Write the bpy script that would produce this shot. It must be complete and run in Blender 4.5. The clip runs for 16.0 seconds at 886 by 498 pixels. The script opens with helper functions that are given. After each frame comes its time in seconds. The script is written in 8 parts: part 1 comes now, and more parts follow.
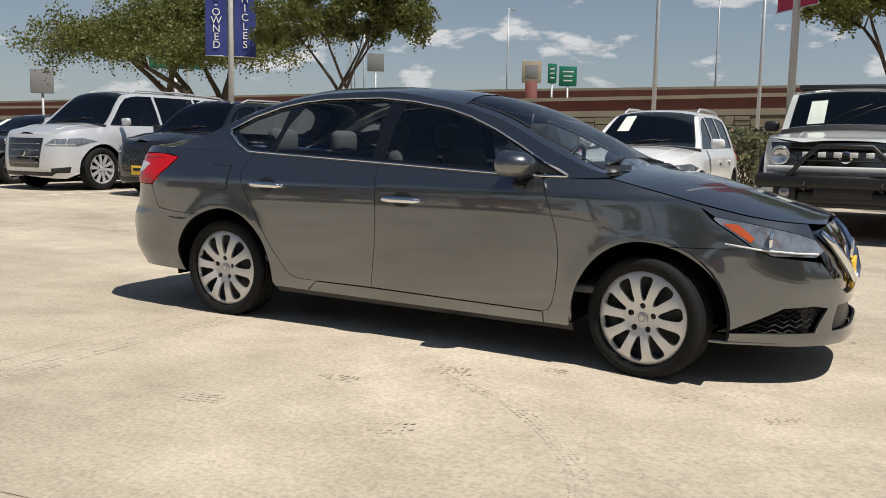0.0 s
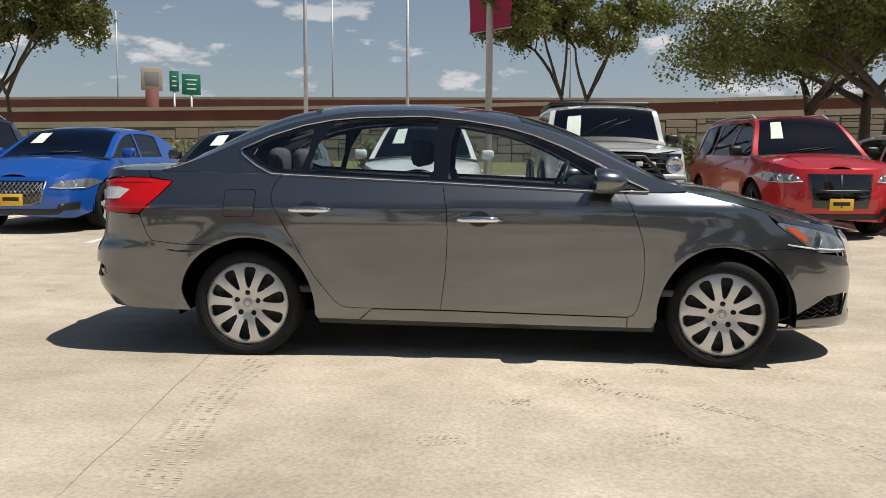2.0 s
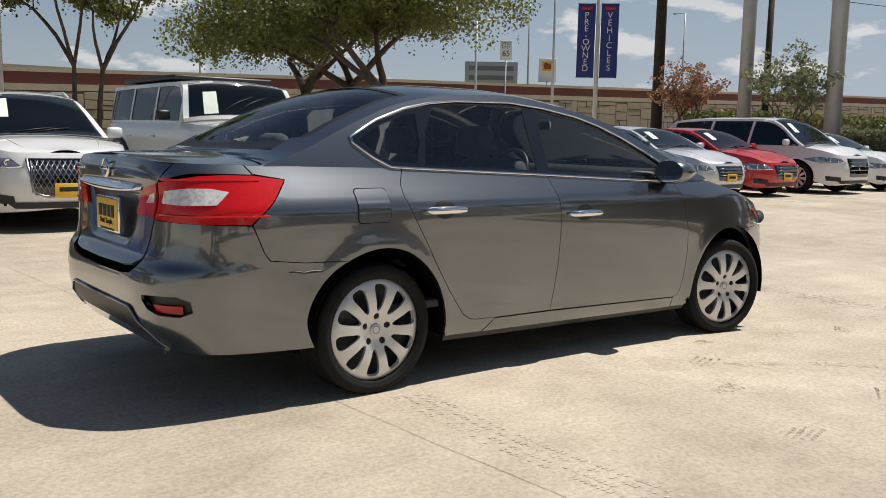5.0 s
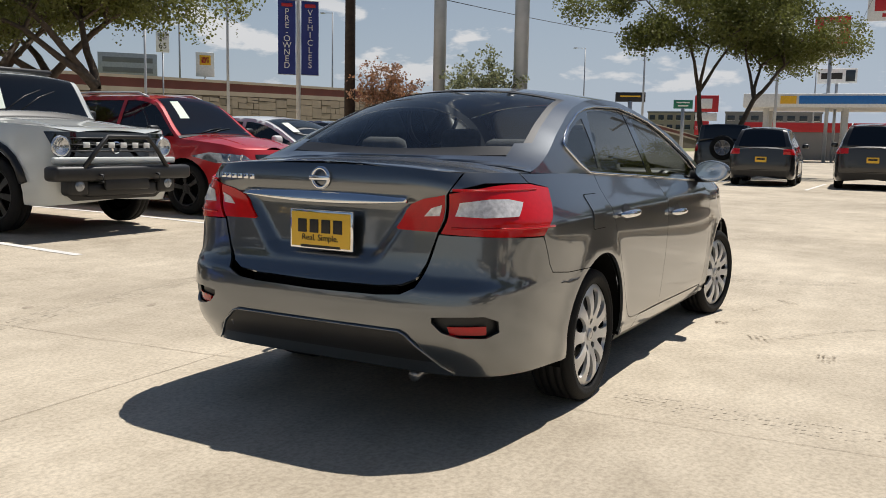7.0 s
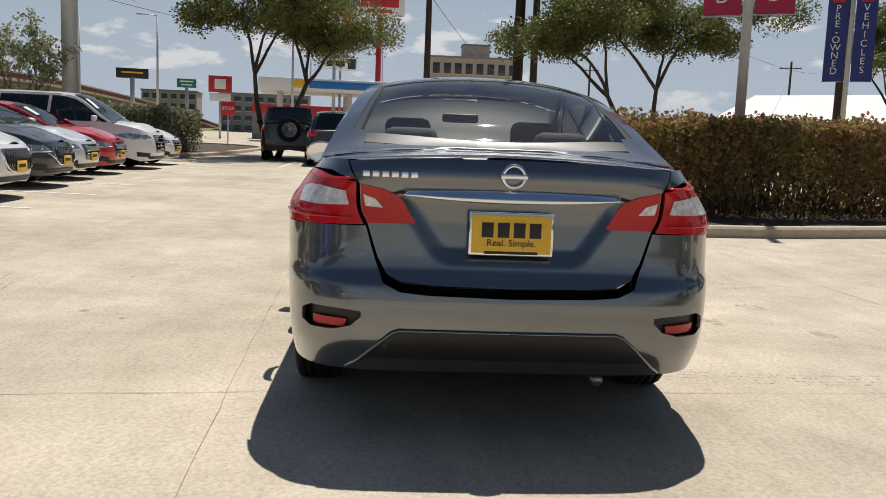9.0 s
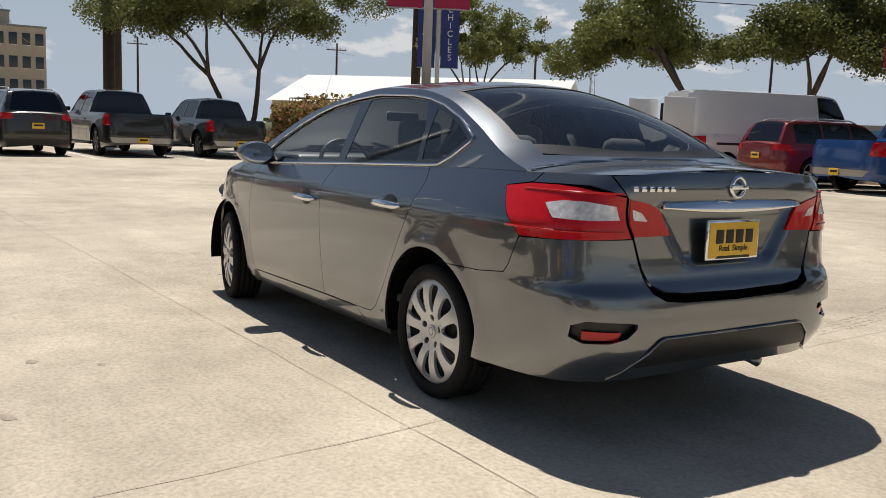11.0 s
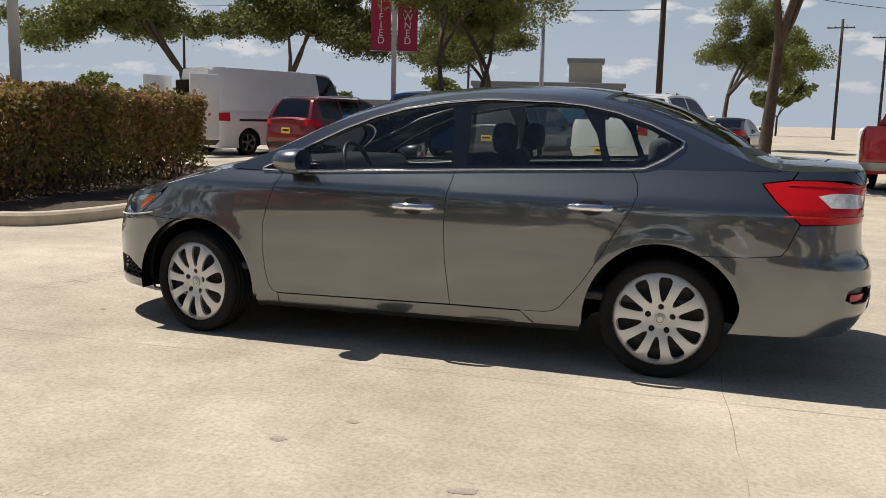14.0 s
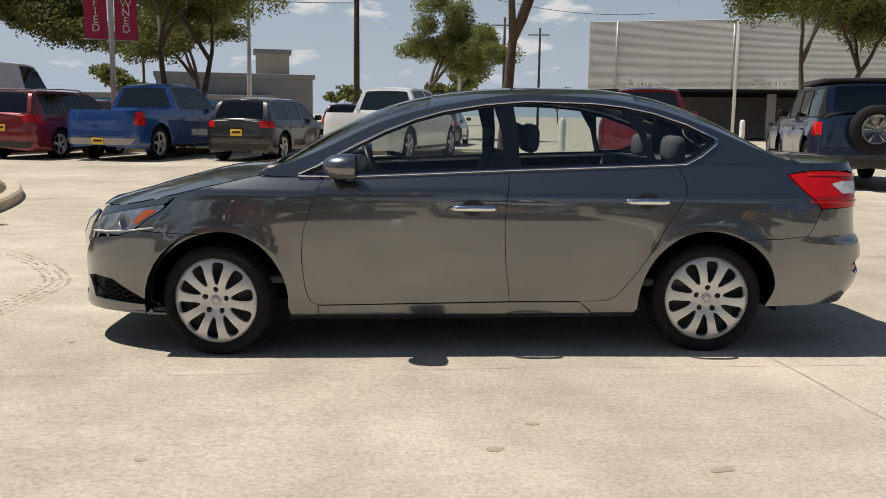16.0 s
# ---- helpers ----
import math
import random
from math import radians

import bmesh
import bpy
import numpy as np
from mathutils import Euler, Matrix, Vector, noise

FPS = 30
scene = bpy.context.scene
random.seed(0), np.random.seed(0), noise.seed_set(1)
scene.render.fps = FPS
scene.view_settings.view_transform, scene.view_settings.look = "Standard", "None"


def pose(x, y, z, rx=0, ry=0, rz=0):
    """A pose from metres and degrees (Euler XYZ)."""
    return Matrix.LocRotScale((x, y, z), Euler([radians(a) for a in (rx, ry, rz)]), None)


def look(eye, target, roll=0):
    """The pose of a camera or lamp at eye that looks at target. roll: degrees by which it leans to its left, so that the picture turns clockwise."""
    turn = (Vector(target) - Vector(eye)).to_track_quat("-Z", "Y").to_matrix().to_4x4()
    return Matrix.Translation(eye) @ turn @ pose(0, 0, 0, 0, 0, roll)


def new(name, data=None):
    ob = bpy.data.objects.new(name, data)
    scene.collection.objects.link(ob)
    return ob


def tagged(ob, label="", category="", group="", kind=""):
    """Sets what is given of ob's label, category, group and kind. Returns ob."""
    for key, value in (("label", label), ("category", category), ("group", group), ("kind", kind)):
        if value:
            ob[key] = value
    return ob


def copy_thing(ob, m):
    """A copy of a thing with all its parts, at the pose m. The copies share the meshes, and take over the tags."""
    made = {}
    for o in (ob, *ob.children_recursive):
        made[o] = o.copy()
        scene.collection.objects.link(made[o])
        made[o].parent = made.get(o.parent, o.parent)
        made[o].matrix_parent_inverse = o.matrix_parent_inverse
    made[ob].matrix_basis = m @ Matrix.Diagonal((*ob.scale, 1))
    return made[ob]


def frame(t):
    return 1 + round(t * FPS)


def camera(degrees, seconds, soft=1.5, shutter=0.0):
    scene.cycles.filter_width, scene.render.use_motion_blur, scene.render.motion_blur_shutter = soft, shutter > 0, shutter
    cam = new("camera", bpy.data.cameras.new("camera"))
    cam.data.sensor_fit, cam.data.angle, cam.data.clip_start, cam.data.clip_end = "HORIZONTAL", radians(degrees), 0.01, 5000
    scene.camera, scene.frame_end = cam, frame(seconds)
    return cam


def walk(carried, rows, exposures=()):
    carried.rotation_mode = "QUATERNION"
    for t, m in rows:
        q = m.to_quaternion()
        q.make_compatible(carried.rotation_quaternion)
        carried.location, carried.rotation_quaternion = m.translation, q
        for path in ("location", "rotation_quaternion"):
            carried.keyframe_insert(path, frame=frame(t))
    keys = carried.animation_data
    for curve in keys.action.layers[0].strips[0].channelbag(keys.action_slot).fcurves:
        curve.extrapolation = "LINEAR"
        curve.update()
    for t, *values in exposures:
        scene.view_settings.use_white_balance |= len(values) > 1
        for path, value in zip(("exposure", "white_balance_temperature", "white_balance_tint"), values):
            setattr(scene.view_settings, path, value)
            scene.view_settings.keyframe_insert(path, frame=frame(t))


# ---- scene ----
cam = camera(53.4, 16.0, soft=0.9)
PATH = [
    (0, (2.426, -5.108, 1.119), (1.51, -3.347, 0.877), 1.1),
    (0.5, (1.869, -5.405, 1.119), (1.168, -3.545, 0.892), 0.7),
    (1, (1.242, -5.642, 1.137), (0.719, -3.724, 0.918), 0.5),
    (1.5, (0.603, -5.77, 1.144), (0.274, -3.809, 0.933), 0.8),
    (2, (-0.054, -5.75, 1.144), (-0.129, -3.763, 0.933), 0.4),
    (2.5, (-0.712, -5.644, 1.143), (-0.57, -3.661, 0.927), 0.0),
    (3, (-1.355, -5.463, 1.146), (-0.971, -3.514, 0.913), 0.2),
    (3.5, (-1.976, -5.214, 1.144), (-1.379, -3.321, 0.898), -0.2),
    (4, (-2.539, -4.896, 1.148), (-1.759, -3.073, 0.89), 0.3),
    (4.5, (-3.072, -4.544, 1.153), (-2.108, -2.813, 0.886), 1.6),
    (5, (-3.54, -4.154, 1.177), (-2.325, -2.585, 0.927), 1.2),
    (5.2, (-3.728, -3.993, 1.179), (-2.443, -2.48, 0.939), 0.9),
    (7.3, (-5.317, -1.781, 1.166), (-3.524, -0.926, 0.931), 1.4),
    (7.5, (-5.394, -1.521, 1.172), (-3.566, -0.742, 0.945), 1.5),
    (8, (-5.494, -0.867, 1.145), (-3.569, -0.372, 0.919), 1.4),
    (8.5, (-5.547, -0.2, 1.136), (-3.573, 0.007, 0.893), 1.9),
    (9, (-5.488, 0.449, 1.151), (-3.508, 0.326, 0.896), 2.2),
    (9.2, (-5.449, 0.714, 1.141), (-3.479, 0.482, 0.877), 2.0),
    (11.3, (-4.421, 3.247, 1.231), (-2.839, 2.053, 0.96), 2.2),
    (11.5, (-4.274, 3.466, 1.261), (-2.752, 2.197, 0.987), 2.2),
    (12, (-3.828, 3.947, 1.266), (-2.466, 2.506, 1.002), 2.1),
    (12.5, (-3.361, 4.411, 1.284), (-2.14, 2.848, 1.028), 2.0),
    (13, (-2.84, 4.773, 1.279), (-1.818, 3.073, 1.023), 2.1),
    (13.5, (-2.27, 5.08, 1.268), (-1.44, 3.281, 0.999), 2.0),
    (14, (-1.715, 5.246, 1.261), (-1.073, 3.374, 0.968), 1.3),
    (14.5, (-1.183, 5.413, 1.263), (-0.72, 3.492, 0.956), 0.7),
    (15, (-0.656, 5.516, 1.26), (-0.372, 3.559, 0.956), 0.7),
    (15.5, (-0.145, 5.562, 1.272), (-0.039, 3.588, 0.968), 1.1),
    (16, (0.295, 5.581, 1.285), (0.221, 3.605, 0.985), 0.8),
]
walk(cam, [(t, look(eye, target, roll)) for t, eye, target, roll in PATH])

# ---- light: a high midday sun from ahead of the car, thin haze ----
from mathutils.geometry import delaunay_2d_cdt

SUN_DIR = Vector((0.46, -0.11, 1.0)).normalized()
world = bpy.data.worlds.new("sky")
scene.world = world
world.use_nodes = True
wn, wl = world.node_tree.nodes, world.node_tree.links
wn.clear()
sky = wn.new("ShaderNodeTexSky")
sky.sky_type, sky.sun_disc = "NISHITA", False
sky.sun_elevation = math.asin(SUN_DIR.z)
sky.sun_rotation = math.atan2(SUN_DIR.x, SUN_DIR.y)
sky.air_density, sky.dust_density, sky.ozone_density = 1.0, 0.5, 1.5
tc = wn.new("ShaderNodeTexCoord")
# broken cumulus low over the horizon and thin high streaks
sep = wn.new("ShaderNodeSeparateXYZ")
wl.new(tc.outputs["Generated"], sep.inputs[0])
mp = wn.new("ShaderNodeMapping")
mp.inputs["Scale"].default_value = (7.0, 7.0, 19.0)
wl.new(tc.outputs["Generated"], mp.inputs[0])
cn = wn.new("ShaderNodeTexNoise")
cn.inputs["Scale"].default_value, cn.inputs["Detail"].default_value, cn.inputs["Roughness"].default_value = 1.6, 7, 0.55
wl.new(mp.outputs[0], cn.inputs["Vector"])
cr = wn.new("ShaderNodeValToRGB")
cr.color_ramp.elements[0].position, cr.color_ramp.elements[1].position = 0.57, 0.64
wl.new(cn.outputs[0], cr.inputs[0])
band = wn.new("ShaderNodeValToRGB")
e = band.color_ramp.elements
e[0].position, e[0].color = 0.02, (0, 0, 0, 1)
e[1].position, e[1].color = 0.30, (0, 0, 0, 1)
for pos, v in ((0.05, 0.7), (0.13, 0.9), (0.2, 0.25)):
    k = e.new(pos)
    k.color = (v, v, v, 1)
wl.new(sep.outputs["Z"], band.inputs[0])
mul = wn.new("ShaderNodeMath")
mul.operation = "MULTIPLY"
wl.new(cr.outputs[0], mul.inputs[0])
wl.new(band.outputs[0], mul.inputs[1])
mix = wn.new("ShaderNodeMix")
mix.data_type = "RGBA"
wl.new(mul.outputs[0], mix.inputs[0])
mix.inputs[7].default_value = (12.5, 12.4, 12.4, 1)
haze = wn.new("ShaderNodeValToRGB")
h = haze.color_ramp.elements
h[0].position, h[0].color = 0.0, (0.62, 0.62, 0.62, 1)
h[1].position, h[1].color = 0.55, (0, 0, 0, 1)
k = h.new(0.16)
k.color = (0.38, 0.38, 0.38, 1)
wl.new(sep.outputs["Z"], haze.inputs[0])
veil = wn.new("ShaderNodeMix")
veil.data_type = "RGBA"
side = wn.new("ShaderNodeVectorMath")
side.operation = "DOT_PRODUCT"
side.inputs[1].default_value = (0.80, -0.60, 0.0)
wl.new(tc.outputs["Generated"], side.inputs[0])
glare = wn.new("ShaderNodeMapRange")
glare.inputs["From Min"].default_value, glare.inputs["From Max"].default_value = -0.75, 0.75
glare.inputs["To Min"].default_value, glare.inputs["To Max"].default_value = 0.72, 1.75
wl.new(side.outputs["Value"], glare.inputs["Value"])
whiter = wn.new("ShaderNodeMath")
whiter.operation, whiter.use_clamp = "MULTIPLY", True
wl.new(haze.outputs[0], whiter.inputs[0])
wl.new(glare.outputs[0], whiter.inputs[1])
wl.new(whiter.outputs[0], veil.inputs[0])
wl.new(sky.outputs[0], veil.inputs[6])
wl.new(veil.outputs[2], mix.inputs[6])
veil.inputs[7].default_value = (7.3, 8.4, 9.9, 1)
bg = wn.new("ShaderNodeBackground")
bg.inputs["Strength"].default_value = 0.057
wl.new(mix.outputs[2], bg.inputs[0])
wo = wn.new("ShaderNodeOutputWorld")
wl.new(bg.outputs[0], wo.inputs[0])

sun = new("sun", bpy.data.lights.new("sun", "SUN"))
sun.data.energy, sun.data.angle, sun.data.color = 4.85, radians(0.53), (1.0, 0.955, 0.89)
sun.matrix_world = look(SUN_DIR * 60, (0, 0, 0))

# ---- materials ----
def nodes(name):
    m = bpy.data.materials.new(name)
    m.use_nodes = True
    return m, m.node_tree.nodes, m.node_tree.links, m.node_tree.nodes["Principled BSDF"]


def mat(name, color, rough=0.5, metal=0.0, vary=0.12, scale=6.0, bump=0.0, fine=80.0, coat=0.0, island=0.0, dirt=None, spec=0.5, emit=0.0):
    """A surface with blotches at one scale, grain at a finer one, and a little relief."""
    m, n, l, b = nodes(name)
    tex = n.new("ShaderNodeTexCoord")
    big, small = n.new("ShaderNodeTexNoise"), n.new("ShaderNodeTexNoise")
    big.inputs["Scale"].default_value, big.inputs["Detail"].default_value = scale, 5
    small.inputs["Scale"].default_value, small.inputs["Detail"].default_value = fine, 3
    l.new(tex.outputs["Object"], big.inputs["Vector"])
    l.new(tex.outputs["Object"], small.inputs["Vector"])
    add = n.new("ShaderNodeMath")
    add.operation = "MULTIPLY_ADD"
    l.new(small.outputs[0], add.inputs[0])
    add.inputs[1].default_value = 0.5
    l.new(big.outputs[0], add.inputs[2])
    src = add.outputs[0]
    if island:
        inf = n.new("ShaderNodeObjectInfo")
        geo = n.new("ShaderNodeNewGeometry")
        for sock in (inf.outputs["Random"], geo.outputs["Random Per Island"]):
            a2 = n.new("ShaderNodeMath")
            a2.operation = "MULTIPLY_ADD"
            l.new(sock, a2.inputs[0])
            a2.inputs[1].default_value = island
            l.new(src, a2.inputs[2])
            src = a2.outputs[0]
    ramp = n.new("ShaderNodeMapRange")
    ramp.inputs["From Min"].default_value, ramp.inputs["From Max"].default_value = 0.45, 1.05 + 2 * island
    ramp.inputs["To Min"].default_value, ramp.inputs["To Max"].default_value = 1 - vary, 1 + vary
    l.new(src, ramp.inputs["Value"])
    mx = n.new("ShaderNodeVectorMath")
    mx.operation = "SCALE"
    mx.inputs[0].default_value = color[:3]
    l.new(ramp.outputs[0], mx.inputs["Scale"])
    l.new(mx.outputs[0], b.inputs["Base Color"])
    b.inputs["Roughness"].default_value, b.inputs["Metallic"].default_value = rough, metal
    b.inputs["Specular IOR Level"].default_value = spec
    b.inputs["Coat Weight"].default_value = coat
    b.inputs["Coat Roughness"].default_value = 0.04
    if bump:
        bp = n.new("ShaderNodeBump")
        bp.inputs["Strength"].default_value, bp.inputs["Distance"].default_value = bump, 0.01
        l.new(small.outputs[0], bp.inputs["Height"])
        l.new(bp.outputs[0], b.inputs["Normal"])
    if emit:
        b.inputs["Emission Color"].default_value, b.inputs["Emission Strength"].default_value = (*color[:3], 1), emit
    return m


def paint(name, color, metal=0.0, rough=0.35, coat_ior=1.5):
    """Clear-coated car paint with a fine flake."""
    m = mat(name, color, rough, metal, vary=0.05, scale=1.5, fine=900.0, coat=1.0)
    m.node_tree.nodes["Principled BSDF"].inputs["Coat IOR"].default_value = coat_ior
    return m


def glass(name, tint, gloss=0.02):
    m, n, l, b = nodes(name)
    n.remove(b)
    tr, gl, mx, fr = n.new("ShaderNodeBsdfTransparent"), n.new("ShaderNodeBsdfGlossy"), n.new("ShaderNodeMixShader"), n.new("ShaderNodeFresnel")
    tr.inputs[0].default_value = (*tint, 1)
    gl.inputs["Roughness"].default_value = gloss
    fr.inputs[0].default_value = 1.78
    l.new(fr.outputs[0], mx.inputs[0])
    l.new(tr.outputs[0], mx.inputs[1])
    l.new(gl.outputs[0], mx.inputs[2])
    l.new(mx.outputs[0], n["Material Output"].inputs[0])
    return m


def concrete():
    """Pale broom-finished paving with big soft stains, tyre scuffs and grit."""
    m, n, l, b = nodes("lot_concrete")
    tex = n.new("ShaderNodeTexCoord")

    def noise_tex(scale, detail, rough=0.6, vec=None):
        t = n.new("ShaderNodeTexNoise")
        t.inputs["Scale"].default_value, t.inputs["Detail"].default_value, t.inputs["Roughness"].default_value = scale, detail, rough
        l.new(vec or tex.outputs["Object"], t.inputs["Vector"])
        return t

    base = n.new("ShaderNodeValToRGB")
    e = base.color_ramp.elements
    e[0].position, e[0].color = 0.34, (0.42, 0.358, 0.272, 1)
    e[1].position, e[1].color = 0.62, (0.625, 0.545, 0.425, 1)
    l.new(noise_tex(0.35, 9, 0.62).outputs[0], base.inputs[0])
    # swept arcs and tyre smears
    mp = n.new("ShaderNodeMapping")
    mp.inputs["Scale"].default_value, mp.inputs["Rotation"].default_value = (0.5, 4.0, 1), (0, 0, 0.35)
    l.new(tex.outputs["Object"], mp.inputs[0])
    smear = n.new("ShaderNodeValToRGB")
    smear.color_ramp.elements[0].position, smear.color_ramp.elements[1].position = 0.42, 0.62
    smear.color_ramp.elements[0].color, smear.color_ramp.elements[1].color = (0.93, 0.925, 0.915, 1), (1, 1, 1, 1)
    l.new(noise_tex(0.8, 6, 0.6, mp.outputs[0]).outputs[0], smear.inputs[0])
    m1 = n.new("ShaderNodeMix")
    m1.data_type, m1.blend_type = "RGBA", "MULTIPLY"
    m1.inputs[0].default_value = 1
    l.new(base.outputs[0], m1.inputs[6])
    l.new(smear.outputs[0], m1.inputs[7])
    grit = n.new("ShaderNodeValToRGB")
    grit.color_ramp.elements[0].position, grit.color_ramp.elements[1].position = 0.3, 0.6
    grit.color_ramp.elements[0].color, grit.color_ramp.elements[1].color = (0.72, 0.71, 0.70, 1), (1.06, 1.06, 1.06, 1)
    l.new(noise_tex(45, 4, 0.7).outputs[0], grit.inputs[0])
    m2 = n.new("ShaderNodeMix")
    m2.data_type, m2.blend_type = "RGBA", "MULTIPLY"
    m2.inputs[0].default_value = 1
    # patchy wear the size of a hand
    wear = n.new("ShaderNodeValToRGB")
    wear.color_ramp.elements[0].position, wear.color_ramp.elements[1].position = 0.36, 0.60
    wear.color_ramp.elements[0].color, wear.color_ramp.elements[1].color = (0.86, 0.85, 0.835, 1), (1.03, 1.03, 1.03, 1)
    l.new(noise_tex(2.6, 9, 0.72).outputs[0], wear.inputs[0])
    m0 = n.new("ShaderNodeMix")
    m0.data_type, m0.blend_type = "RGBA", "MULTIPLY"
    m0.inputs[0].default_value = 1
    l.new(m1.outputs[2], m0.inputs[6])
    l.new(wear.outputs[0], m0.inputs[7])
    l.new(m0.outputs[2], m2.inputs[6])
    l.new(grit.outputs[0], m2.inputs[7])
    # sparse dark drips
    spots = n.new("ShaderNodeTexVoronoi")
    spots.inputs["Scale"].default_value = 1.3
    l.new(tex.outputs["Object"], spots.inputs["Vector"])
    sr = n.new("ShaderNodeValToRGB")
    sr.color_ramp.elements[0].position, sr.color_ramp.elements[1].position = 0.012, 0.035
    sr.color_ramp.elements[0].color, sr.color_ramp.elements[1].color = (0.4, 0.38, 0.36, 1), (1, 1, 1, 1)
    l.new(spots.outputs["Distance"], sr.inputs[0])
    m3 = n.new("ShaderNodeMix")
    m3.data_type, m3.blend_type = "RGBA", "MULTIPLY"
    m3.inputs[0].default_value = 1
    l.new(m2.outputs[2], m3.inputs[6])
    l.new(sr.outputs[0], m3.inputs[7])
    l.new(m3.outputs[2], b.inputs["Base Color"])
    b.inputs["Roughness"].default_value = 0.85
    bp = n.new("ShaderNodeBump")
    bp.inputs["Strength"].default_value, bp.inputs["Distance"].default_value = 0.25, 0.004
    l.new(noise_tex(120, 4, 0.7).outputs[0], bp.inputs["Height"])
    l.new(bp.outputs[0], b.inputs["Normal"])
    return m


def thin(m, share=0.4):
    """Let light through a leaf."""
    n, l = m.node_tree.nodes, m.node_tree.links
    b = n["Principled BSDF"]
    tl, mx = n.new("ShaderNodeBsdfTranslucent"), n.new("ShaderNodeMixShader")
    l.new(b.inputs["Base Color"].links[0].from_socket, tl.inputs[0])
    mx.inputs[0].default_value = share
    l.new(b.outputs[0], mx.inputs[1])
    l.new(tl.outputs[0], mx.inputs[2])
    l.new(mx.outputs[0], n["Material Output"].inputs[0])


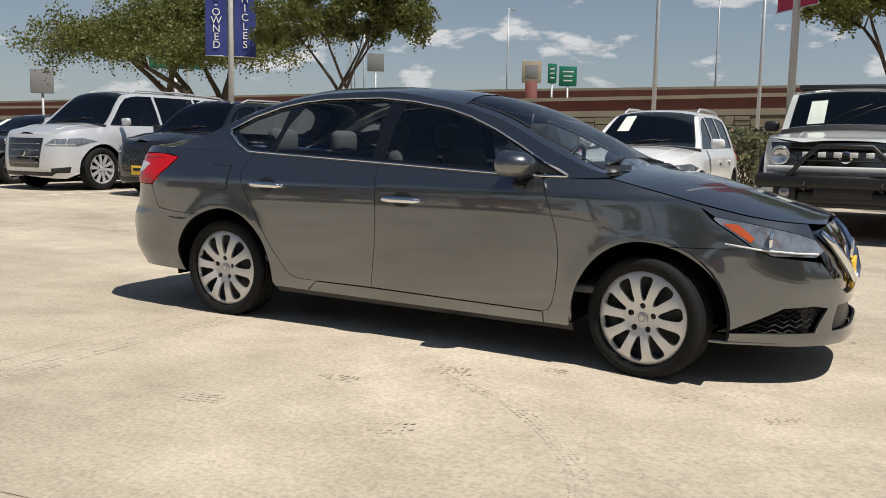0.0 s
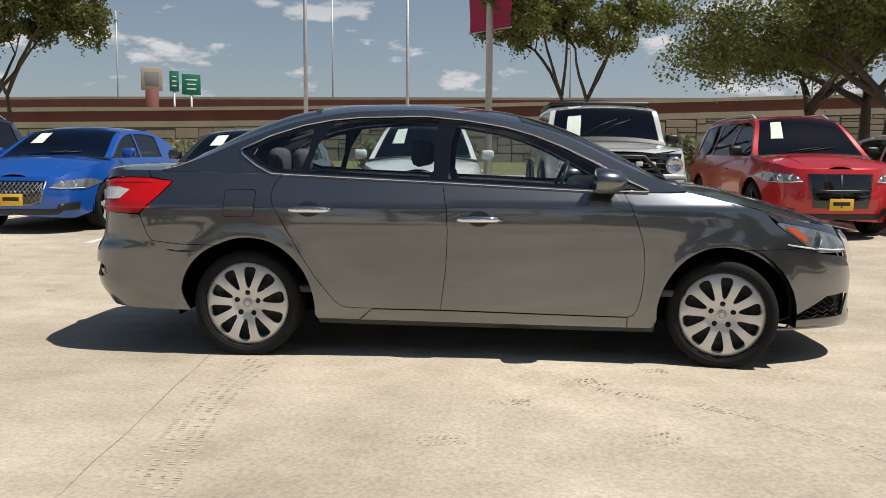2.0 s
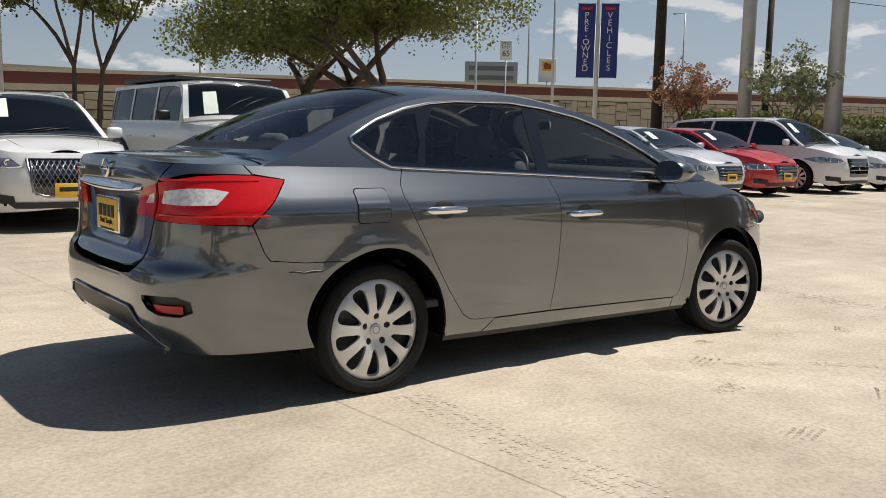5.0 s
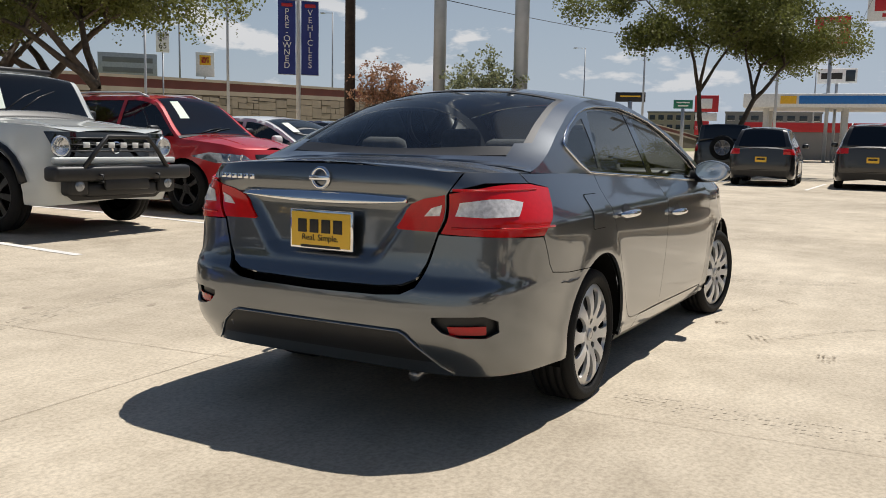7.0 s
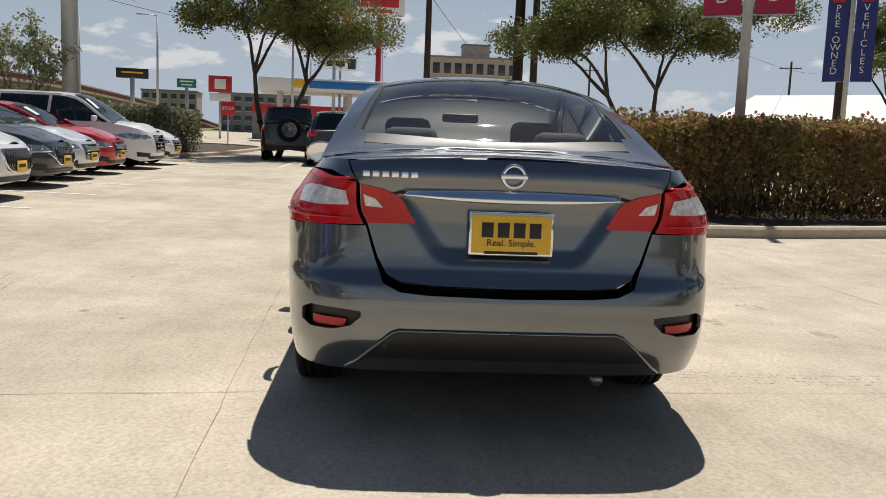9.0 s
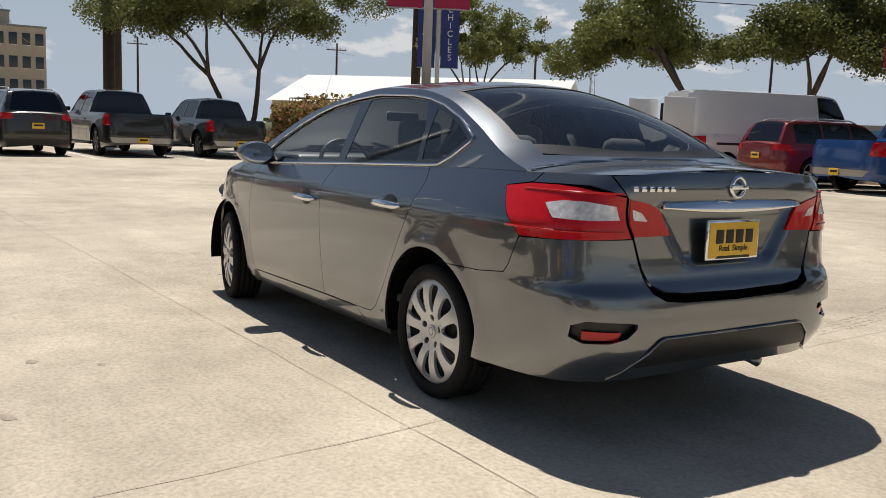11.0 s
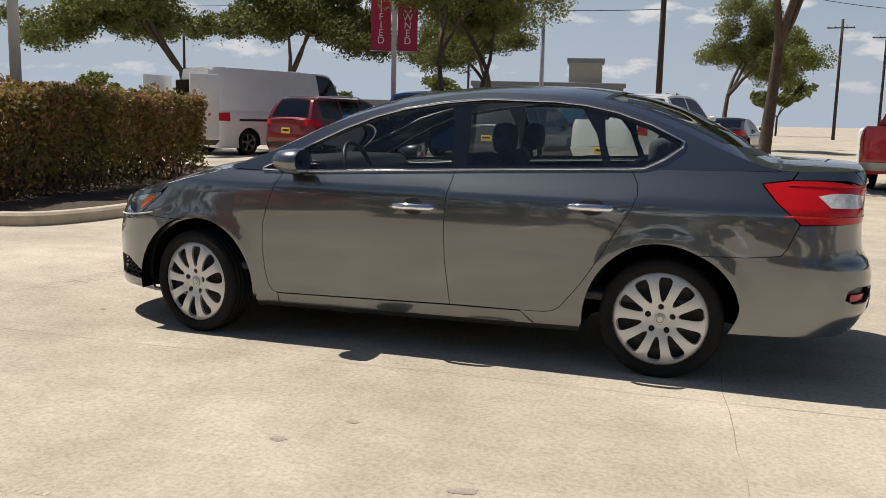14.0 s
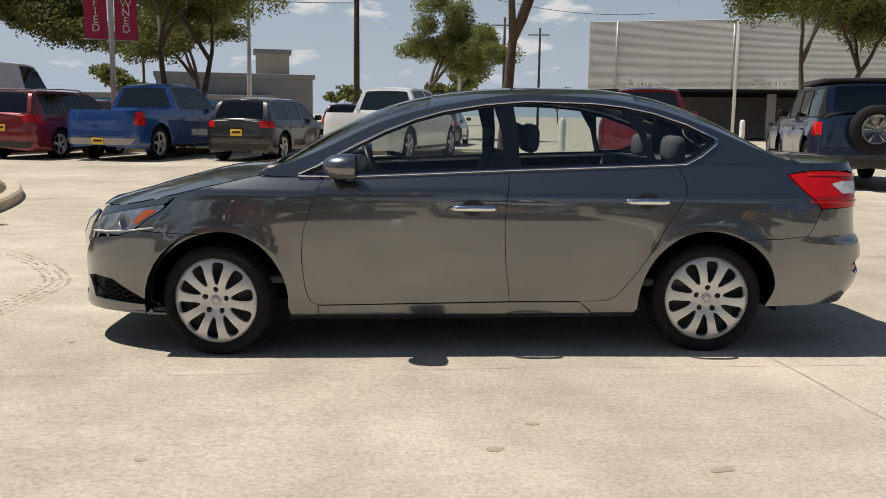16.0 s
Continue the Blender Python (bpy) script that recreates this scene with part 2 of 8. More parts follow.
M = dict(
    concrete=concrete(),
    kerb=mat("kerb_concrete", (0.50, 0.42, 0.31), 0.9, vary=0.2, bump=0.3),
    stripe=mat("line_paint", (0.72, 0.70, 0.66), 0.8, vary=0.2, scale=9),
    grass=mat("dry_grass", (0.17, 0.17, 0.06), 0.95, vary=0.4, scale=2, bump=0.6),
    soil=mat("mulch", (0.075, 0.05, 0.032), 0.95, vary=0.5, scale=14, bump=0.8),
    block=mat("wall_block", (0.335, 0.27, 0.20), 0.9, vary=0.22, scale=1.2, fine=25, bump=0.5, island=0.35),
    joint=mat("joint_and_shade", (0.17, 0.14, 0.105), 0.95, vary=0.2),
    tan=mat("tan_concrete", (0.40, 0.33, 0.25), 0.85, vary=0.15, scale=0.6),
    band=mat("maroon_band", (0.16, 0.05, 0.038), 0.8, vary=0.18, scale=0.6),
    tyre=mat("tyre_rubber", (0.011, 0.011, 0.011), 0.8, vary=0.25, bump=0.2, spec=0.25),
    steelrim=mat("black_steel_rim", (0.02, 0.02, 0.02), 0.5, vary=0.2),
    black=mat("black_plastic", (0.012, 0.012, 0.013), 0.45, vary=0.2),
    # near-black for hidden parts, and for shade painted into gaps and openings
    dark=mat("dark_parts_and_shade", (0.004, 0.004, 0.004), 0.95, spec=0.1),
    gloss=mat("gloss_black", (0.006, 0.006, 0.007), 0.06, vary=0.05, coat=1.0),
    rim=mat("silver_wheel", (0.66, 0.66, 0.66), 0.36, 0.45, vary=0.06),
    drim=mat("machined_rim", (0.30, 0.30, 0.31), 0.3, 0.8, vary=0.08),
    chrome=mat("chrome", (0.82, 0.83, 0.85), 0.06, 1.0, vary=0.03),
    red=mat("red_lens", (0.52, 0.006, 0.008), 0.16, vary=0.1, scale=20, coat=0.35, spec=0.35),
    amber=mat("amber_lens", (0.50, 0.085, 0.012), 0.12, coat=1.0),
    lens=mat("clear_lens", (0.55, 0.57, 0.60), 0.12, 0.75, vary=0.25, scale=16, coat=1.0),
    headlens=mat("headlight_lens", (0.30, 0.32, 0.35), 0.10, 0.6, vary=0.45, scale=14, coat=1.0),
    lamplens=mat("frosted_lens", (0.72, 0.70, 0.70), 0.18, 0.15, vary=0.35, scale=45, coat=1.0),
    plate=mat("yellow_plate", (0.86, 0.52, 0.045), 0.5, vary=0.05),
    ink=mat("black_ink", (0.02, 0.018, 0.015), 0.6),
    paper=mat("paper", (0.72, 0.78, 0.68), 0.8, vary=0.1, scale=12),
    seat=mat("seat_cloth", (0.085, 0.087, 0.092), 0.9, vary=0.25, scale=20, bump=0.3),
    glass=glass("tinted_glass", (0.84, 0.90, 0.89)),
    rglass=glass("windshield_glass", (0.84, 0.90, 0.88)),
    pglass=glass("dark_glass", (0.16, 0.18, 0.19)),
    white=mat("white_plastic", (0.78, 0.78, 0.76), 0.5),
    steel=mat("galvanised_steel", (0.46, 0.47, 0.48), 0.5, 0.4, vary=0.12, scale=3),
    pole=mat("pale_painted_pole", (0.55, 0.54, 0.52), 0.5, vary=0.1),
    wood=mat("creosoted_pole", (0.05, 0.034, 0.024), 0.9, vary=0.4, scale=5, bump=0.5),
    bark=mat("bark", (0.10, 0.075, 0.055), 0.95, vary=0.4, scale=9, bump=0.8),
    leaf=mat("oak_leaf", (0.158, 0.172, 0.046), 0.5, vary=0.5, scale=0.7, island=0.7, spec=0.4),
    leaf2=mat("hedge_leaf", (0.30, 0.235, 0.07), 0.55, vary=0.6, scale=1.1, island=0.8, spec=0.3),
    leafr=mat("dry_leaf", (0.36, 0.19, 0.105), 0.65, vary=0.5, scale=1.0, island=0.8),
    leafs=mat("silver_bush_leaf", (0.22, 0.235, 0.125), 0.65, vary=0.45, scale=1.0, island=0.7),
    twig=mat("twig", (0.17, 0.118, 0.08), 0.9, vary=0.3),
    navy=mat("banner_navy", (0.028, 0.042, 0.20), 0.7, vary=0.08),
    crimson=mat("banner_crimson", (0.42, 0.022, 0.075), 0.7, vary=0.08),
    letter=mat("banner_letter", (0.78, 0.76, 0.72), 0.7),
    green=mat("road_sign_green", (0.01, 0.17, 0.10), 0.5),
    signred=mat("sign_red", (0.50, 0.02, 0.025), 0.5),
    blue=mat("canopy_blue", (0.02, 0.17, 0.50), 0.5),
    yellow=mat("sign_yellow", (0.80, 0.45, 0.02), 0.5),
    metalwall=mat("corrugated_white", (0.80, 0.80, 0.78), 0.45, 0.1, vary=0.08, scale=0.5),
    stucco=mat("stucco", (0.42, 0.36, 0.28), 0.9, vary=0.1, scale=0.5),
    greywall=mat("grey_wall", (0.22, 0.22, 0.22), 0.85, vary=0.1, scale=0.5),
    roofw=mat("white_roof", (0.72, 0.70, 0.66), 0.7, vary=0.06, scale=0.4),
    pane=mat("far_window", (0.03, 0.04, 0.05), 0.1),
)
for leaf_name in ("leaf", "leaf2", "leafr", "leafs", "twig"):
    thin(M[leaf_name])
PAINTS = dict(
    grey=paint("gun_metallic_paint", (0.116, 0.126, 0.136), 0.88, 0.30, 1.95),
    silver=paint("silver_paint", (0.66, 0.67, 0.68), 0.35),
    black=paint("black_paint", (0.008, 0.008, 0.009)),
    blue=paint("blue_paint", (0.006, 0.085, 0.40), 0.15),
    deepblue=paint("deep_blue_paint", (0.004, 0.014, 0.045), 0.3),
    truckblue=paint("truck_blue_paint", (0.006, 0.06, 0.24), 0.2),
    slate=paint("dark_grey_paint", (0.045, 0.046, 0.05), 0.5),
    white=paint("white_paint", (0.78, 0.78, 0.77)),
    cream=paint("stone_white_paint", (0.60, 0.62, 0.60)),
    red=paint("red_paint", (0.50, 0.012, 0.014), 0.1),
    darkred=paint("dark_red_paint", (0.20, 0.008, 0.012), 0.3),
    lime=paint("lime_paint", (0.30, 0.37, 0.03), 0.1),
    charcoal=paint("charcoal_paint", (0.03, 0.028, 0.027), 0.4),
)

# ---- mesh helpers ----
def part(name, bm, material, parent=None, label="", smooth=True):
    me = bpy.data.meshes.new(name)
    lay = bm.verts.layers.float_vector.get("skin")
    split = None
    if lay:
        split = []
        for f in bm.faces:
            ns = [lp.vert[lay].copy() for lp in f.loops]
            flat = any(n.length < 0.5 for n in ns)
            split += [f.normal.copy() if flat else n for n in ns]
        bm.verts.layers.float_vector.remove(lay)
    bm.to_mesh(me)
    bm.free()
    if split:
        me.polygons.foreach_set("use_smooth", [True] * len(me.polygons))
        me.normals_split_custom_set([tuple(n) for n in split])
    elif smooth:
        me.polygons.foreach_set("use_smooth", [True] * len(me.polygons))
    mats = material if isinstance(material, (list, tuple)) else [material]
    for m in mats:
        me.materials.append(m)
    ob = new(name, me)
    if parent:
        ob.parent = parent
    if label:
        tagged(ob, label)
    return ob


def mirror_y(bm):
    """A copy with y turned round."""
    b2 = bm.copy()
    lay = b2.verts.layers.float_vector.get("skin")
    for v in b2.verts:
        v.co.y = -v.co.y
        if lay:
            n = v[lay]
            v[lay] = Vector((n.x, -n.y, n.z))
    bmesh.ops.reverse_faces(b2, faces=b2.faces[:])
    b2.normal_update()
    return b2


def thing(name, label, category, m, group=""):
    ob = new(name)
    ob.empty_display_size = 0.2
    ob.matrix_world = m
    return tagged(ob, label, category, group)


def box(sx, sy, sz, c=(0, 0, 0), bev=0.0, bm=None, rot=None):
    bm = bm or bmesh.new()
    g = bmesh.ops.create_cube(bm, size=1)
    bmesh.ops.scale(bm, vec=(sx, sy, sz), verts=g["verts"])
    if bev:
        es = list({e for v in g["verts"] for e in v.link_edges})
        r = bmesh.ops.bevel(bm, geom=es, offset=bev, segments=2, affect="EDGES", profile=0.5)
        vs = list({v for f in r["faces"] for v in f.verts} | {v for v in g["verts"] if v.is_valid})
    else:
        vs = g["verts"]
    if rot:
        bmesh.ops.rotate(bm, cent=(0, 0, 0), matrix=rot, verts=vs)
    bmesh.ops.translate(bm, vec=c, verts=vs)
    return bm


def tube(pts, radii, seg=8, bm=None, cap=True):
    """A round bar along points, with a radius at each."""
    bm = bm or bmesh.new()
    pts = [Vector(p) for p in pts]
    if not isinstance(radii, (list, tuple)):
        radii = [radii] * len(pts)
    rings = []
    up = Vector((0.13, 0.27, 0.95))
    for i, p in enumerate(pts):
        d = (pts[min(i + 1, len(pts) - 1)] - pts[max(i - 1, 0)]).normalized()
        a = d.cross(up)
        if a.length < 0.05:
            a = d.cross(Vector((1, 0, 0)))
        a.normalize()
        b = d.cross(a)
        rings.append([bm.verts.new(p + (a * math.cos(k * math.tau / seg) + b * math.sin(k * math.tau / seg)) * radii[i]) for k in range(seg)])
    for r, s in zip(rings, rings[1:]):
        for k in range(seg):
            bm.faces.new((r[k], r[(k + 1) % seg], s[(k + 1) % seg], s[k]))
    if cap:
        bm.faces.new(rings[0][::-1])
        bm.faces.new(rings[-1])
    return bm


def lathe(profile, seg=32, axis="y", bm=None):
    """Turn (offset along the axis, radius) pairs round the axis."""
    bm = bm or bmesh.new()
    rings = []
    for a, r in profile:
        ring = []
        for k in range(seg):
            c, s = r * math.cos(k * math.tau / seg), r * math.sin(k * math.tau / seg)
            ring.append(bm.verts.new((c, a, s) if axis == "y" else (c, s, a) if axis == "z" else (a, c, s)))
        rings.append(ring)
    for r, s in zip(rings, rings[1:]):
        for k in range(seg):
            bm.faces.new((r[k], r[(k + 1) % seg], s[(k + 1) % seg], s[k]))
    bmesh.ops.recalc_face_normals(bm, faces=bm.faces[:])
    return bm


def lettering(text, size, parent, material, m, name="lettering", depth=0.002, align="CENTER"):
    """Words in the built-in typeface as a mesh."""
    key = (text, size, depth, align)
    if key not in GLYPHS:
        GLYPHS[key] = glyph(name, text, size, depth, align)
    me = GLYPHS[key].copy()
    me.materials.clear()
    me.materials.append(material)
    ob = new(name, me)
    ob.parent = parent
    ob.matrix_basis = m
    return ob


GLYPHS = {}


def glyph(name, text, size, depth, align):
    cu = bpy.data.curves.new(name, "FONT")
    cu.body, cu.size, cu.extrude, cu.align_x, cu.align_y = text, size, depth, align, "CENTER"
    tmp = new("tmp_text", cu)
    me = bpy.data.meshes.new_from_object(tmp)
    bpy.data.objects.remove(tmp)
    bpy.data.curves.remove(cu)
    return me


def curve(pts):
    """A smooth function through a few (x, y) control pairs."""
    xs, ys = np.array([p[0] for p in pts], float), np.array([p[1] for p in pts], float)
    if xs[0] > xs[-1]:
        xs, ys = xs[::-1], ys[::-1]
    d = np.diff(ys) / np.diff(xs)
    t = np.concatenate(([d[0]], np.where(d[:-1] * d[1:] > 0, 2 * d[:-1] * d[1:] / np.where(d[:-1] + d[1:] == 0, 1, d[:-1] + d[1:]), 0), [d[-1]]))

    def f(x):
        x = min(max(x, xs[0]), xs[-1])
        i = min(max(int(np.searchsorted(xs, x)) - 1, 0), len(xs) - 2)
        h = xs[i + 1] - xs[i]
        s = (x - xs[i]) / h
        return float(ys[i] * (1 + 2 * s) * (1 - s) ** 2 + h * t[i] * s * (1 - s) ** 2 + ys[i + 1] * s * s * (3 - 2 * s) + h * t[i + 1] * s * s * (s - 1))
    return f


def rounded(poly, times=2, keep=()):
    """Cut the corners of a closed outline."""
    for _ in range(times):
        out = []
        for a, b in zip(poly, poly[1:] + poly[:1]):
            out += [(a[0] * 0.75 + b[0] * 0.25, a[1] * 0.75 + b[1] * 0.25), (a[0] * 0.25 + b[0] * 0.75, a[1] * 0.25 + b[1] * 0.75)]
        poly = out
    return poly


def arc(cx, cz, r, a0, a1, n=24):
    return [(cx + r * math.cos(radians(a0 + (a1 - a0) * i / n)), cz + r * math.sin(radians(a0 + (a1 - a0) * i / n))) for i in range(n + 1)]


def dense(poly, step):
    out = []
    for a, b in zip(poly, poly[1:] + poly[:1]):
        k = max(1, int(math.ceil(math.hypot(b[0] - a[0], b[1] - a[1]) / step)))
        out += [(a[0] + (b[0] - a[0]) * i / k, a[1] + (b[1] - a[1]) * i / k) for i in range(k)]
    return out


def inside(P, poly):
    x, y = P[:, 0], P[:, 1]
    r = np.zeros(len(P), bool)
    for (x0, y0), (x1, y1) in zip(poly, poly[1:] + poly[:1]):
        if y0 != y1:
            r ^= ((y0 > y) != (y1 > y)) & (x < (x1 - x0) * (y - y0) / (y1 - y0) + x0)
    return r


def shrink(poly, g):
    """Move an outline inwards by g."""
    area = sum(a[0] * b[1] - b[0] * a[1] for a, b in zip(poly, poly[1:] + poly[:1]))
    sg = 1 if area > 0 else -1
    out = []
    for i, p in enumerate(poly):
        a, b = poly[i - 1], poly[(i + 1) % len(poly)]
        dx, dy = b[0] - a[0], b[1] - a[1]
        L = math.hypot(dx, dy) or 1
        out.append((p[0] - dy / L * g * sg, p[1] + dx / L * g * sg))
    return out


def sheet(poly, fn, step=0.05, gap=0.0, rim=0.0, holes=(), centre=(0, 0, 0.55), grid=None):
    """A curved panel: an outline in a surface's own coordinates, meshed and laid onto the surface by fn; rim turns its edges inwards."""
    poly = dense(poly, step)
    if gap:
        poly = shrink(poly, gap)
    holes = [dense(h, step) for h in holes]
    P = np.array(poly)
    lo, hi = P.min(0), P.max(0)
    gx, gy = grid or (step, step)
    X, Y = np.meshgrid(np.arange(lo[0] + gx * 0.5, hi[0], gx), np.arange(lo[1] + gy * 0.5, hi[1], gy))
    G = np.stack([X.ravel(), Y.ravel()], 1)
    if len(G):
        G = G[inside(G, poly)]
        for h in holes:
            G = G[~inside(G, h)]
        B = np.array(poly + [p for h in holes for p in h])
        if len(G):
            keep = np.ones(len(G), bool)
            for i in range(0, len(G), 2000):
                q = (G[i:i + 2000, None, :] - B[None]) / (gx, gy)
                keep[i:i + 2000] = (q ** 2).sum(2).min(1) > 0.2
            G = G[keep]
    vs = [Vector(p) for p in poly]
    es = [(i, (i + 1) % len(poly)) for i in range(len(poly))]
    for h in holes:
        o = len(vs)
        vs += [Vector(p) for p in h]
        es += [(o + i, o + (i + 1) % len(h)) for i in range(len(h))]
    vs += [Vector(p) for p in G]
    ov, _, of, *_ = delaunay_2d_cdt(vs, es, [], 0, 1e-6)
    C = np.array([[sum(ov[i][0] for i in f) / len(f), sum(ov[i][1] for i in f) / len(f)] for f in of])
    ok = inside(C, poly)
    for h in holes:
        ok &= ~inside(C, h)
    bm = bmesh.new()
    bv = [bm.verts.new(fn(v[0], v[1])) for v in ov]
    if SKIN["on"]:
        # true normals of the surface, so that reflections run smoothly over it
        lay = bm.verts.layers.float_vector.new("skin")
        bv = list(bm.verts)
        h = 0.004
        for b_, v in zip(bv, ov):
            n = (fn(v[0] + h, v[1]) - fn(v[0] - h, v[1])).cross(fn(v[0], v[1] + h) - fn(v[0], v[1] - h))
            b_[lay] = n.normalized() if n.length > 1e-12 else Vector()
    for f, k in zip(of, ok):
        if k:
            try:
                bm.faces.new([bv[i] for i in f])
            except ValueError:
                pass
    bmesh.ops.delete(bm, geom=[v for v in bm.verts if not v.link_faces], context="VERTS")
    bm.normal_update()
    c = Vector(centre)
    if sum(f.normal.dot(f.calc_center_median() - c) * f.calc_area() for f in bm.faces) < 0:
        bmesh.ops.reverse_faces(bm, faces=bm.faces[:])
        bm.normal_update()
    if SKIN["on"]:
        lay = bm.verts.layers.float_vector["skin"]
        for v in bm.verts:
            if v[lay].dot(v.normal) < 0:
                v[lay] = -v[lay]
    if rim:
        edge = [e for e in bm.edges if len(e.link_faces) == 1]
        low = {}
        for e in edge:
            for v in e.verts:
                if v not in low:
                    low[v] = bm.verts.new(v.co - v.normal * rim)
        for e in edge:
            f = e.link_faces[0]
            a, b = e.verts
            for lp in f.loops:
                if lp.edge == e:
                    a, b = lp.vert, lp.link_loop_next.vert
            fn2 = bm.faces.new((b, a, low[a], low[b]))
        for e in edge:
            e.smooth = False
        bm.normal_update()
    return bm


SKIN = {"on": False}


class Shell:
    """The skin of a car: a skirt that runs round it below the belt, window sides above, and a cap over bonnet, roof and boot. x ahead, y to its left."""

    def __init__(self, width, nose, tail, front, rear, belt, centre, rail, wb, wr, ra, nf=3.5, nr=4.5, lean=(0.42, 0.25), flare=0.010, crown=2.4, axles=None):
        self.W, self.nose, self.tail = curve(width), curve(nose), curve(tail)
        self.xf, self.xr = front, rear
        self.zmid = 0.55
        self.af, self.ar = self.nose(0.5) - front, rear - self.tail(0.6)
        self.nf, self.nr = nf, nr
        self.uf, self.ur = front + self.af * math.pi / 2, rear - self.ar * math.pi / 2
        self.belt, self.zc, self.rail = curve(belt), curve(centre), curve(rail)
        self.axles = axles or ((wb / 2, wr), (-wb / 2, wr))
        self.wb, self.wr, self.ra, self.lean, self.flare, self.crown = wb, wr, ra, lean, flare, crown

    def u(self, x):
        """The way round the skirt at a place x along the side."""
        for c, a, n, s in ((self.xf, self.af, self.nf, 1), (self.xr, self.ar, self.nr, -1)):
            if (x - c) * s > 0:
                q = min((x - c) * s / a, 0.9999)
                return c + s * a * math.atan2(q, (1 - q ** n) ** (1 / n))
        return x

    def q(self, y, z, back=True):
        """The distance round from the middle of the tail (or nose) at a place y across."""
        n, a = (self.nr, self.ar) if back else (self.nf, self.af)
        t = min(abs(y) / self.W(z), 0.9999)
        return math.copysign(a * (math.pi / 2 - math.atan2((1 - t ** n) ** (1 / n), t)), y)

    def S(self, u, z, off=0.0):
        w = self.W(z)
        if u > self.xf:
            c, a, ar, n, s = self.xf, self.nose(z) - self.xf, self.af, self.nf, 1
        elif u < self.xr:
            c, a, ar, n, s = self.xr, self.xr - self.tail(z), self.ar, self.nr, -1
        else:
            x, y = u, w
            s = 0
        if s:
            p = min(abs(u - c) / ar, math.pi / 2)
            sn, cs = math.sin(p), max(math.cos(p), 0)
            r = (sn ** n + cs ** n) ** (-1 / n)
            x, y = c + s * a * r * sn, w * r * cs
        for ax, az in self.axles:
            d = math.hypot(x - ax, z - az)
            y += self.flare * math.exp(-((d - self.ra) / 0.06) ** 2) * (1 if y > 0.5 else 0)
        return Vector((x, y + off, z))

    def back(self, q, z, off=0.0):
        p = self.S(self.ur + abs(q), z)
        return Vector((p.x - off, p.y if q >= 0 else -p.y, p.z))

    def fore(self, q, z, off=0.0):
        p = self.S(self.uf - abs(q), z)
        return Vector((p.x + off, p.y if q >= 0 else -p.y, p.z))

    def G(self, x, z, off=0.0):
        zb = self.belt(self.u(x))
        p = self.S(self.u(x), zb)
        h = max(z - zb, -0.02)
        return Vector((x, p.y - self.lean[0] * h - self.lean[1] * h * h + off, z))

    def edge(self, x):
        zb = self.belt(self.u(x))
        zr = self.rail(x)
        if zr > zb + 0.004:
            return self.G(x, zr)
        return self.S(self.u(x), zb)

    def T(self, x, v, off=0.0):
        e = self.edge(x)
        c = max(self.zc(e.x), e.z)
        return Vector((e.x, e.y * v, e.z + (c - e.z) * (1 - abs(v) ** self.crown) + off))


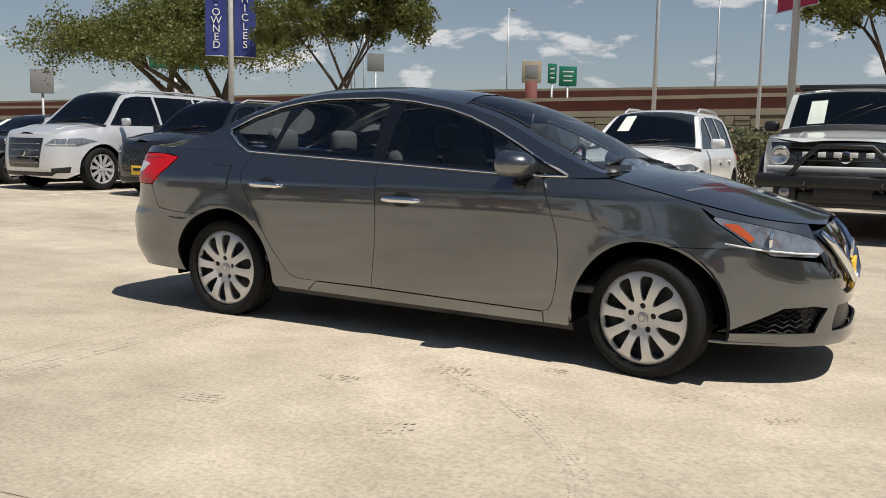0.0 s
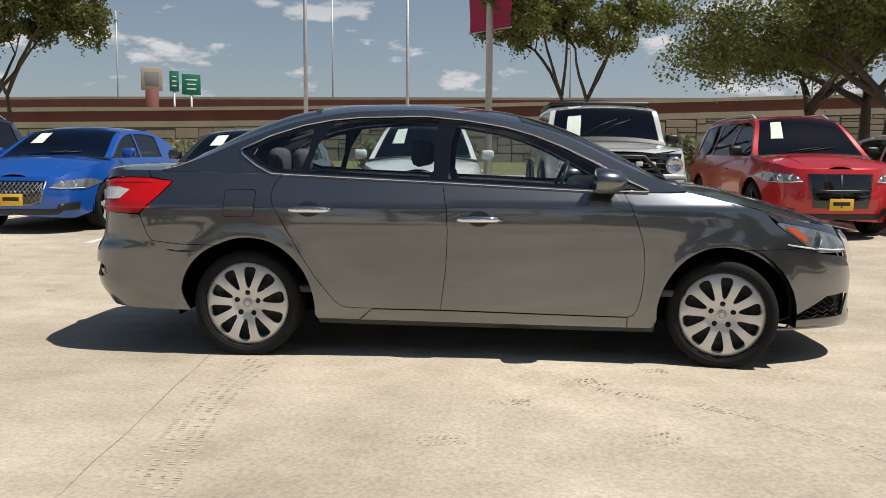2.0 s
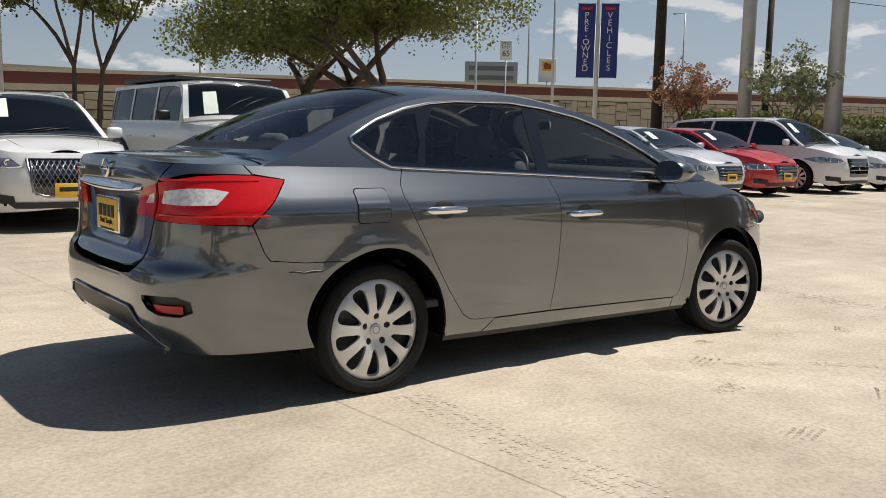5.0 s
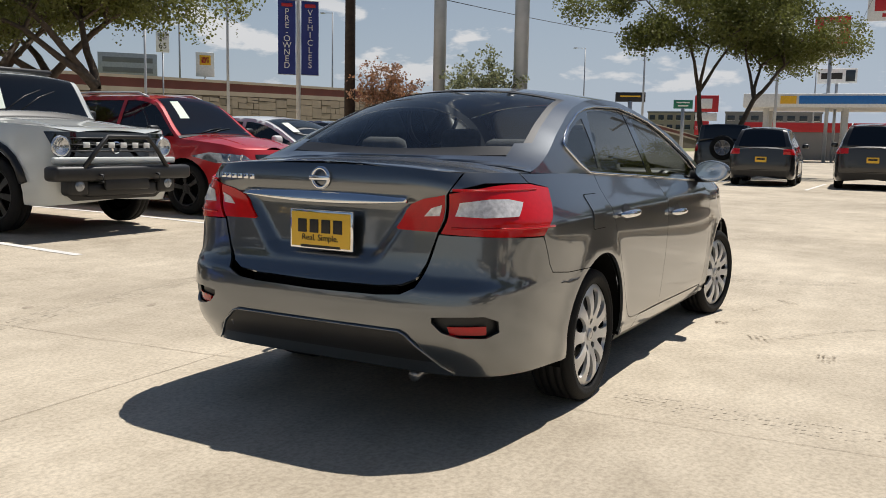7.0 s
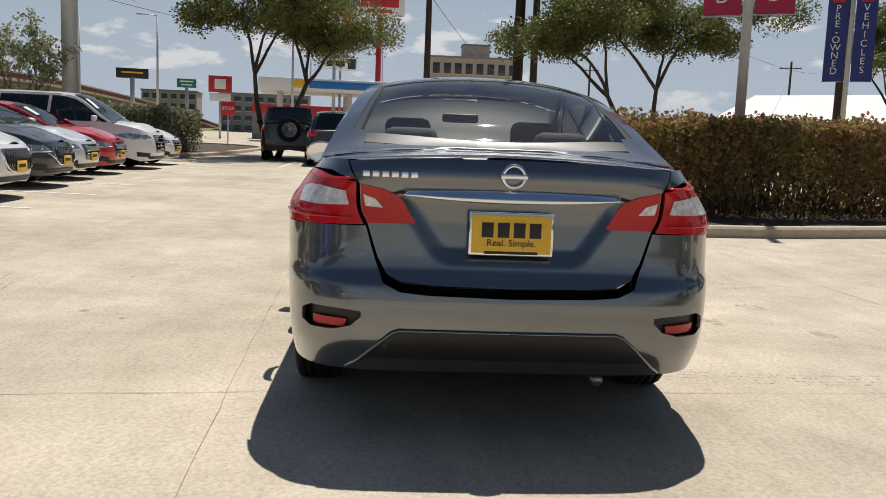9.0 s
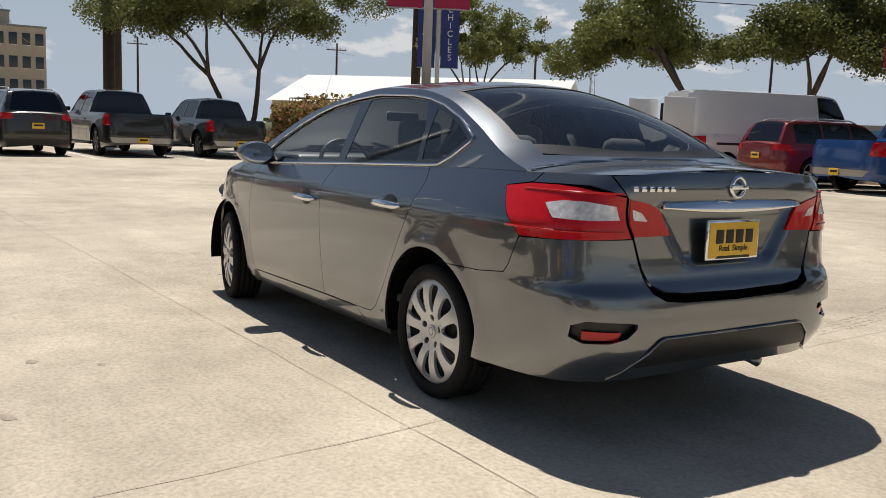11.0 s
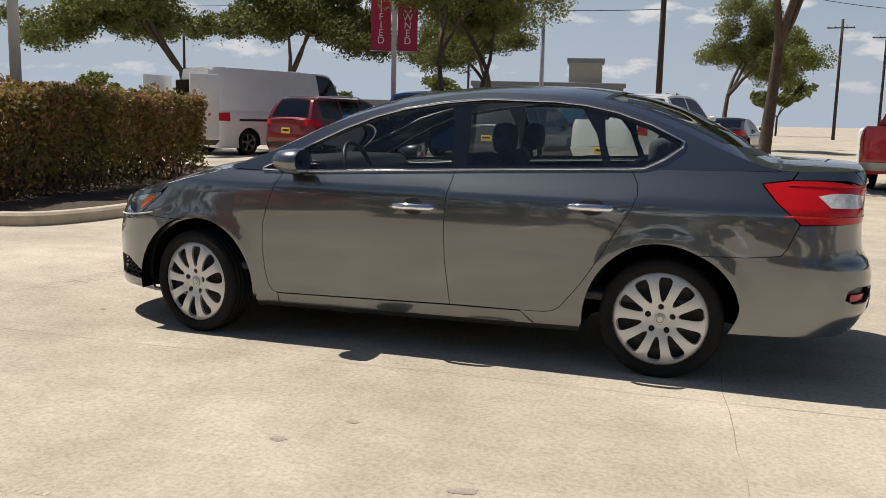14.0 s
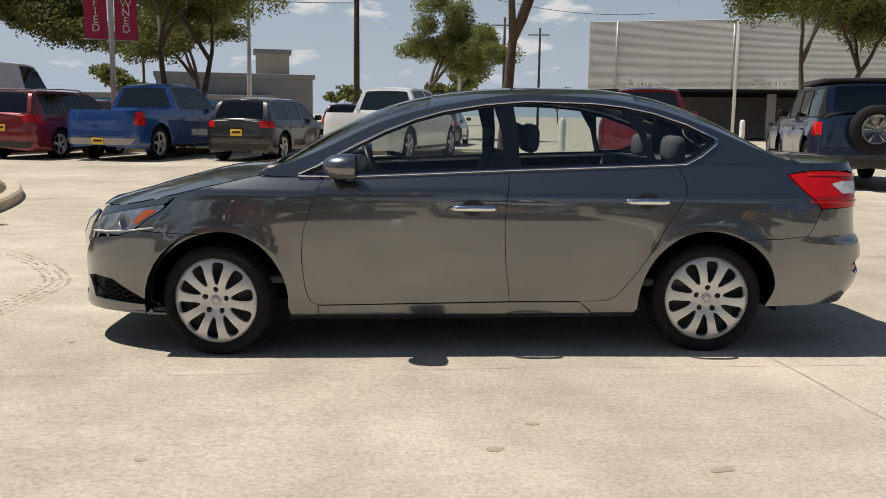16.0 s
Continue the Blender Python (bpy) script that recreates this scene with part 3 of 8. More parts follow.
def wheel(name, parent, x, y, r, width, spokes, rim_mat, face=0.62, cover=False):
    """A tyre with shoulders and grooves, and a spoked rim, its face turned to the sign of y."""
    s = 1 if y > 0 else -1
    h = width / 2
    w = new(name)
    w.empty_display_size = 0.1
    w.parent = parent
    w.matrix_basis = pose(x, y, r, 0, 0, 0 if s > 0 else 180)
    prof = [(-h * 0.8, r * 0.68), (-h, r * 0.76), (-h, r * 0.88), (-h * 0.9, r * 0.96), (-h * 0.72, r * 0.995), (-h * 0.4, r), (-h * 0.36, r * 0.975), (-h * 0.28, r * 0.975), (-h * 0.24, r),
            (h * 0.24, r), (h * 0.28, r * 0.975), (h * 0.36, r * 0.975), (h * 0.4, r), (h * 0.72, r * 0.995), (h * 0.9, r * 0.96), (h * 0.98, r * 0.88), (h, r * 0.79), (h * 0.92, r * 0.725), (h * 0.78, r * 0.70)]
    part("tyre", lathe(prof, 40), M["tyre"], w)
    rr = r * 0.70
    bm = lathe([(h * 0.80, rr), (h * 0.86, rr * 0.985), (h * 0.80, rr * 0.93), (h * 0.45, rr * 0.90), (-h * 0.6, rr * 0.88)], 40)
    n = spokes
    for k in range(n):
        a = k * math.tau / n + 0.13
        for i in range(1):
            w0, w1 = (0.30, 0.50) if not cover else (0.50, 0.74)
            pts = []
            for rad, wd, dep in ((0.16, w0, 0.72), (0.5, (w0 + w1) / 2.2, 0.80), (0.93, w1 * 0.95, 0.80)):
                half = rr * wd * math.pi / n * 0.95 * (0.35 + 0.65 * rad) if cover else rr * wd * 0.28
                for sg in (-1, 1):
                    c, sn = math.cos(a), math.sin(a)
                    pts.append((c * rr * rad - sn * half * sg, h * dep, sn * rr * rad + c * half * sg))
            vs = [bm.verts.new(p) for p in pts]
            vb = [bm.verts.new((p[0], p[1] - 0.018, p[2])) for p in pts]
            for j in (0, 2):
                bm.faces.new((vs[j], vs[j + 1], vs[j + 3], vs[j + 2]))
                bm.faces.new((vs[j], vs[j + 2], vb[j + 2], vb[j]))
                bm.faces.new((vs[j + 1], vb[j + 1], vb[j + 3], vs[j + 3]))
    hub = lathe([(h * 0.4, rr * 0.30), (h * 0.70, rr * 0.29), (h * 0.78, rr * 0.24), (h * 0.79, rr * 0.13), (h * 0.84, rr * 0.12), (h * 0.85, 0.001)], 28)
    tmp = bpy.data.meshes.new("t")
    hub.to_mesh(tmp)
    hub.free()
    bm.from_mesh(tmp)
    bpy.data.meshes.remove(tmp)
    bmesh.ops.recalc_face_normals(bm, faces=bm.faces[:])
    ob = part("rim", bm, rim_mat, w, smooth=False)
    # flat near-black disc painted as the shade behind the spokes
    back = lathe([(h * 0.1, rr * 0.9), (h * 0.12, 0.001)], 28)
    part("brake", back, M["dark"], w)
    for k in range(5):
        a = k * math.tau / 5 + 0.3
        nut = lathe([(h * 0.70, 0.015), (h * 0.815, 0.014), (h * 0.82, 0.001)], 6)
        bmesh.ops.translate(nut, vec=(math.cos(a) * rr * 0.235, 0, math.sin(a) * rr * 0.235), verts=nut.verts[:])
        part("wheel_nut", nut, M["black"], w)
    return w


def covered_wheel(parent, x, y, z, r, width, steer):
    """A road wheel with a tyre and a ten-spoke silver cover with rounded slots."""
    s = 1 if y > 0 else -1
    h = width / 2
    w = new("wheel")
    w.empty_display_size = 0.1
    w.parent = parent
    w.matrix_basis = pose(x, y, z, 0, 0, steer + (0 if s > 0 else 180))
    prof = [(-h * 0.8, r * 0.70), (-h, r * 0.78), (-h, r * 0.88), (-h * 0.9, r * 0.96), (-h * 0.74, r * 0.995)]
    for g in (-0.52, -0.18, 0.18, 0.52):
        prof += [(h * (g - 0.05), r), (h * (g - 0.035), r * 0.972), (h * (g + 0.035), r * 0.972), (h * (g + 0.05), r)]
    prof += [(h * 0.74, r * 0.995), (h * 0.88, r * 0.975), (h * 0.94, r * 0.945), (h * 1.0, r * 0.90), (h * 1.01, r * 0.85), (h * 0.985, r * 0.845), (h * 0.985, r * 0.815), (h * 0.94, r * 0.79), (h * 0.84, r * 0.772)]
    part("tyre", lathe(prof, 56), M["tyre"], w)
    SKIN["on"] = False
    rr = r * 0.777
    ring = lambda rad, n: [(rad * math.cos(k * math.tau / n), rad * math.sin(k * math.tau / n)) for k in range(n)]
    slots = []
    for k in range(10):
        a = (k + 0.5) * math.tau / 10 + 0.1
        c, sn = math.cos(a), math.sin(a)
        raw = [(0.38, -0.035), (0.60, -0.095), (0.82, -0.150), (0.905, -0.105), (0.915, 0.0), (0.905, 0.105), (0.82, 0.150), (0.60, 0.095), (0.38, 0.035)]
        slots.append(rounded([((u * c - v * sn) * rr, (u * sn + v * c) * rr) for u, v in raw], 1))
    bolts = []
    for k in range(5):
        a = k * math.tau / 5 + 0.35
        bolts.append([(rr * 0.265 * math.cos(a) + 0.0155 * p, rr * 0.265 * math.sin(a) + 0.0155 * q) for p, q in ring(1.0, 10)])

    def face(u, v):
        q = math.hypot(u, v) / rr
        d = 0.80 + 0.16 * max(0.0, math.sin(math.pi * min(max((q - 0.20) / 0.82, 0.0), 1.0))) - 0.05 * max(0.0, q - 0.93) / 0.07
        a = (math.atan2(v, u) - 0.1) / (math.tau / 10)
        fold = abs(a - round(a))
        d += 0.05 * (1 - 2 * fold) * min(max((q - 0.35) / 0.2, 0.0), 1.0) * min(max((1.0 - q) / 0.15, 0.0), 1.0)
        return Vector((u, h * d, v))
    cover = part("wheel_cover", sheet(ring(rr, 60), face, 0.016, 0, 0.016, holes=slots + bolts, centre=(0, -1, 0)), M["rim"], w, "silver ten-spoke wheel cover")
    cap = lathe([(h * 0.82, rr * 0.125), (h * 0.86, rr * 0.12), (h * 0.87, rr * 0.09), (h * 0.87, 0.001)], 24)
    part("centre_cap", cap, M["rim"], cover)
    part("cap_emblem", lathe([(h * 0.872, rr * 0.085), (h * 0.885, rr * 0.075), (h * 0.872, rr * 0.06)], 20), M["drim"], cover)
    part("steel_rim", lathe([(h * 0.80, rr * 0.985), (h * 0.5, rr * 0.93), (h * 0.2, rr * 0.9), (h * 0.22, rr * 0.62), (h * 0.5, rr * 0.5), (h * 0.45, 0.01)], 40), M["steelrim"], w)
    for k in range(5):
        a = k * math.tau / 5 + 0.35
        nut = lathe([(h * 0.45, 0.011), (h * 0.80, 0.0105), (h * 0.815, 0.001)], 6)
        bmesh.ops.translate(nut, vec=(math.cos(a) * rr * 0.265, 0, math.sin(a) * rr * 0.265), verts=nut.verts[:])
        part("wheel_nut", nut, M["black"], w)
    SKIN["on"] = True
    return w


# ---- ground: one sheet that falls gently to the middle of the lot and reaches the horizon ----
def height(x, y):
    r = math.hypot(x * 0.6, y)
    t = min(max((r - 3.0) / 6.0, 0.0), 1.0)
    z = 0.09 * t * t * (3 - 2 * t) - 0.045 * math.exp(-((x - 1.6) / 1.1) ** 2 - (y / 1.8) ** 2)
    if y > 40:
        z += 0.65 * min((y - 40) / 9.0, 1.0)
    return z


def ground():
    bm = bmesh.new()
    xs = [-2500, -800, -300, -120] + [-60 + i * 2.0 for i in range(22)] + [-16 + i * 0.4 for i in range(91)] + [22 + i * 2.0 for i in range(35)] + [130, 220, 400, 900, 2500]
    ys = [-2500, -800, -300, -120, -80] + [-60 + i * 2.0 for i in range(24)] + [-12 + i * 0.4 for i in range(61)] + [13 + i * 2.0 for i in range(25)] + [75, 100, 160, 300, 800, 2500]
    g = [[bm.verts.new((x, y, height(x, y))) for y in ys] for x in xs]
    for a, b in zip(g, g[1:]):
        for k in range(len(ys) - 1):
            f = bm.faces.new((a[k], b[k], b[k + 1], a[k + 1]))
            f.material_index = 1 if ys[k] >= 41 else 0
    return tagged(part("ground", bm, [M["concrete"], M["grass"]]), "pale sunlit concrete parking lot", "ground", kind="structure")


ground()

# ---- the grey saloon in the middle ----
def saloon():
    car = thing("car", "gun-metallic grey four-door saloon parked alone on pale concrete", "car", pose(0, 0, 0))
    P = PAINTS["grey"]
    WB, WR, RA = 2.69, 0.305, 0.380
    F, FZ, R, RZ = 1.338, 0.268, -1.352, 0.298
    sh = Shell(
        width=[(0.12, 0.78), (0.20, 0.825), (0.28, 0.850), (0.36, 0.858), (0.50, 0.867), (0.64, 0.874), (0.74, 0.876), (0.83, 0.874), (0.868, 0.869), (0.895, 0.853), (0.96, 0.806), (1.02, 0.763), (1.10, 0.71), (1.25, 0.62)],
        nose=[(0.12, 2.20), (0.16, 2.238), (0.195, 2.250), (0.23, 2.242), (0.28, 2.232), (0.45, 2.235), (0.60, 2.205), (0.70, 2.15), (0.78, 2.08), (0.9, 1.98), (1.0, 1.85)],
        tail=[(0.16, -2.15), (0.28, -2.25), (0.40, -2.325), (0.52, -2.335), (0.60, -2.325), (0.66, -2.285), (0.75, -2.272), (0.90, -2.265), (1.0, -2.282), (1.06, -2.265), (1.12, -2.20), (1.3, -2.0)],
        front=0.30, rear=-0.80,
        belt=[(3.6, 0.735), (2.6, 0.745), (2.1, 0.765), (1.9, 0.785), (1.66, 0.835), (1.4, 0.905), (1.14, 0.960), (0.95, 0.948), (0.65, 0.950), (0.3, 0.964), (-0.25, 0.990), (-0.9, 1.018), (-1.3, 1.035), (-1.7, 1.045), (-2.0, 1.05), (-2.4, 1.06), (-3.2, 1.075)],
        centre=[(2.3, 0.745), (2.12, 0.77), (1.95, 0.815), (1.66, 0.90), (1.38, 0.968), (1.17, 0.992), (1.10, 1.005), (0.78, 1.185), (0.43, 1.342), (0.2, 1.405), (-0.13, 1.446), (-0.47, 1.463), (-0.78, 1.460), (-1.09, 1.425), (-1.37, 1.345), (-1.62, 1.225), (-1.82, 1.105), (-1.9, 1.094), (-2.1, 1.088), (-2.27, 1.078), (-2.4, 1.06)],
        rail=[(2.4, 0.3), (1.3, 0.90), (1.13, 0.966), (1.05, 0.985), (0.8, 1.085), (0.44, 1.252), (0.11, 1.343), (-0.36, 1.408), (-0.73, 1.396), (-1.04, 1.348), (-1.40, 1.225), (-1.68, 1.105), (-1.86, 1.052), (-2.0, 1.04), (-2.3, 1.0)],
        wb=WB, wr=WR, ra=RA, nr=6.5, axles=((F, FZ), (R, RZ)))
    side = lambda x, z: sh.S(sh.u(x), z)
    RIM, GAP = 0.014, 0.0018

    def both(name, bm, m, label=""):
        b2 = mirror_y(bm)
        return part(name, bm, m, car, label), part(name, b2, m, car, label)

    belt = lambda xs: [(x, sh.belt(sh.u(x))) for x in xs]
    steps = lambda a, b, n: [a + (b - a) * i / n for i in range(n + 1)]
    fcut = [(0.852, 0.938), (0.878, 0.80), (0.888, 0.66), (0.884, 0.52), (0.868, 0.37), (0.85, 0.295), (0.828, 0.262), (0.796, 0.250)]
    bcut = [(-0.246, 0.99), (-0.222, 0.84), (-0.215, 0.72), (-0.222, 0.52), (-0.252, 0.278)]
    rcut = [(-0.62, 0.281), (-0.765, 0.285), (-0.81, 0.294), (-0.85, 0.318), (-0.95, 0.448), (-1.05, 0.605), (-1.147, 0.756), (-1.205, 0.85), (-1.226, 0.905), (-1.218, 0.96), (-1.175, 1.028)]
    # doors
    both("front_door", sheet(fcut + bcut[::-1] + belt(steps(-0.246, 0.852, 12))[1:], side, 0.045, GAP, RIM), P)
    both("rear_door", sheet(bcut + rcut + belt(steps(-1.175, -0.246, 12))[1:-1], side, 0.045, GAP, RIM), P)
    # wings
    fend = [(0.852, 0.938)] + belt(steps(0.90, 1.70, 10)) + [(1.728, 0.772), (1.745, 0.748), (1.80, 0.69), (1.845, 0.640)]
    fend += [(1.70, 0.634)] + [p for p in arc(F, FZ, RA, 73, 184, 30)] + [(0.945, 0.20), (0.925, 0.182), (0.796, 0.185), (0.796, 0.250)] + fcut[:0:-1][1:]
    both("front_wing", sheet(fend, side, 0.04, GAP, RIM), P)
    qu = [(-1.175, 1.028)] + belt(steps(-1.25, -1.90, 8)) + [(-1.985, 1.048)]
    qu += [(-1.95, 1.010), (-1.812, 0.988), (-1.83, 0.968), (-1.90, 0.902), (-1.985, 0.828), (-2.005, 0.805), (-1.992, 0.775), (-1.95, 0.69), (-1.917, 0.655), (-1.75, 0.638)]
    qu += arc(R, RZ, RA, 118, -8, 30)[0:] + [(-0.962, 0.219), (-0.715, 0.213), (-0.635, 0.2825)] + rcut[1:]
    both("rear_wing", sheet(qu, side, 0.04, GAP, RIM), P)
    both("sill", sheet([(0.794, 0.247), (0.794, 0.184), (-0.71, 0.212), (-0.64, 0.278), (-0.26, 0.274)], side, 0.05, 0.002, RIM), P)
    both("sill_trim", sheet([(0.95, 0.20), (-0.96, 0.225), (-0.96, 0.19), (-0.7, 0.182), (0.95, 0.155)], lambda x, z: sh.S(sh.u(x), z, -0.015), 0.06, 0, 0.01), M["black"])
    # near-black inner skin, painted as the shade in the shut lines, and the floor
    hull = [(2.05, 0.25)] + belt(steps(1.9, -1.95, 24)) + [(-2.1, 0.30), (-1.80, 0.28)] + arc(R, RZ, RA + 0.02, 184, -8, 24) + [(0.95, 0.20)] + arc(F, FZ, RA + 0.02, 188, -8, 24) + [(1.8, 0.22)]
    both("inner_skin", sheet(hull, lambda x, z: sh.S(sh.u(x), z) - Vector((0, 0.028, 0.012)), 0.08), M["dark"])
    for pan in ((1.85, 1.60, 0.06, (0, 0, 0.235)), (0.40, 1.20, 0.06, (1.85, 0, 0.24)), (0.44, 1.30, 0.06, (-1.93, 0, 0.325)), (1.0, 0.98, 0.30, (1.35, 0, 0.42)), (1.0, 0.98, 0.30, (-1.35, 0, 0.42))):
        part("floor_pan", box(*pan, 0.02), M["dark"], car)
    # undertray and radiator block, added to stop light leaking through the nose
    tray = bmesh.new()
    edge_n = [sh.fore(q_, 0.172, -0.03) for q_ in steps(-sh.uf + 0.3 + 1.55, sh.uf - 0.3 - 1.55, 30)]
    lowv = [tray.verts.new(p) for p in edge_n] + [tray.verts.new((1.62, 0.60, 0.19)), tray.verts.new((1.62, -0.60, 0.19))]
    tray.faces.new(lowv)
    part("radiator", box(0.05, 0.96, 0.40, (2.0, 0, 0.40), 0.01), M["dark"], car)
    part("undertray", tray, M["dark"], car)
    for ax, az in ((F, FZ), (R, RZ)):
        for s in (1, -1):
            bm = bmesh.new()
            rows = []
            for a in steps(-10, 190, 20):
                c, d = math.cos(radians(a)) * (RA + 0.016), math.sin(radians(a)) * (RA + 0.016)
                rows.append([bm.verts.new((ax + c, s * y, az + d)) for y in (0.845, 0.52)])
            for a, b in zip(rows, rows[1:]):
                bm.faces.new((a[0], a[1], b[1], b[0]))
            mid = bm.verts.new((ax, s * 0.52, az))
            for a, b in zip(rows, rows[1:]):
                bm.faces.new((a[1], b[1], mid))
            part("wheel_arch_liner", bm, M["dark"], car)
    flap = rounded(dense([(-1.318, 0.945), (-1.495, 0.945), (-1.498, 0.797), (-1.323, 0.797)], 0.05), 2)
    fb = sheet(flap, lambda x, z: sh.S(sh.u(x), z, 0.004), 0.012, 0, 0.004)
    part("fuel_flap_gap", mirror_y(sheet([(p[0] * 1.0 + (p[0] + 1.408) * 0.035, p[1] + (p[1] - 0.871) * 0.04) for p in flap], lambda x, z: sh.S(sh.u(x), z, 0.0015), 0.012)), M["dark"], car)
    part("fuel_flap", mirror_y(fb), P, car)
    fb.free()

    # nose
    qx = lambda x: sh.uf - sh.u(x)
    qf = lambda y, z: sh.q(y, z, False)
    half = [(qf(0.62, 0.17), 0.162), (qx(1.74), 0.168)] + [(qx(x), z) for x, z in arc(F, FZ, RA, -14, 73, 20)] + [(qx(1.70), 0.634), (qx(1.845), 0.640), (qf(0.70, 0.61), 0.605), (qf(0.54, 0.60), 0.575), (qf(0.46, 0.5), 0.46), (qf(0.34, 0.42), 0.41)]
    lower = [(qf(0.665, 0.34), 0.355), (qf(0.57, 0.36), 0.365), (qf(0.50, 0.35), 0.35), (qf(0.56, 0.25), 0.232), (qf(0.755, 0.24), 0.222)]
    mid_in = [(qf(0.43, 0.34), 0.36), (qf(0.47, 0.25), 0.235)]
    intake = [(-q, z) for q, z in mid_in] + mid_in[::-1]
    bump = half + [(-q, z) for q, z in half[::-1]]
    part("front_bumper", sheet(bump, sh.fore, 0.045, GAP, RIM, holes=[lower, [(-q, z) for q, z in lower[::-1]], intake]), P, car)
    part("centre_intake", sheet(intake, lambda q, z: sh.fore(q, z, -0.03), 0.05), M["black"], car)
    for s in (1, -1):
        part("fog_lamp_grille", sheet([(s * q, z) for q, z in lower], lambda q, z: sh.fore(q, z, -0.03) + Vector((0, -0.02 * s, 0)), 0.025), M["black"], car)
        bm = bmesh.new()
        # honeycomb cells in offset rows
        for i in range(5):
            z = 0.236 + i * 0.027
            y0, y1 = 0.525 + 0.012 * (4 - i), 0.745 - 0.022 * i
            pts = [sh.fore(s * qf(y, z), z + 0.009 * (1 if (k + i) % 2 else -1), -0.016) + Vector((0, -0.014 * s, 0)) for k, y in enumerate(steps(y0, y1, 9))]
            tube(pts, 0.0035, 4, bm)
        part("fog_lamp_mesh", bm, M["black"], car)
        part("splitter", tube([sh.fore(s * qf(y, 0.19), 0.176, -0.020) for y in steps(0.0, 0.79, 12)], [0.012] * 13, 6), P, car)
    grille = [(qf(0.50, 0.62), 0.60), (qf(0.44, 0.5), 0.47), (qf(0.33, 0.42), 0.42)]
    top = [(qf(0.50, 0.7), 0.715), (qf(0.25, 0.74), 0.735)]
    gp = top[::-1] + grille + [(-q, z) for q, z in grille[::-1]] + [(-q, z) for q, z in top]
    part("grille", sheet(gp, lambda q, z: sh.fore(q, z, -0.025), 0.05), M["gloss"], car)
    for s in (1, -1):
        pts = [sh.fore(s * qf(y, z), z, 0.004) for y, z in ((0.46, 0.715), (0.42, 0.66), (0.34, 0.56), (0.22, 0.47), (0.0, 0.445))]
        part("grille_chrome", tube(pts, [0.016, 0.022, 0.024, 0.02, 0.018], 8), M["chrome"], car)
    part("front_emblem", lathe([(2.205, 0.062), (2.215, 0.055), (2.212, 0.042)], 28, "x"), M["chrome"], car).location.z = 0.60
    npl = box(0.016, 0.31, 0.16, (2.222, 0, 0.47), 0.004)
    part("front_plate", npl, M["plate"], car, "yellow dealer plate")
    lampx = [(1.735, 0.776), (1.75, 0.748), (1.805, 0.69), (1.85, 0.643)]
    lamp = [(qx(x), z) for x, z in lampx] + [(qf(0.70, 0.62), 0.607), (qf(0.56, 0.60), 0.60), (qf(0.51, 0.63), 0.63), (qf(0.53, 0.68), 0.682)] + [(q_, z_) for q_, z_ in zip(steps(qf(0.60, 0.72), qx(1.75), 5), steps(0.712, 0.786, 5))]
    brow = [(qf(0.53, 0.68), 0.686)] + [(q_, z_ + 0.003) for q_, z_ in zip(steps(qf(0.60, 0.72), qx(1.75), 5), steps(0.712, 0.786, 5))] + [(q_, sh.belt(sh.uf - q_) - 0.003) for q_ in steps(qx(1.69), qf(0.50, 0.74), 10)]
    for s in (1, -1):
        L = part("headlight", sheet([(s * q, z) for q, z in lamp], lambda q, z: sh.fore(q, z, 0.003), 0.035, 0.001, 0.01), M["headlens"], car, "clear swept-back headlight")
        part("headlight_brow", sheet([(s * q, z) for q, z in brow], sh.fore, 0.035), P, car)
        amb = [(qx(1.765), 0.757), (qx(1.79), 0.722), (qx(1.845), 0.668), (qx(1.872), 0.690), (qx(1.835), 0.752)]
        part("indicator", sheet([(s * q, z) for q, z in amb], lambda q, z: sh.fore(q, z, 0.005) + Vector((0, 0.004 * s, 0)), 0.03), M["amber"], L)
        c = sh.fore(s * qf(0.69, 0.69), 0.685, 0.004)
        bl = lathe([(0.0, 0.045), (0.012, 0.035), (0.014, 0.001)], 18, "x")
        bmesh.ops.translate(bl, vec=c, verts=bl.verts[:])
        part("projector", bl, M["chrome"], L)
        part("light_strip", tube([sh.fore(s * qf(y_, z_), z_, 0.006) + Vector((0, 0.004 * s, 0)) for y_, z_ in ((0.55, 0.616), (0.64, 0.622), (0.72, 0.635), (0.775, 0.66))], 0.005, 5), M["white"], L)

    # tail
    qb = lambda y, z: sh.q(y, z, True)
    qr = lambda x: sh.u(x) - sh.ur
    lid = [(0, 0.600), (qb(0.30, 0.6), 0.606), (qb(0.40, 0.6), 0.616), (qb(0.455, 0.62), 0.640), (qb(0.49, 0.7), 0.70), (qb(0.530, 0.82), 0.82), (qb(0.555, 0.98), 0.965), (qb(0.60, 1.0), 1.015), (qb(0.61, 1.04), 1.05), (qb(0.40, 1.05), 1.067), (0, 1.074)]
    lidp = lid + [(-q, z) for q, z in lid[-2:0:-1]]
    def lidfn(q, z):
        p = sh.back(q, z)
        ramp = lambda v: max(0.0, min(v, 1.0)) ** 2 * (3 - 2 * max(0.0, min(v, 1.0)))
        t = ramp((0.352 - abs(p.y) + (z - 0.78) * 0.72) / 0.085) * ramp((z - 0.675) / 0.07) * ramp((0.955 - z) / 0.03)
        p.x += 0.030 * t
        return p
    part("boot_lid", sheet(lidp, lidfn, 0.015, GAP, RIM), P, car)
    # near-black backing painted as the shadow in the gap below the lid
    part("boot_seal", sheet([(-0.60, 0.50), (0.60, 0.50), (0.62, 0.95), (-0.62, 0.95)], lambda q, z: sh.back(q, z, -0.055), 0.08), M["dark"], car)
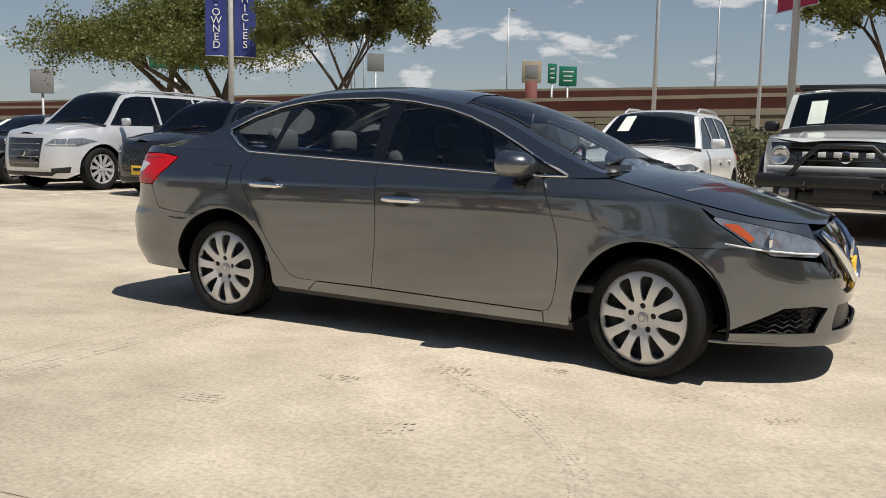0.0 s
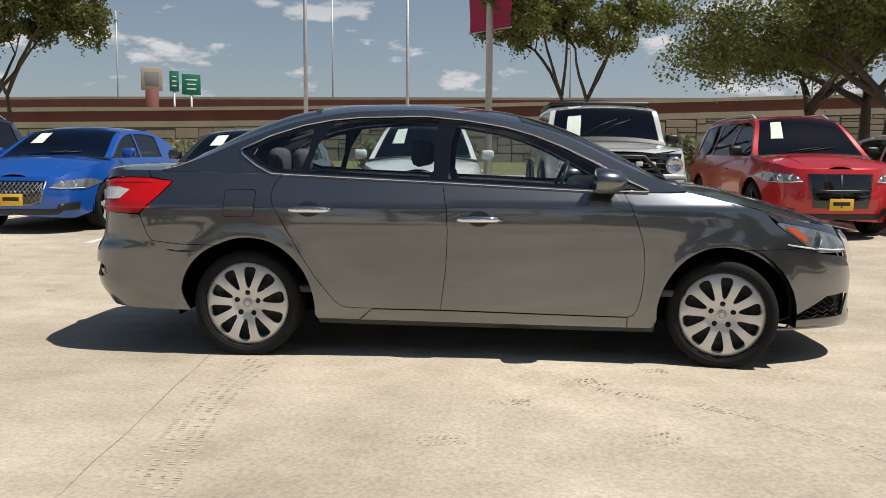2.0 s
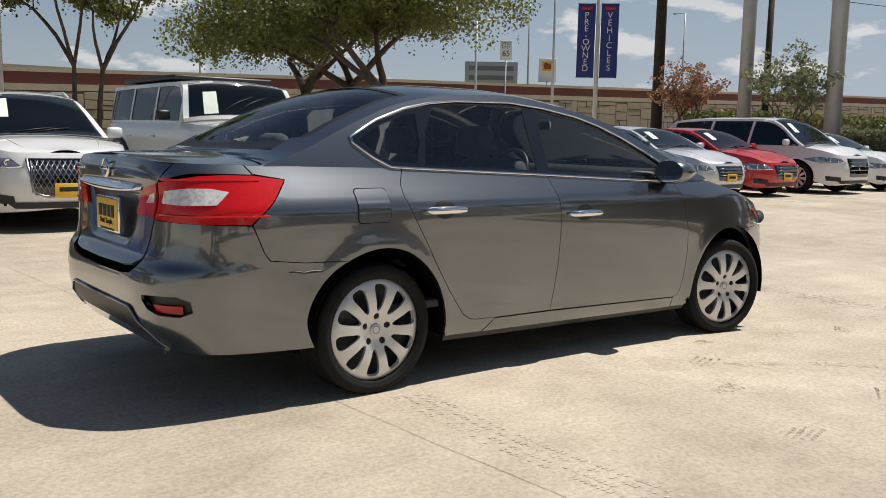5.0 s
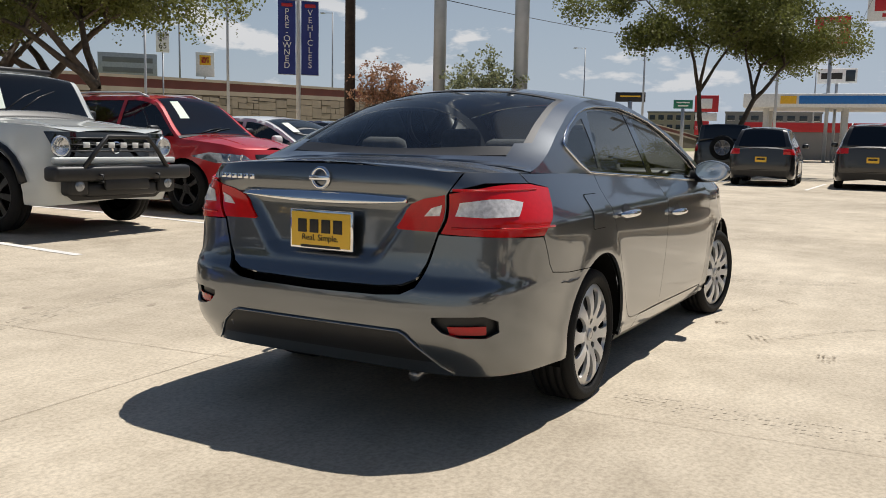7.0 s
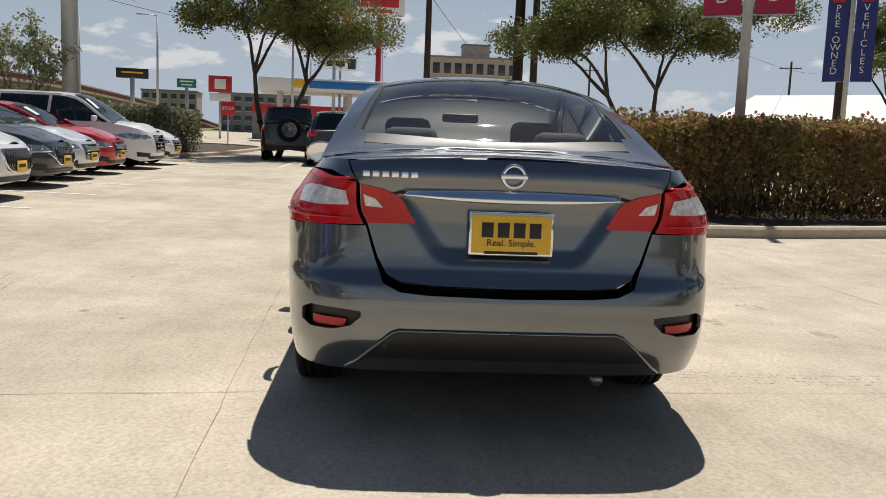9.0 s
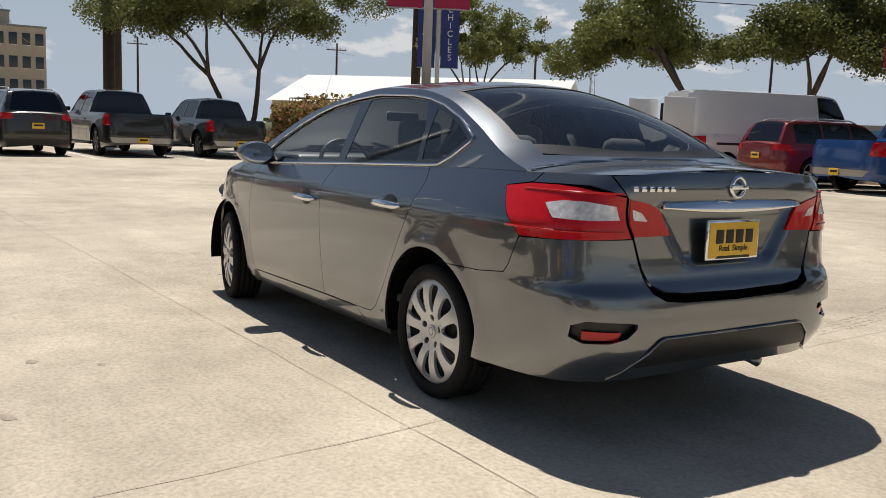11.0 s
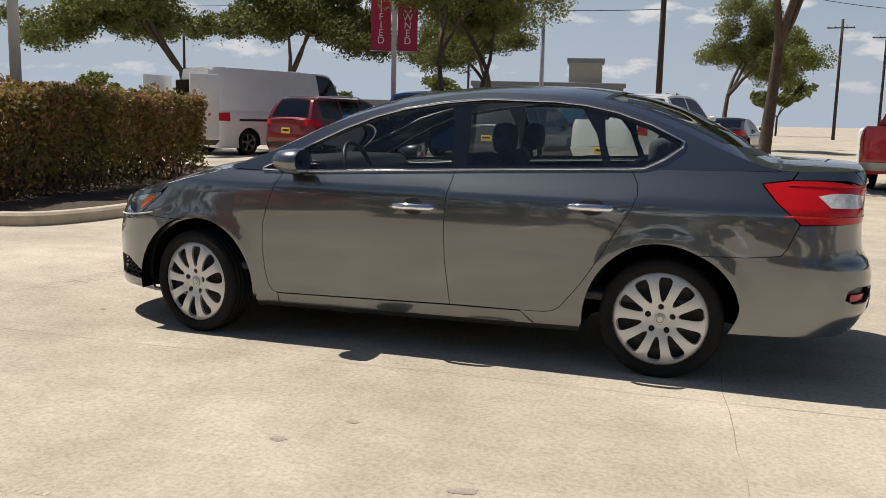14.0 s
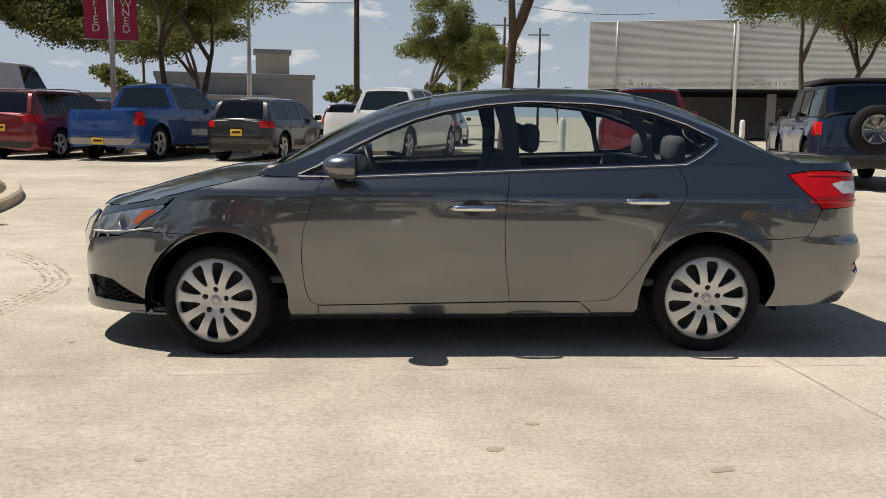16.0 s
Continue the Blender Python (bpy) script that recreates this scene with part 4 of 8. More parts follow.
    hb = [(0, 0.262), (qb(0.55, 0.3), 0.262), (qb(0.78, 0.3), 0.262), (qr(-1.75), 0.258)] + [(qr(x), z) for x, z in arc(R, RZ, RA, 186, 118, 20)] + [(qr(-1.75), 0.638), (qr(-1.917), 0.655), (qr(-1.95), 0.69), (qr(-1.992), 0.775), (qr(-2.008), 0.803)]
    hb += [(qb(0.74, 0.81), 0.812), (qb(0.535, 0.80), 0.815), (qb(0.50, 0.7), 0.70), (qb(0.465, 0.62), 0.612), (qb(0.405, 0.6), 0.582), (qb(0.30, 0.59), 0.572), (0, 0.566)]
    bp = hb + [(-q, z) for q, z in hb[-2:0:-1]]
    refl = [(qb(0.525, 0.5), 0.502), (qb(0.60, 0.5), 0.512), (qb(0.765, 0.5), 0.518), (qb(0.77, 0.44), 0.43), (qb(0.60, 0.44), 0.432)]
    black = [(0, 0.432), (qb(0.40, 0.43), 0.434), (qb(0.425, 0.42), 0.425), (qb(0.475, 0.38), 0.382), (qb(0.55, 0.3), 0.305), (qb(0.58, 0.27), 0.255), (0, 0.255)]
    dif = black + [(-q, z) for q, z in black[-2:0:-1]]
    part("rear_bumper", sheet(bp, sh.back, 0.035, GAP, RIM, holes=[rounded(refl, 1), rounded([(-q, z) for q, z in refl[::-1]], 1)]), P, car, "rear bumper with a black scrape by the wheel")
    part("rear_diffuser", sheet(dif, lambda q, z: sh.back(q, z, 0.004) + Vector((0.02 if z < 0.30 else 0, 0, 0)), 0.05, 0, 0.02), M["black"], car)
    for s in (1, -1):
        e = [sh.back(s * qb(y, z), z, 0.006) for y, z in ((0.0, 0.436), (0.20, 0.437), (0.405, 0.438), (0.43, 0.428), (0.48, 0.384), (0.557, 0.306), (0.60, 0.275))]
        part("bumper_crease", tube(e, 0.006, 6), P, car)
        rf = part("rear_reflector_recess", sheet([(s * q, z) for q, z in refl], lambda q, z: sh.back(q, z, -0.03) - Vector((0, 0.018 * s, 0)), 0.03), M["black"], car)
        rl = [(qb(0.605, 0.46), 0.470), (qb(0.735, 0.46), 0.474), (qb(0.735, 0.44), 0.440), (qb(0.615, 0.44), 0.440)]
        part("rear_reflector", sheet([(s * q, z) for q, z in rl], lambda q, z: sh.back(q, z, -0.018) - Vector((0, 0.010 * s, 0)), 0.02, 0, 0.008), M["red"], car, "red rear reflector")
        # lamps: an outer one on the wing and an inner one on the lid
        out = [(qr(-1.814), 0.988), (qr(-1.95), 1.006), (qr(-2.08), 1.008), (qb(0.70, 1.0), 1.003), (qb(0.565, 0.98), 0.972), (qb(0.538, 0.82), 0.818), (qb(0.70, 0.81), 0.812), (qr(-2.01), 0.807), (qr(-1.985), 0.830), (qr(-1.90), 0.903), (qr(-1.832), 0.967)]
        tl = part("tail_light", sheet([(s * q, z) for q, z in out], lambda q, z: sh.back(q, z, 0.004) + Vector((0, 0.005 * s, 0)), 0.03, 0.001, 0.012), M["red"], car, "red tail light with a clear panel")
        cl = [(qr(-2.075), 0.940), (qr(-2.14), 0.953), (qb(0.70, 0.95), 0.953), (qb(0.605, 0.94), 0.938), (qb(0.595, 0.88), 0.888), (qb(0.70, 0.88), 0.884), (qr(-2.14), 0.889)]
        part("reversing_lens", sheet([(s * q, z) for q, z in cl], lambda q, z: sh.back(q, z, 0.007) + Vector((0, 0.008 * s, 0)), 0.03, 0, 0.003), M["lamplens"], tl, "clear ribbed lens")
        for zz in (0.985, 0.842):
            part("lamp_bar", tube([sh.back(s * q, zz, 0.005) + Vector((0, 0.006 * s, 0)) for q in steps(qb(0.58, zz), qr(-1.93), 8)], 0.0045, 5), M["red"], tl)
        inn = [(qb(0.558, 0.97), 0.968), (qb(0.47, 0.95), 0.950), (qb(0.42, 0.92), 0.928), (qb(0.395, 0.9), 0.902), (qb(0.352, 0.83), 0.834), (qb(0.36, 0.82), 0.824), (qb(0.530, 0.82), 0.822)]
        ti = part("boot_light", sheet([(s * q, z) for q, z in inn], lambda q, z: sh.back(q, z, 0.005), 0.03, 0.002, 0.012), M["red"], car, "red light on the boot lid")
        ci = [(qb(0.546, 0.93), 0.928), (qb(0.505, 0.91), 0.914), (qb(0.475, 0.88), 0.882), (qb(0.541, 0.88), 0.886)]
        part("reversing_lens", sheet([(s * q, z) for q, z in ci], lambda q, z: sh.back(q, z, 0.008), 0.025, 0, 0.003), M["lamplens"], ti)
    bm = bmesh.new()
    rows = []
    for y in steps(-0.398, 0.398, 28):
        k = abs(y) / 0.398
        hi, lo = 0.962 - 0.006 * k * k, 0.908 + 0.020 * k * k
        prof = ((hi, -0.01), (hi - 0.003, 0.006), (hi * 0.7 + lo * 0.3, 0.016), (hi * 0.4 + lo * 0.6, 0.027), (lo + 0.006, 0.034), (lo, -0.01))
        rows.append([bm.verts.new(sh.back(qb(y, z), z, o)) for z, o in prof])
    for r0, r1 in zip(rows, rows[1:]):
        for i in range(5):
            bm.faces.new((r0[i], r0[i + 1], r1[i + 1], r1[i]))
    bm.faces.new(rows[0][::-1])
    bm.faces.new(rows[-1])
    bmesh.ops.recalc_face_normals(bm, faces=bm.faces[:])
    part("boot_chrome_strip", bm, M["chrome"], car, "chrome strip above the plate")
    ring = lathe([(-2.288, 0.047), (-2.296, 0.043), (-2.297, 0.036), (-2.290, 0.033)], 30, "x")
    part("boot_emblem", ring, M["chrome"], car).location.z = 1.012
    part("boot_emblem_bar", box(0.008, 0.10, 0.018, (-2.298, 0, 1.012), 0.003), M["chrome"], car)
    for i in range(6):
        y = 0.538 - i * 0.035
        part("boot_badge_bar", box(0.006, 0.026, 0.022, (sh.back(qb(y, 1.0), 1.005, 0.002)[0], y, 1.005), 0.002), M["chrome"], car)
    part("chrome_plate_frame", box(0.014, 0.315, 0.162, (-2.280, 0, 0.80), 0.005), M["chrome"], car)
    pl = part("rear_plate", box(0.014, 0.295, 0.142, (-2.284, 0, 0.80), 0.003), M["plate"], car, "yellow dealer plate with dark bars")
    for i in range(4):
        part("plate_bar", box(0.004, 0.043, 0.055, (-2.292, 0.089 - i * 0.059, 0.815), 0.001), M["ink"], pl)
    lettering("Real. Simple.", 0.036, pl, M["ink"], Matrix.Translation((-2.2925, 0, 0.767)) @ pose(0, 0, 0, 90, 0, -90), "lettering", 0.001)
    part("plate_bar", box(0.004, 0.20, 0.012, (-2.289, 0, 0.732), 0.001), M["ink"], pl)

    # body above the tail lamps, between wing and lid
    for s in (1, -1):
        lpol = [(qr(-1.99), 1.0475), (qb(0.70, 1.03), 1.05), (qb(0.615, 1.04), 1.051), (qb(0.605, 1.0), 1.015), (qb(0.572, 0.98), 0.978), (qb(0.68, 1.0), 1.012), (qr(-2.08), 1.012), (qr(-1.955), 1.009)]
        part("lamp_surround", sheet([(s * q, z) for q, z in lpol], sh.back, 0.03, 0, 0.01), P, car)

    # window sides
    dlo = [(0.90, 0.962), (0.76, 1.020), (0.62, 1.100), (0.44, 1.190), (0.27, 1.258), (0.11, 1.303), (-0.12, 1.343), (-0.36, 1.366), (-0.55, 1.365), (-0.73, 1.357), (-0.90, 1.340), (-1.06, 1.309), (-1.24, 1.248), (-1.395, 1.172), (-1.392, 1.148), (-1.30, 1.085), (-1.215, 1.045)]
    dlo += [(x, z + 0.012) for x, z in belt(steps(-1.12, 0.87, 14))]
    frame_out = belt(steps(-1.86, 1.12, 30)) + [(x, sh.rail(x)) for x in steps(1.10, -1.84, 40)]
    both("window_surround", sheet(frame_out, sh.G, 0.05, 0, 0, holes=[dlo]), P)
    win_f = [(0.735, 0.975), (0.70, 1.040), (0.60, 1.095), (0.44, 1.174), (0.27, 1.243), (0.11, 1.288), (-0.165, 1.335), (-0.205, 1.20), (-0.215, 1.014)]
    win_r = [(-0.30, 1.018), (-0.295, 1.20), (-0.275, 1.345), (-0.36, 1.352), (-0.55, 1.351), (-0.73, 1.343), (-0.88, 1.328), (-0.97, 1.20), (-1.02, 1.045)]
    win_q = [(-1.06, 1.055), (-1.02, 1.16), (-1.00, 1.292), (-1.06, 1.284), (-1.24, 1.226), (-1.358, 1.162), (-1.26, 1.085), (-1.20, 1.062)]
    both("window_trim", sheet(dlo, lambda x, z: sh.G(x, z, -0.006), 0.05, 0, 0.004, holes=[win_f, win_r, win_q]), M["gloss"])
    for nm, w in (("front_window", win_f), ("rear_window", win_r), ("quarter_window", win_q)):
        for ob in both(nm, sheet(w, lambda x, z: sh.G(x, z, -0.009), 0.08), M["glass"]):
            ob.visible_shadow = False
    ch = [(0.90, 0.954)] + [(x, z + 0.004) for x, z in belt(steps(0.90, -1.14, 16))] + [(-1.225, 1.038), (-1.31, 1.080), (-1.405, 1.148), (-1.412, 1.172), (-1.25, 1.252), (-1.06, 1.314), (-0.90, 1.346), (-0.73, 1.363), (-0.36, 1.371), (-0.12, 1.349), (0.11, 1.310), (0.27, 1.264), (0.44, 1.196), (0.62, 1.106), (0.76, 1.026), (0.90, 0.962)]
    bm = tube([sh.G(x, z, 0.005) for x, z in ch], [0.0065] * len(ch), 6)
    both("chrome_window_strip", bm, M["chrome"])

    # caps
    cap = lambda x, y: sh.T(x, y / 0.7)

    def capsheet(xf, xb, v, m, name, off=0.0, step=0.05, gap=GAP, rim=RIM, bow_f=0.0, bow_b=0.0):
        n = 12
        yy = steps(-v, v, n)
        poly = [(xf + bow_f * (1 - (y / v) ** 2), y * 0.7) for y in yy] + [(xb + bow_b * (1 - (y / v) ** 2), y * 0.7) for y in yy[::-1]]
        return part(name, sheet(poly, lambda x, y: sh.T(x, y / 0.7, off), step, gap, rim, centre=(0, 0, 0)), m, car)
    capsheet(0.21, -0.96, 1.0, P, "roof", gap=0, rim=0, bow_f=-0.05, bow_b=-0.06, step=0.06)
    ws = capsheet(1.06, 0.21, 0.90, M["rglass"], "windscreen", -0.004, 0.07, 0, 0, 0.09, -0.05)
    rg = capsheet(-0.96, -1.70, 0.88, M["rglass"], "rear_windscreen", -0.004, 0.06, 0, 0, -0.06, -0.115)
    ws.visible_shadow = rg.visible_shadow = False
    for s in (1, -1):
        for nm, a, b, v in (("front_pillar", 1.09, 0.21, 0.90), ("rear_pillar", -0.96, -1.86, 0.88)):
            poly = [(x, s * (v - (0.10 if nm == "rear_pillar" and x < -1.6 else 0)) * 0.7) for x in steps(a, b, 20)] + [(x, s * 0.7) for x in steps(b, a, 20)]
            part(nm, sheet(poly, cap, 0.05, centre=(0, 0, 0)), P, car)
    # black ceramic border round the rear glass
    bord = lambda x0, x1, v0, v1: sheet([(x0, v0 * 0.7), (x1, v0 * 0.7), (x1, v1 * 0.7), (x0, v1 * 0.7)], lambda x, y: sh.T(x, y / 0.7, -0.002), 0.05, centre=(0, 0, 0))
    for v0, v1 in ((0.83, 0.885), (-0.885, -0.83)):
        part("glass_border", bord(-0.985, -1.72, v0, v1), M["black"], car)
        part("glass_border", bord(1.05, 0.20, v0 + 0.02, v1 + 0.02 if v1 > 0 else v1), M["black"], car)
    capsheet(-0.955, -1.0, 0.88, M["black"], "glass_border", -0.001, 0.05, 0, 0, -0.06, -0.06)
    capsheet(-1.64, -1.71, 0.86, M["black"], "glass_border", -0.001, 0.05, 0, 0, -0.115, -0.115)
    capsheet(1.12, 1.0, 0.98, M["black"], "cowl", -0.008, 0.05, 0, 0, 0.06, 0.09)
    # bonnet and boot top, out to the edge of the skirt
    def cap_end(x0, x1, name, vmax, first=None):
        bm = bmesh.new()
        rows = []
        for i in range(25):
            x = x0 + (x1 - x0) * (1 - (1 - i / 24) ** 1.7)
            rows.append([bm.verts.new(sh.T(x + (first * (1 - (v / vmax) ** 2) * (1 - i / 24) if first else 0), v)) for v in steps(-vmax, vmax, 24)])
        for a, b in zip(rows, rows[1:]):
            for k in range(24):
                bm.faces.new((a[k], a[k + 1], b[k + 1], b[k]))
        bmesh.ops.remove_doubles(bm, verts=bm.verts[:], dist=1e-4)
        bm.normal_update()
        if sum(f.normal.z for f in bm.faces) < 0:
            bmesh.ops.reverse_faces(bm, faces=bm.faces[:])
        return part(name, bm, P, car)
    cap_end(1.10, 2.2145, "bonnet", 0.985, 0.06)
    cap_end(-1.70, -2.3245, "boot_top", 0.99, -0.115)
    for s in (1, -1):
        bm = tube([(0.99 + 0.0 * s, s * 0.10, 1.045), (1.03, s * 0.33, 1.035), (1.04, s * 0.60, 1.012)], 0.009, 6)
        part("wiper", bm, M["black"], car)
        # door mirrors
        mr = lathe([(-0.10, 0.001), (-0.095, 0.035), (-0.06, 0.062), (0.0, 0.074), (0.055, 0.076), (0.075, 0.070)], 20, "x")
        bmesh.ops.scale(mr, vec=(-1.0, 1.45, 0.92), verts=mr.verts[:])
        bmesh.ops.reverse_faces(mr, faces=mr.faces[:])
        bmesh.ops.translate(mr, vec=(0.66, s * 0.925, 1.012), verts=mr.verts[:])
        mo = part("door_mirror", mr, P, car)
        mg = lathe([(0, 0.070), (0.002, 0.001)], 20, "x")
        bmesh.ops.scale(mg, vec=(1, 1.42, 0.88), verts=mg.verts[:])
        bmesh.ops.translate(mg, vec=(0.59, s * 0.925, 1.012), verts=mg.verts[:])
        part("mirror_glass", mg, M["chrome"], mo)
        part("mirror_foot", tube([(0.70, s * 0.77, 0.975), (0.68, s * 0.86, 0.965), (0.67, s * 0.92, 0.968)], [0.04, 0.03, 0.028], 10), M["black"], mo)
        sail = [(0.905, 0.958), (0.765, 1.016), (0.70, 1.045), (0.735, 0.972)]
        part("mirror_sail", sheet([(x, z) for x, z in sail], lambda x, z: Vector((x, s * (sh.G(x, z).y + 0.002), z)), 0.05), M["black"], car)
        # door handles
        for x0, z in ((-0.040, 0.792), (-0.992, 0.838)):
            pts = [sh.S(sh.u(x0 + d), z + 0.004 * math.cos(d * 12), o) for d, o in ((-0.130, 0.006), (-0.105, 0.026), (-0.05, 0.036), (0.03, 0.037), (0.09, 0.030), (0.130, 0.006))]
            bm = tube([(p.x, s * p.y, p.z) for p in pts], [0.009, 0.017, 0.019, 0.019, 0.017, 0.010], 10)
            hd = part("door_handle", bm, M["chrome"], car, "chrome door handle")
            # flat black patch painted as the shade in the body-colour handle cup
            cup = [(x0 + 0.064 * math.cos(a * math.tau / 18), z + 0.004 + 0.044 * math.sin(a * math.tau / 18)) for a in range(18)]
            part("handle_cup", sheet(cup, lambda x, zz: Vector((x, s * (sh.S(sh.u(x), zz).y + 0.0015), zz)), 0.03), M["black"], hd)
        for ax, az, steer in ((F, FZ, -10), (R, RZ, 0)):
            covered_wheel(car, ax, s * 0.752, az, WR, 0.205, steer)
    # scrape on the right rear wing
    part("paint_scrape", tube([(x, -(sh.S(sh.u(x), z).y + 0.001), z) for x, z in ((-1.63, 0.606), (-1.66, 0.598), (-1.70, 0.600), (-1.74, 0.596), (-1.78, 0.604), (-1.81, 0.602))], [0.001, 0.005, 0.008, 0.004, 0.005, 0.001], 5), M["black"], car, "dark scraped paint")
    part("exhaust", tube([(-1.9, -0.38, 0.235), (-2.12, -0.38, 0.23), (-2.17, -0.38, 0.22)], 0.024, 12), M["drim"], car)

    # cabin
    for s in (1, -1):
        for nm, x0 in (("front_seat", 0.0), ("rear_seat", -0.86)):
            y0 = s * 0.36
            st = box(0.52, 0.50 if x0 == 0 else 0.62, 0.16, (x0 + 0.10, y0, 0.48), 0.05)
            back = box(0.14, 0.48 if x0 == 0 else 0.62, 0.58 if x0 == 0 else 0.52, (0, 0, 0.29), 0.05, rot=Matrix.Rotation(radians(-16), 3, "Y"))
            bmesh.ops.translate(back, vec=(x0 - 0.20, y0, 0.50), verts=back.verts[:])
            cushion = part(nm, st, M["seat"], car)
            part("seat_back", back, M["seat"], cushion)
            part("headrest", box(0.10, 0.26, 0.17, (x0 - 0.40, y0, 1.16 if x0 == 0 else 1.10), 0.045), M["seat"], cushion)
    part("parcel_shelf", box(0.62, 1.36, 0.03, (-1.47, 0, 1.02), 0.01), M["seat"], car)
    part("dashboard", box(0.55, 1.36, 0.22, (0.86, 0, 0.90), 0.06), M["black"], car)
    sw = bmesh.new()
    ring = [Vector((0.50 + 0.17 * 0.40 * math.sin(a), 0.36 + 0.18 * math.cos(a), 0.94 + 0.165 * math.sin(a))) for a in (k * math.tau / 24 for k in range(25))]
    tube(ring, 0.014, 6, sw)
    part("steering_wheel", sw, M["black"], car)
    part("rear_view_mirror", box(0.03, 0.24, 0.06, (0.42, 0, 1.27), 0.015), M["black"], car)
    part("cabin_floor", box(2.7, 1.60, 0.04, (-0.2, 0, 0.38), 0.01), M["seat"], car)
    return car


SKIN["on"] = True
saloon()
SKIN["on"] = False

# ---- parked cars ----
def parked(kind, colour, m, label, L=4.6, W=1.82, H=1.48, wb=2.75, wr=0.33, fo=0.90, rim="drim", sticker=True, rails=False, spare=False, category="car", name="car", group="parked cars", plate=True, spokes=5, dark_trim=False, front_style="bars", black_mirrors=False):
    car = thing(name, label, category, m, group)
    P = PAINTS[colour]
    w, xf = W / 2, wb / 2 + fo
    xr = xf - L
    boxy = kind in ("boxy", "van")
    zb = {"sedan": 0.655, "suv": 0.62, "pickup": 0.63, "boxy": 0.665, "van": 0.50, "mpv": 0.60}[kind] * H
    zh = {"sedan": 0.50, "suv": 0.535, "pickup": 0.60, "boxy": 0.60, "van": 0.42, "mpv": 0.50}[kind] * H
    cowl = xf - {"sedan": 1.18, "suv": 1.12, "pickup": 1.42, "boxy": 1.38, "van": 0.62, "mpv": 0.92}[kind]
    rf = cowl - {"sedan": 0.86, "suv": 0.72, "pickup": 0.62, "boxy": 0.28, "van": 0.62, "mpv": 0.95}[kind]
    rb = {"sedan": xr + 1.35, "suv": xr + 0.42, "pickup": cowl - 2.25, "boxy": xr + 0.20, "van": xr + 0.06, "mpv": xr + 0.42}[kind]
    base = {"sedan": xr + 0.58, "suv": xr + 0.10, "pickup": rb - 0.12, "boxy": xr + 0.06, "van": xr + 0.02, "mpv": xr + 0.10}[kind]
    deck = {"sedan": 0.735 * H, "pickup": zb - 0.03}.get(kind, zb + 0.02)
    ra = wr + (0.10 if kind in ("pickup", "boxy") else 0.065)
    zlow = wr * (0.75 if kind in ("pickup", "boxy") else 0.55)
    sh = Shell(
        width=[(0.1, w * 0.90), (zlow, w * 0.94), (zlow + 0.14, w * 0.975), (zb * 0.62, w * 0.985), (zb * 0.80, w * 0.98), (zb * 0.93, w * 0.955), (zb, w * 0.91), (zb * 1.18, w * 0.85), (H, w * 0.72)],
        nose=[(0.1, xf - 0.14), (0.3, xf - 0.03), (0.5, xf), (zh * 0.9, xf - (0.02 if boxy else 0.05)), (zh + 0.08, xf - (0.05 if boxy else 0.14)), (H, xf - 0.5)],
        tail=[(0.1, xr + 0.12), (0.35, xr + 0.03), (0.55, xr), (zb * 0.8, xr + 0.02), (deck + 0.02, xr + 0.05), (H, xr + 0.3)],
        front=wb * 0.22, rear=-wb * 0.22,
        belt=[(xf + 3, zh), (xf, zh), (xf - 0.35, zh + (zb - zh) * 0.45), (cowl, zb - 0.01), (0, zb), (rb, zb + 0.01), (xr, deck - 0.03 if kind == "sedan" else zb), (xr - 3, deck - 0.03 if kind == "sedan" else zb)],
        centre=[(xf + 0.1, zh + 0.01), (xf - 0.12, zh + 0.035), (cowl + 0.45, zb + 0.03), (cowl + 0.06, zb + 0.05), (rf, H - 0.045), (rf - 0.35, H - 0.005), (rf * 0.4 + rb * 0.6, H), (rb + 0.03, H - (0.02 if boxy else 0.06)), (base, deck + 0.02), (xr + 0.04, deck), (xr - 0.2, deck - 0.05)],
        rail=[(xf + 0.1, 0.2), (cowl + 0.16, zb - 0.05), (cowl + 0.02, zb + 0.01), (rf, H - 0.10), (rf - 0.35, H - 0.055), (rf * 0.4 + rb * 0.6, H - 0.05), (rb + 0.03, H - (0.06 if boxy else 0.11)), (base, deck - 0.02 if kind == "sedan" else zb), (xr - 0.2, 0.2)],
        wb=wb, wr=wr, ra=ra, nf=8 if boxy else 3.8, nr=9 if kind != "sedan" else 5, lean=(0.16, 0.06) if boxy else (0.34, 0.15), flare=0.02)
    steps = lambda a, b, n: [a + (b - a) * i / n for i in range(n + 1)]
    st = 0.11
    ub = lambda u: (u, sh.belt(u))
    poly = [ub(u) for u in steps(sh.uf, sh.ur, 40)] + [(sh.ur, zlow + 0.08), (sh.u(xr + 0.25), zlow)]
    for ax in (-wb / 2, wb / 2):
        poly += [(sh.u(x), z) for x, z in arc(ax, wr, ra, 200 if wr - ra * 0.34 > zlow - 0.1 else 190, -10, 14)]
    poly += [(sh.u(xf - 0.25), zlow), (sh.uf, zlow + 0.05)]
    half = sheet(poly, sh.S, st, 0, 0.02)
    mir = mirror_y(half)
    tmp = bpy.data.meshes.new("t")
    mir.to_mesh(tmp)
    mir.free()
    half.from_mesh(tmp)
    bpy.data.meshes.remove(tmp)
    body = part("body", half, P, car)
    part("floor_pan", box(L * 0.92, W * 0.72, 0.3, ((xf + xr) / 2, 0, zlow + 0.22), 0.03), M["dark"], car)
    # window sides
    zt = lambda x: sh.rail(x) - 0.055
    zw = lambda x: sh.belt(sh.u(x)) + 0.03
    end = rb + 0.05 if kind != "sedan" else rb + 0.10
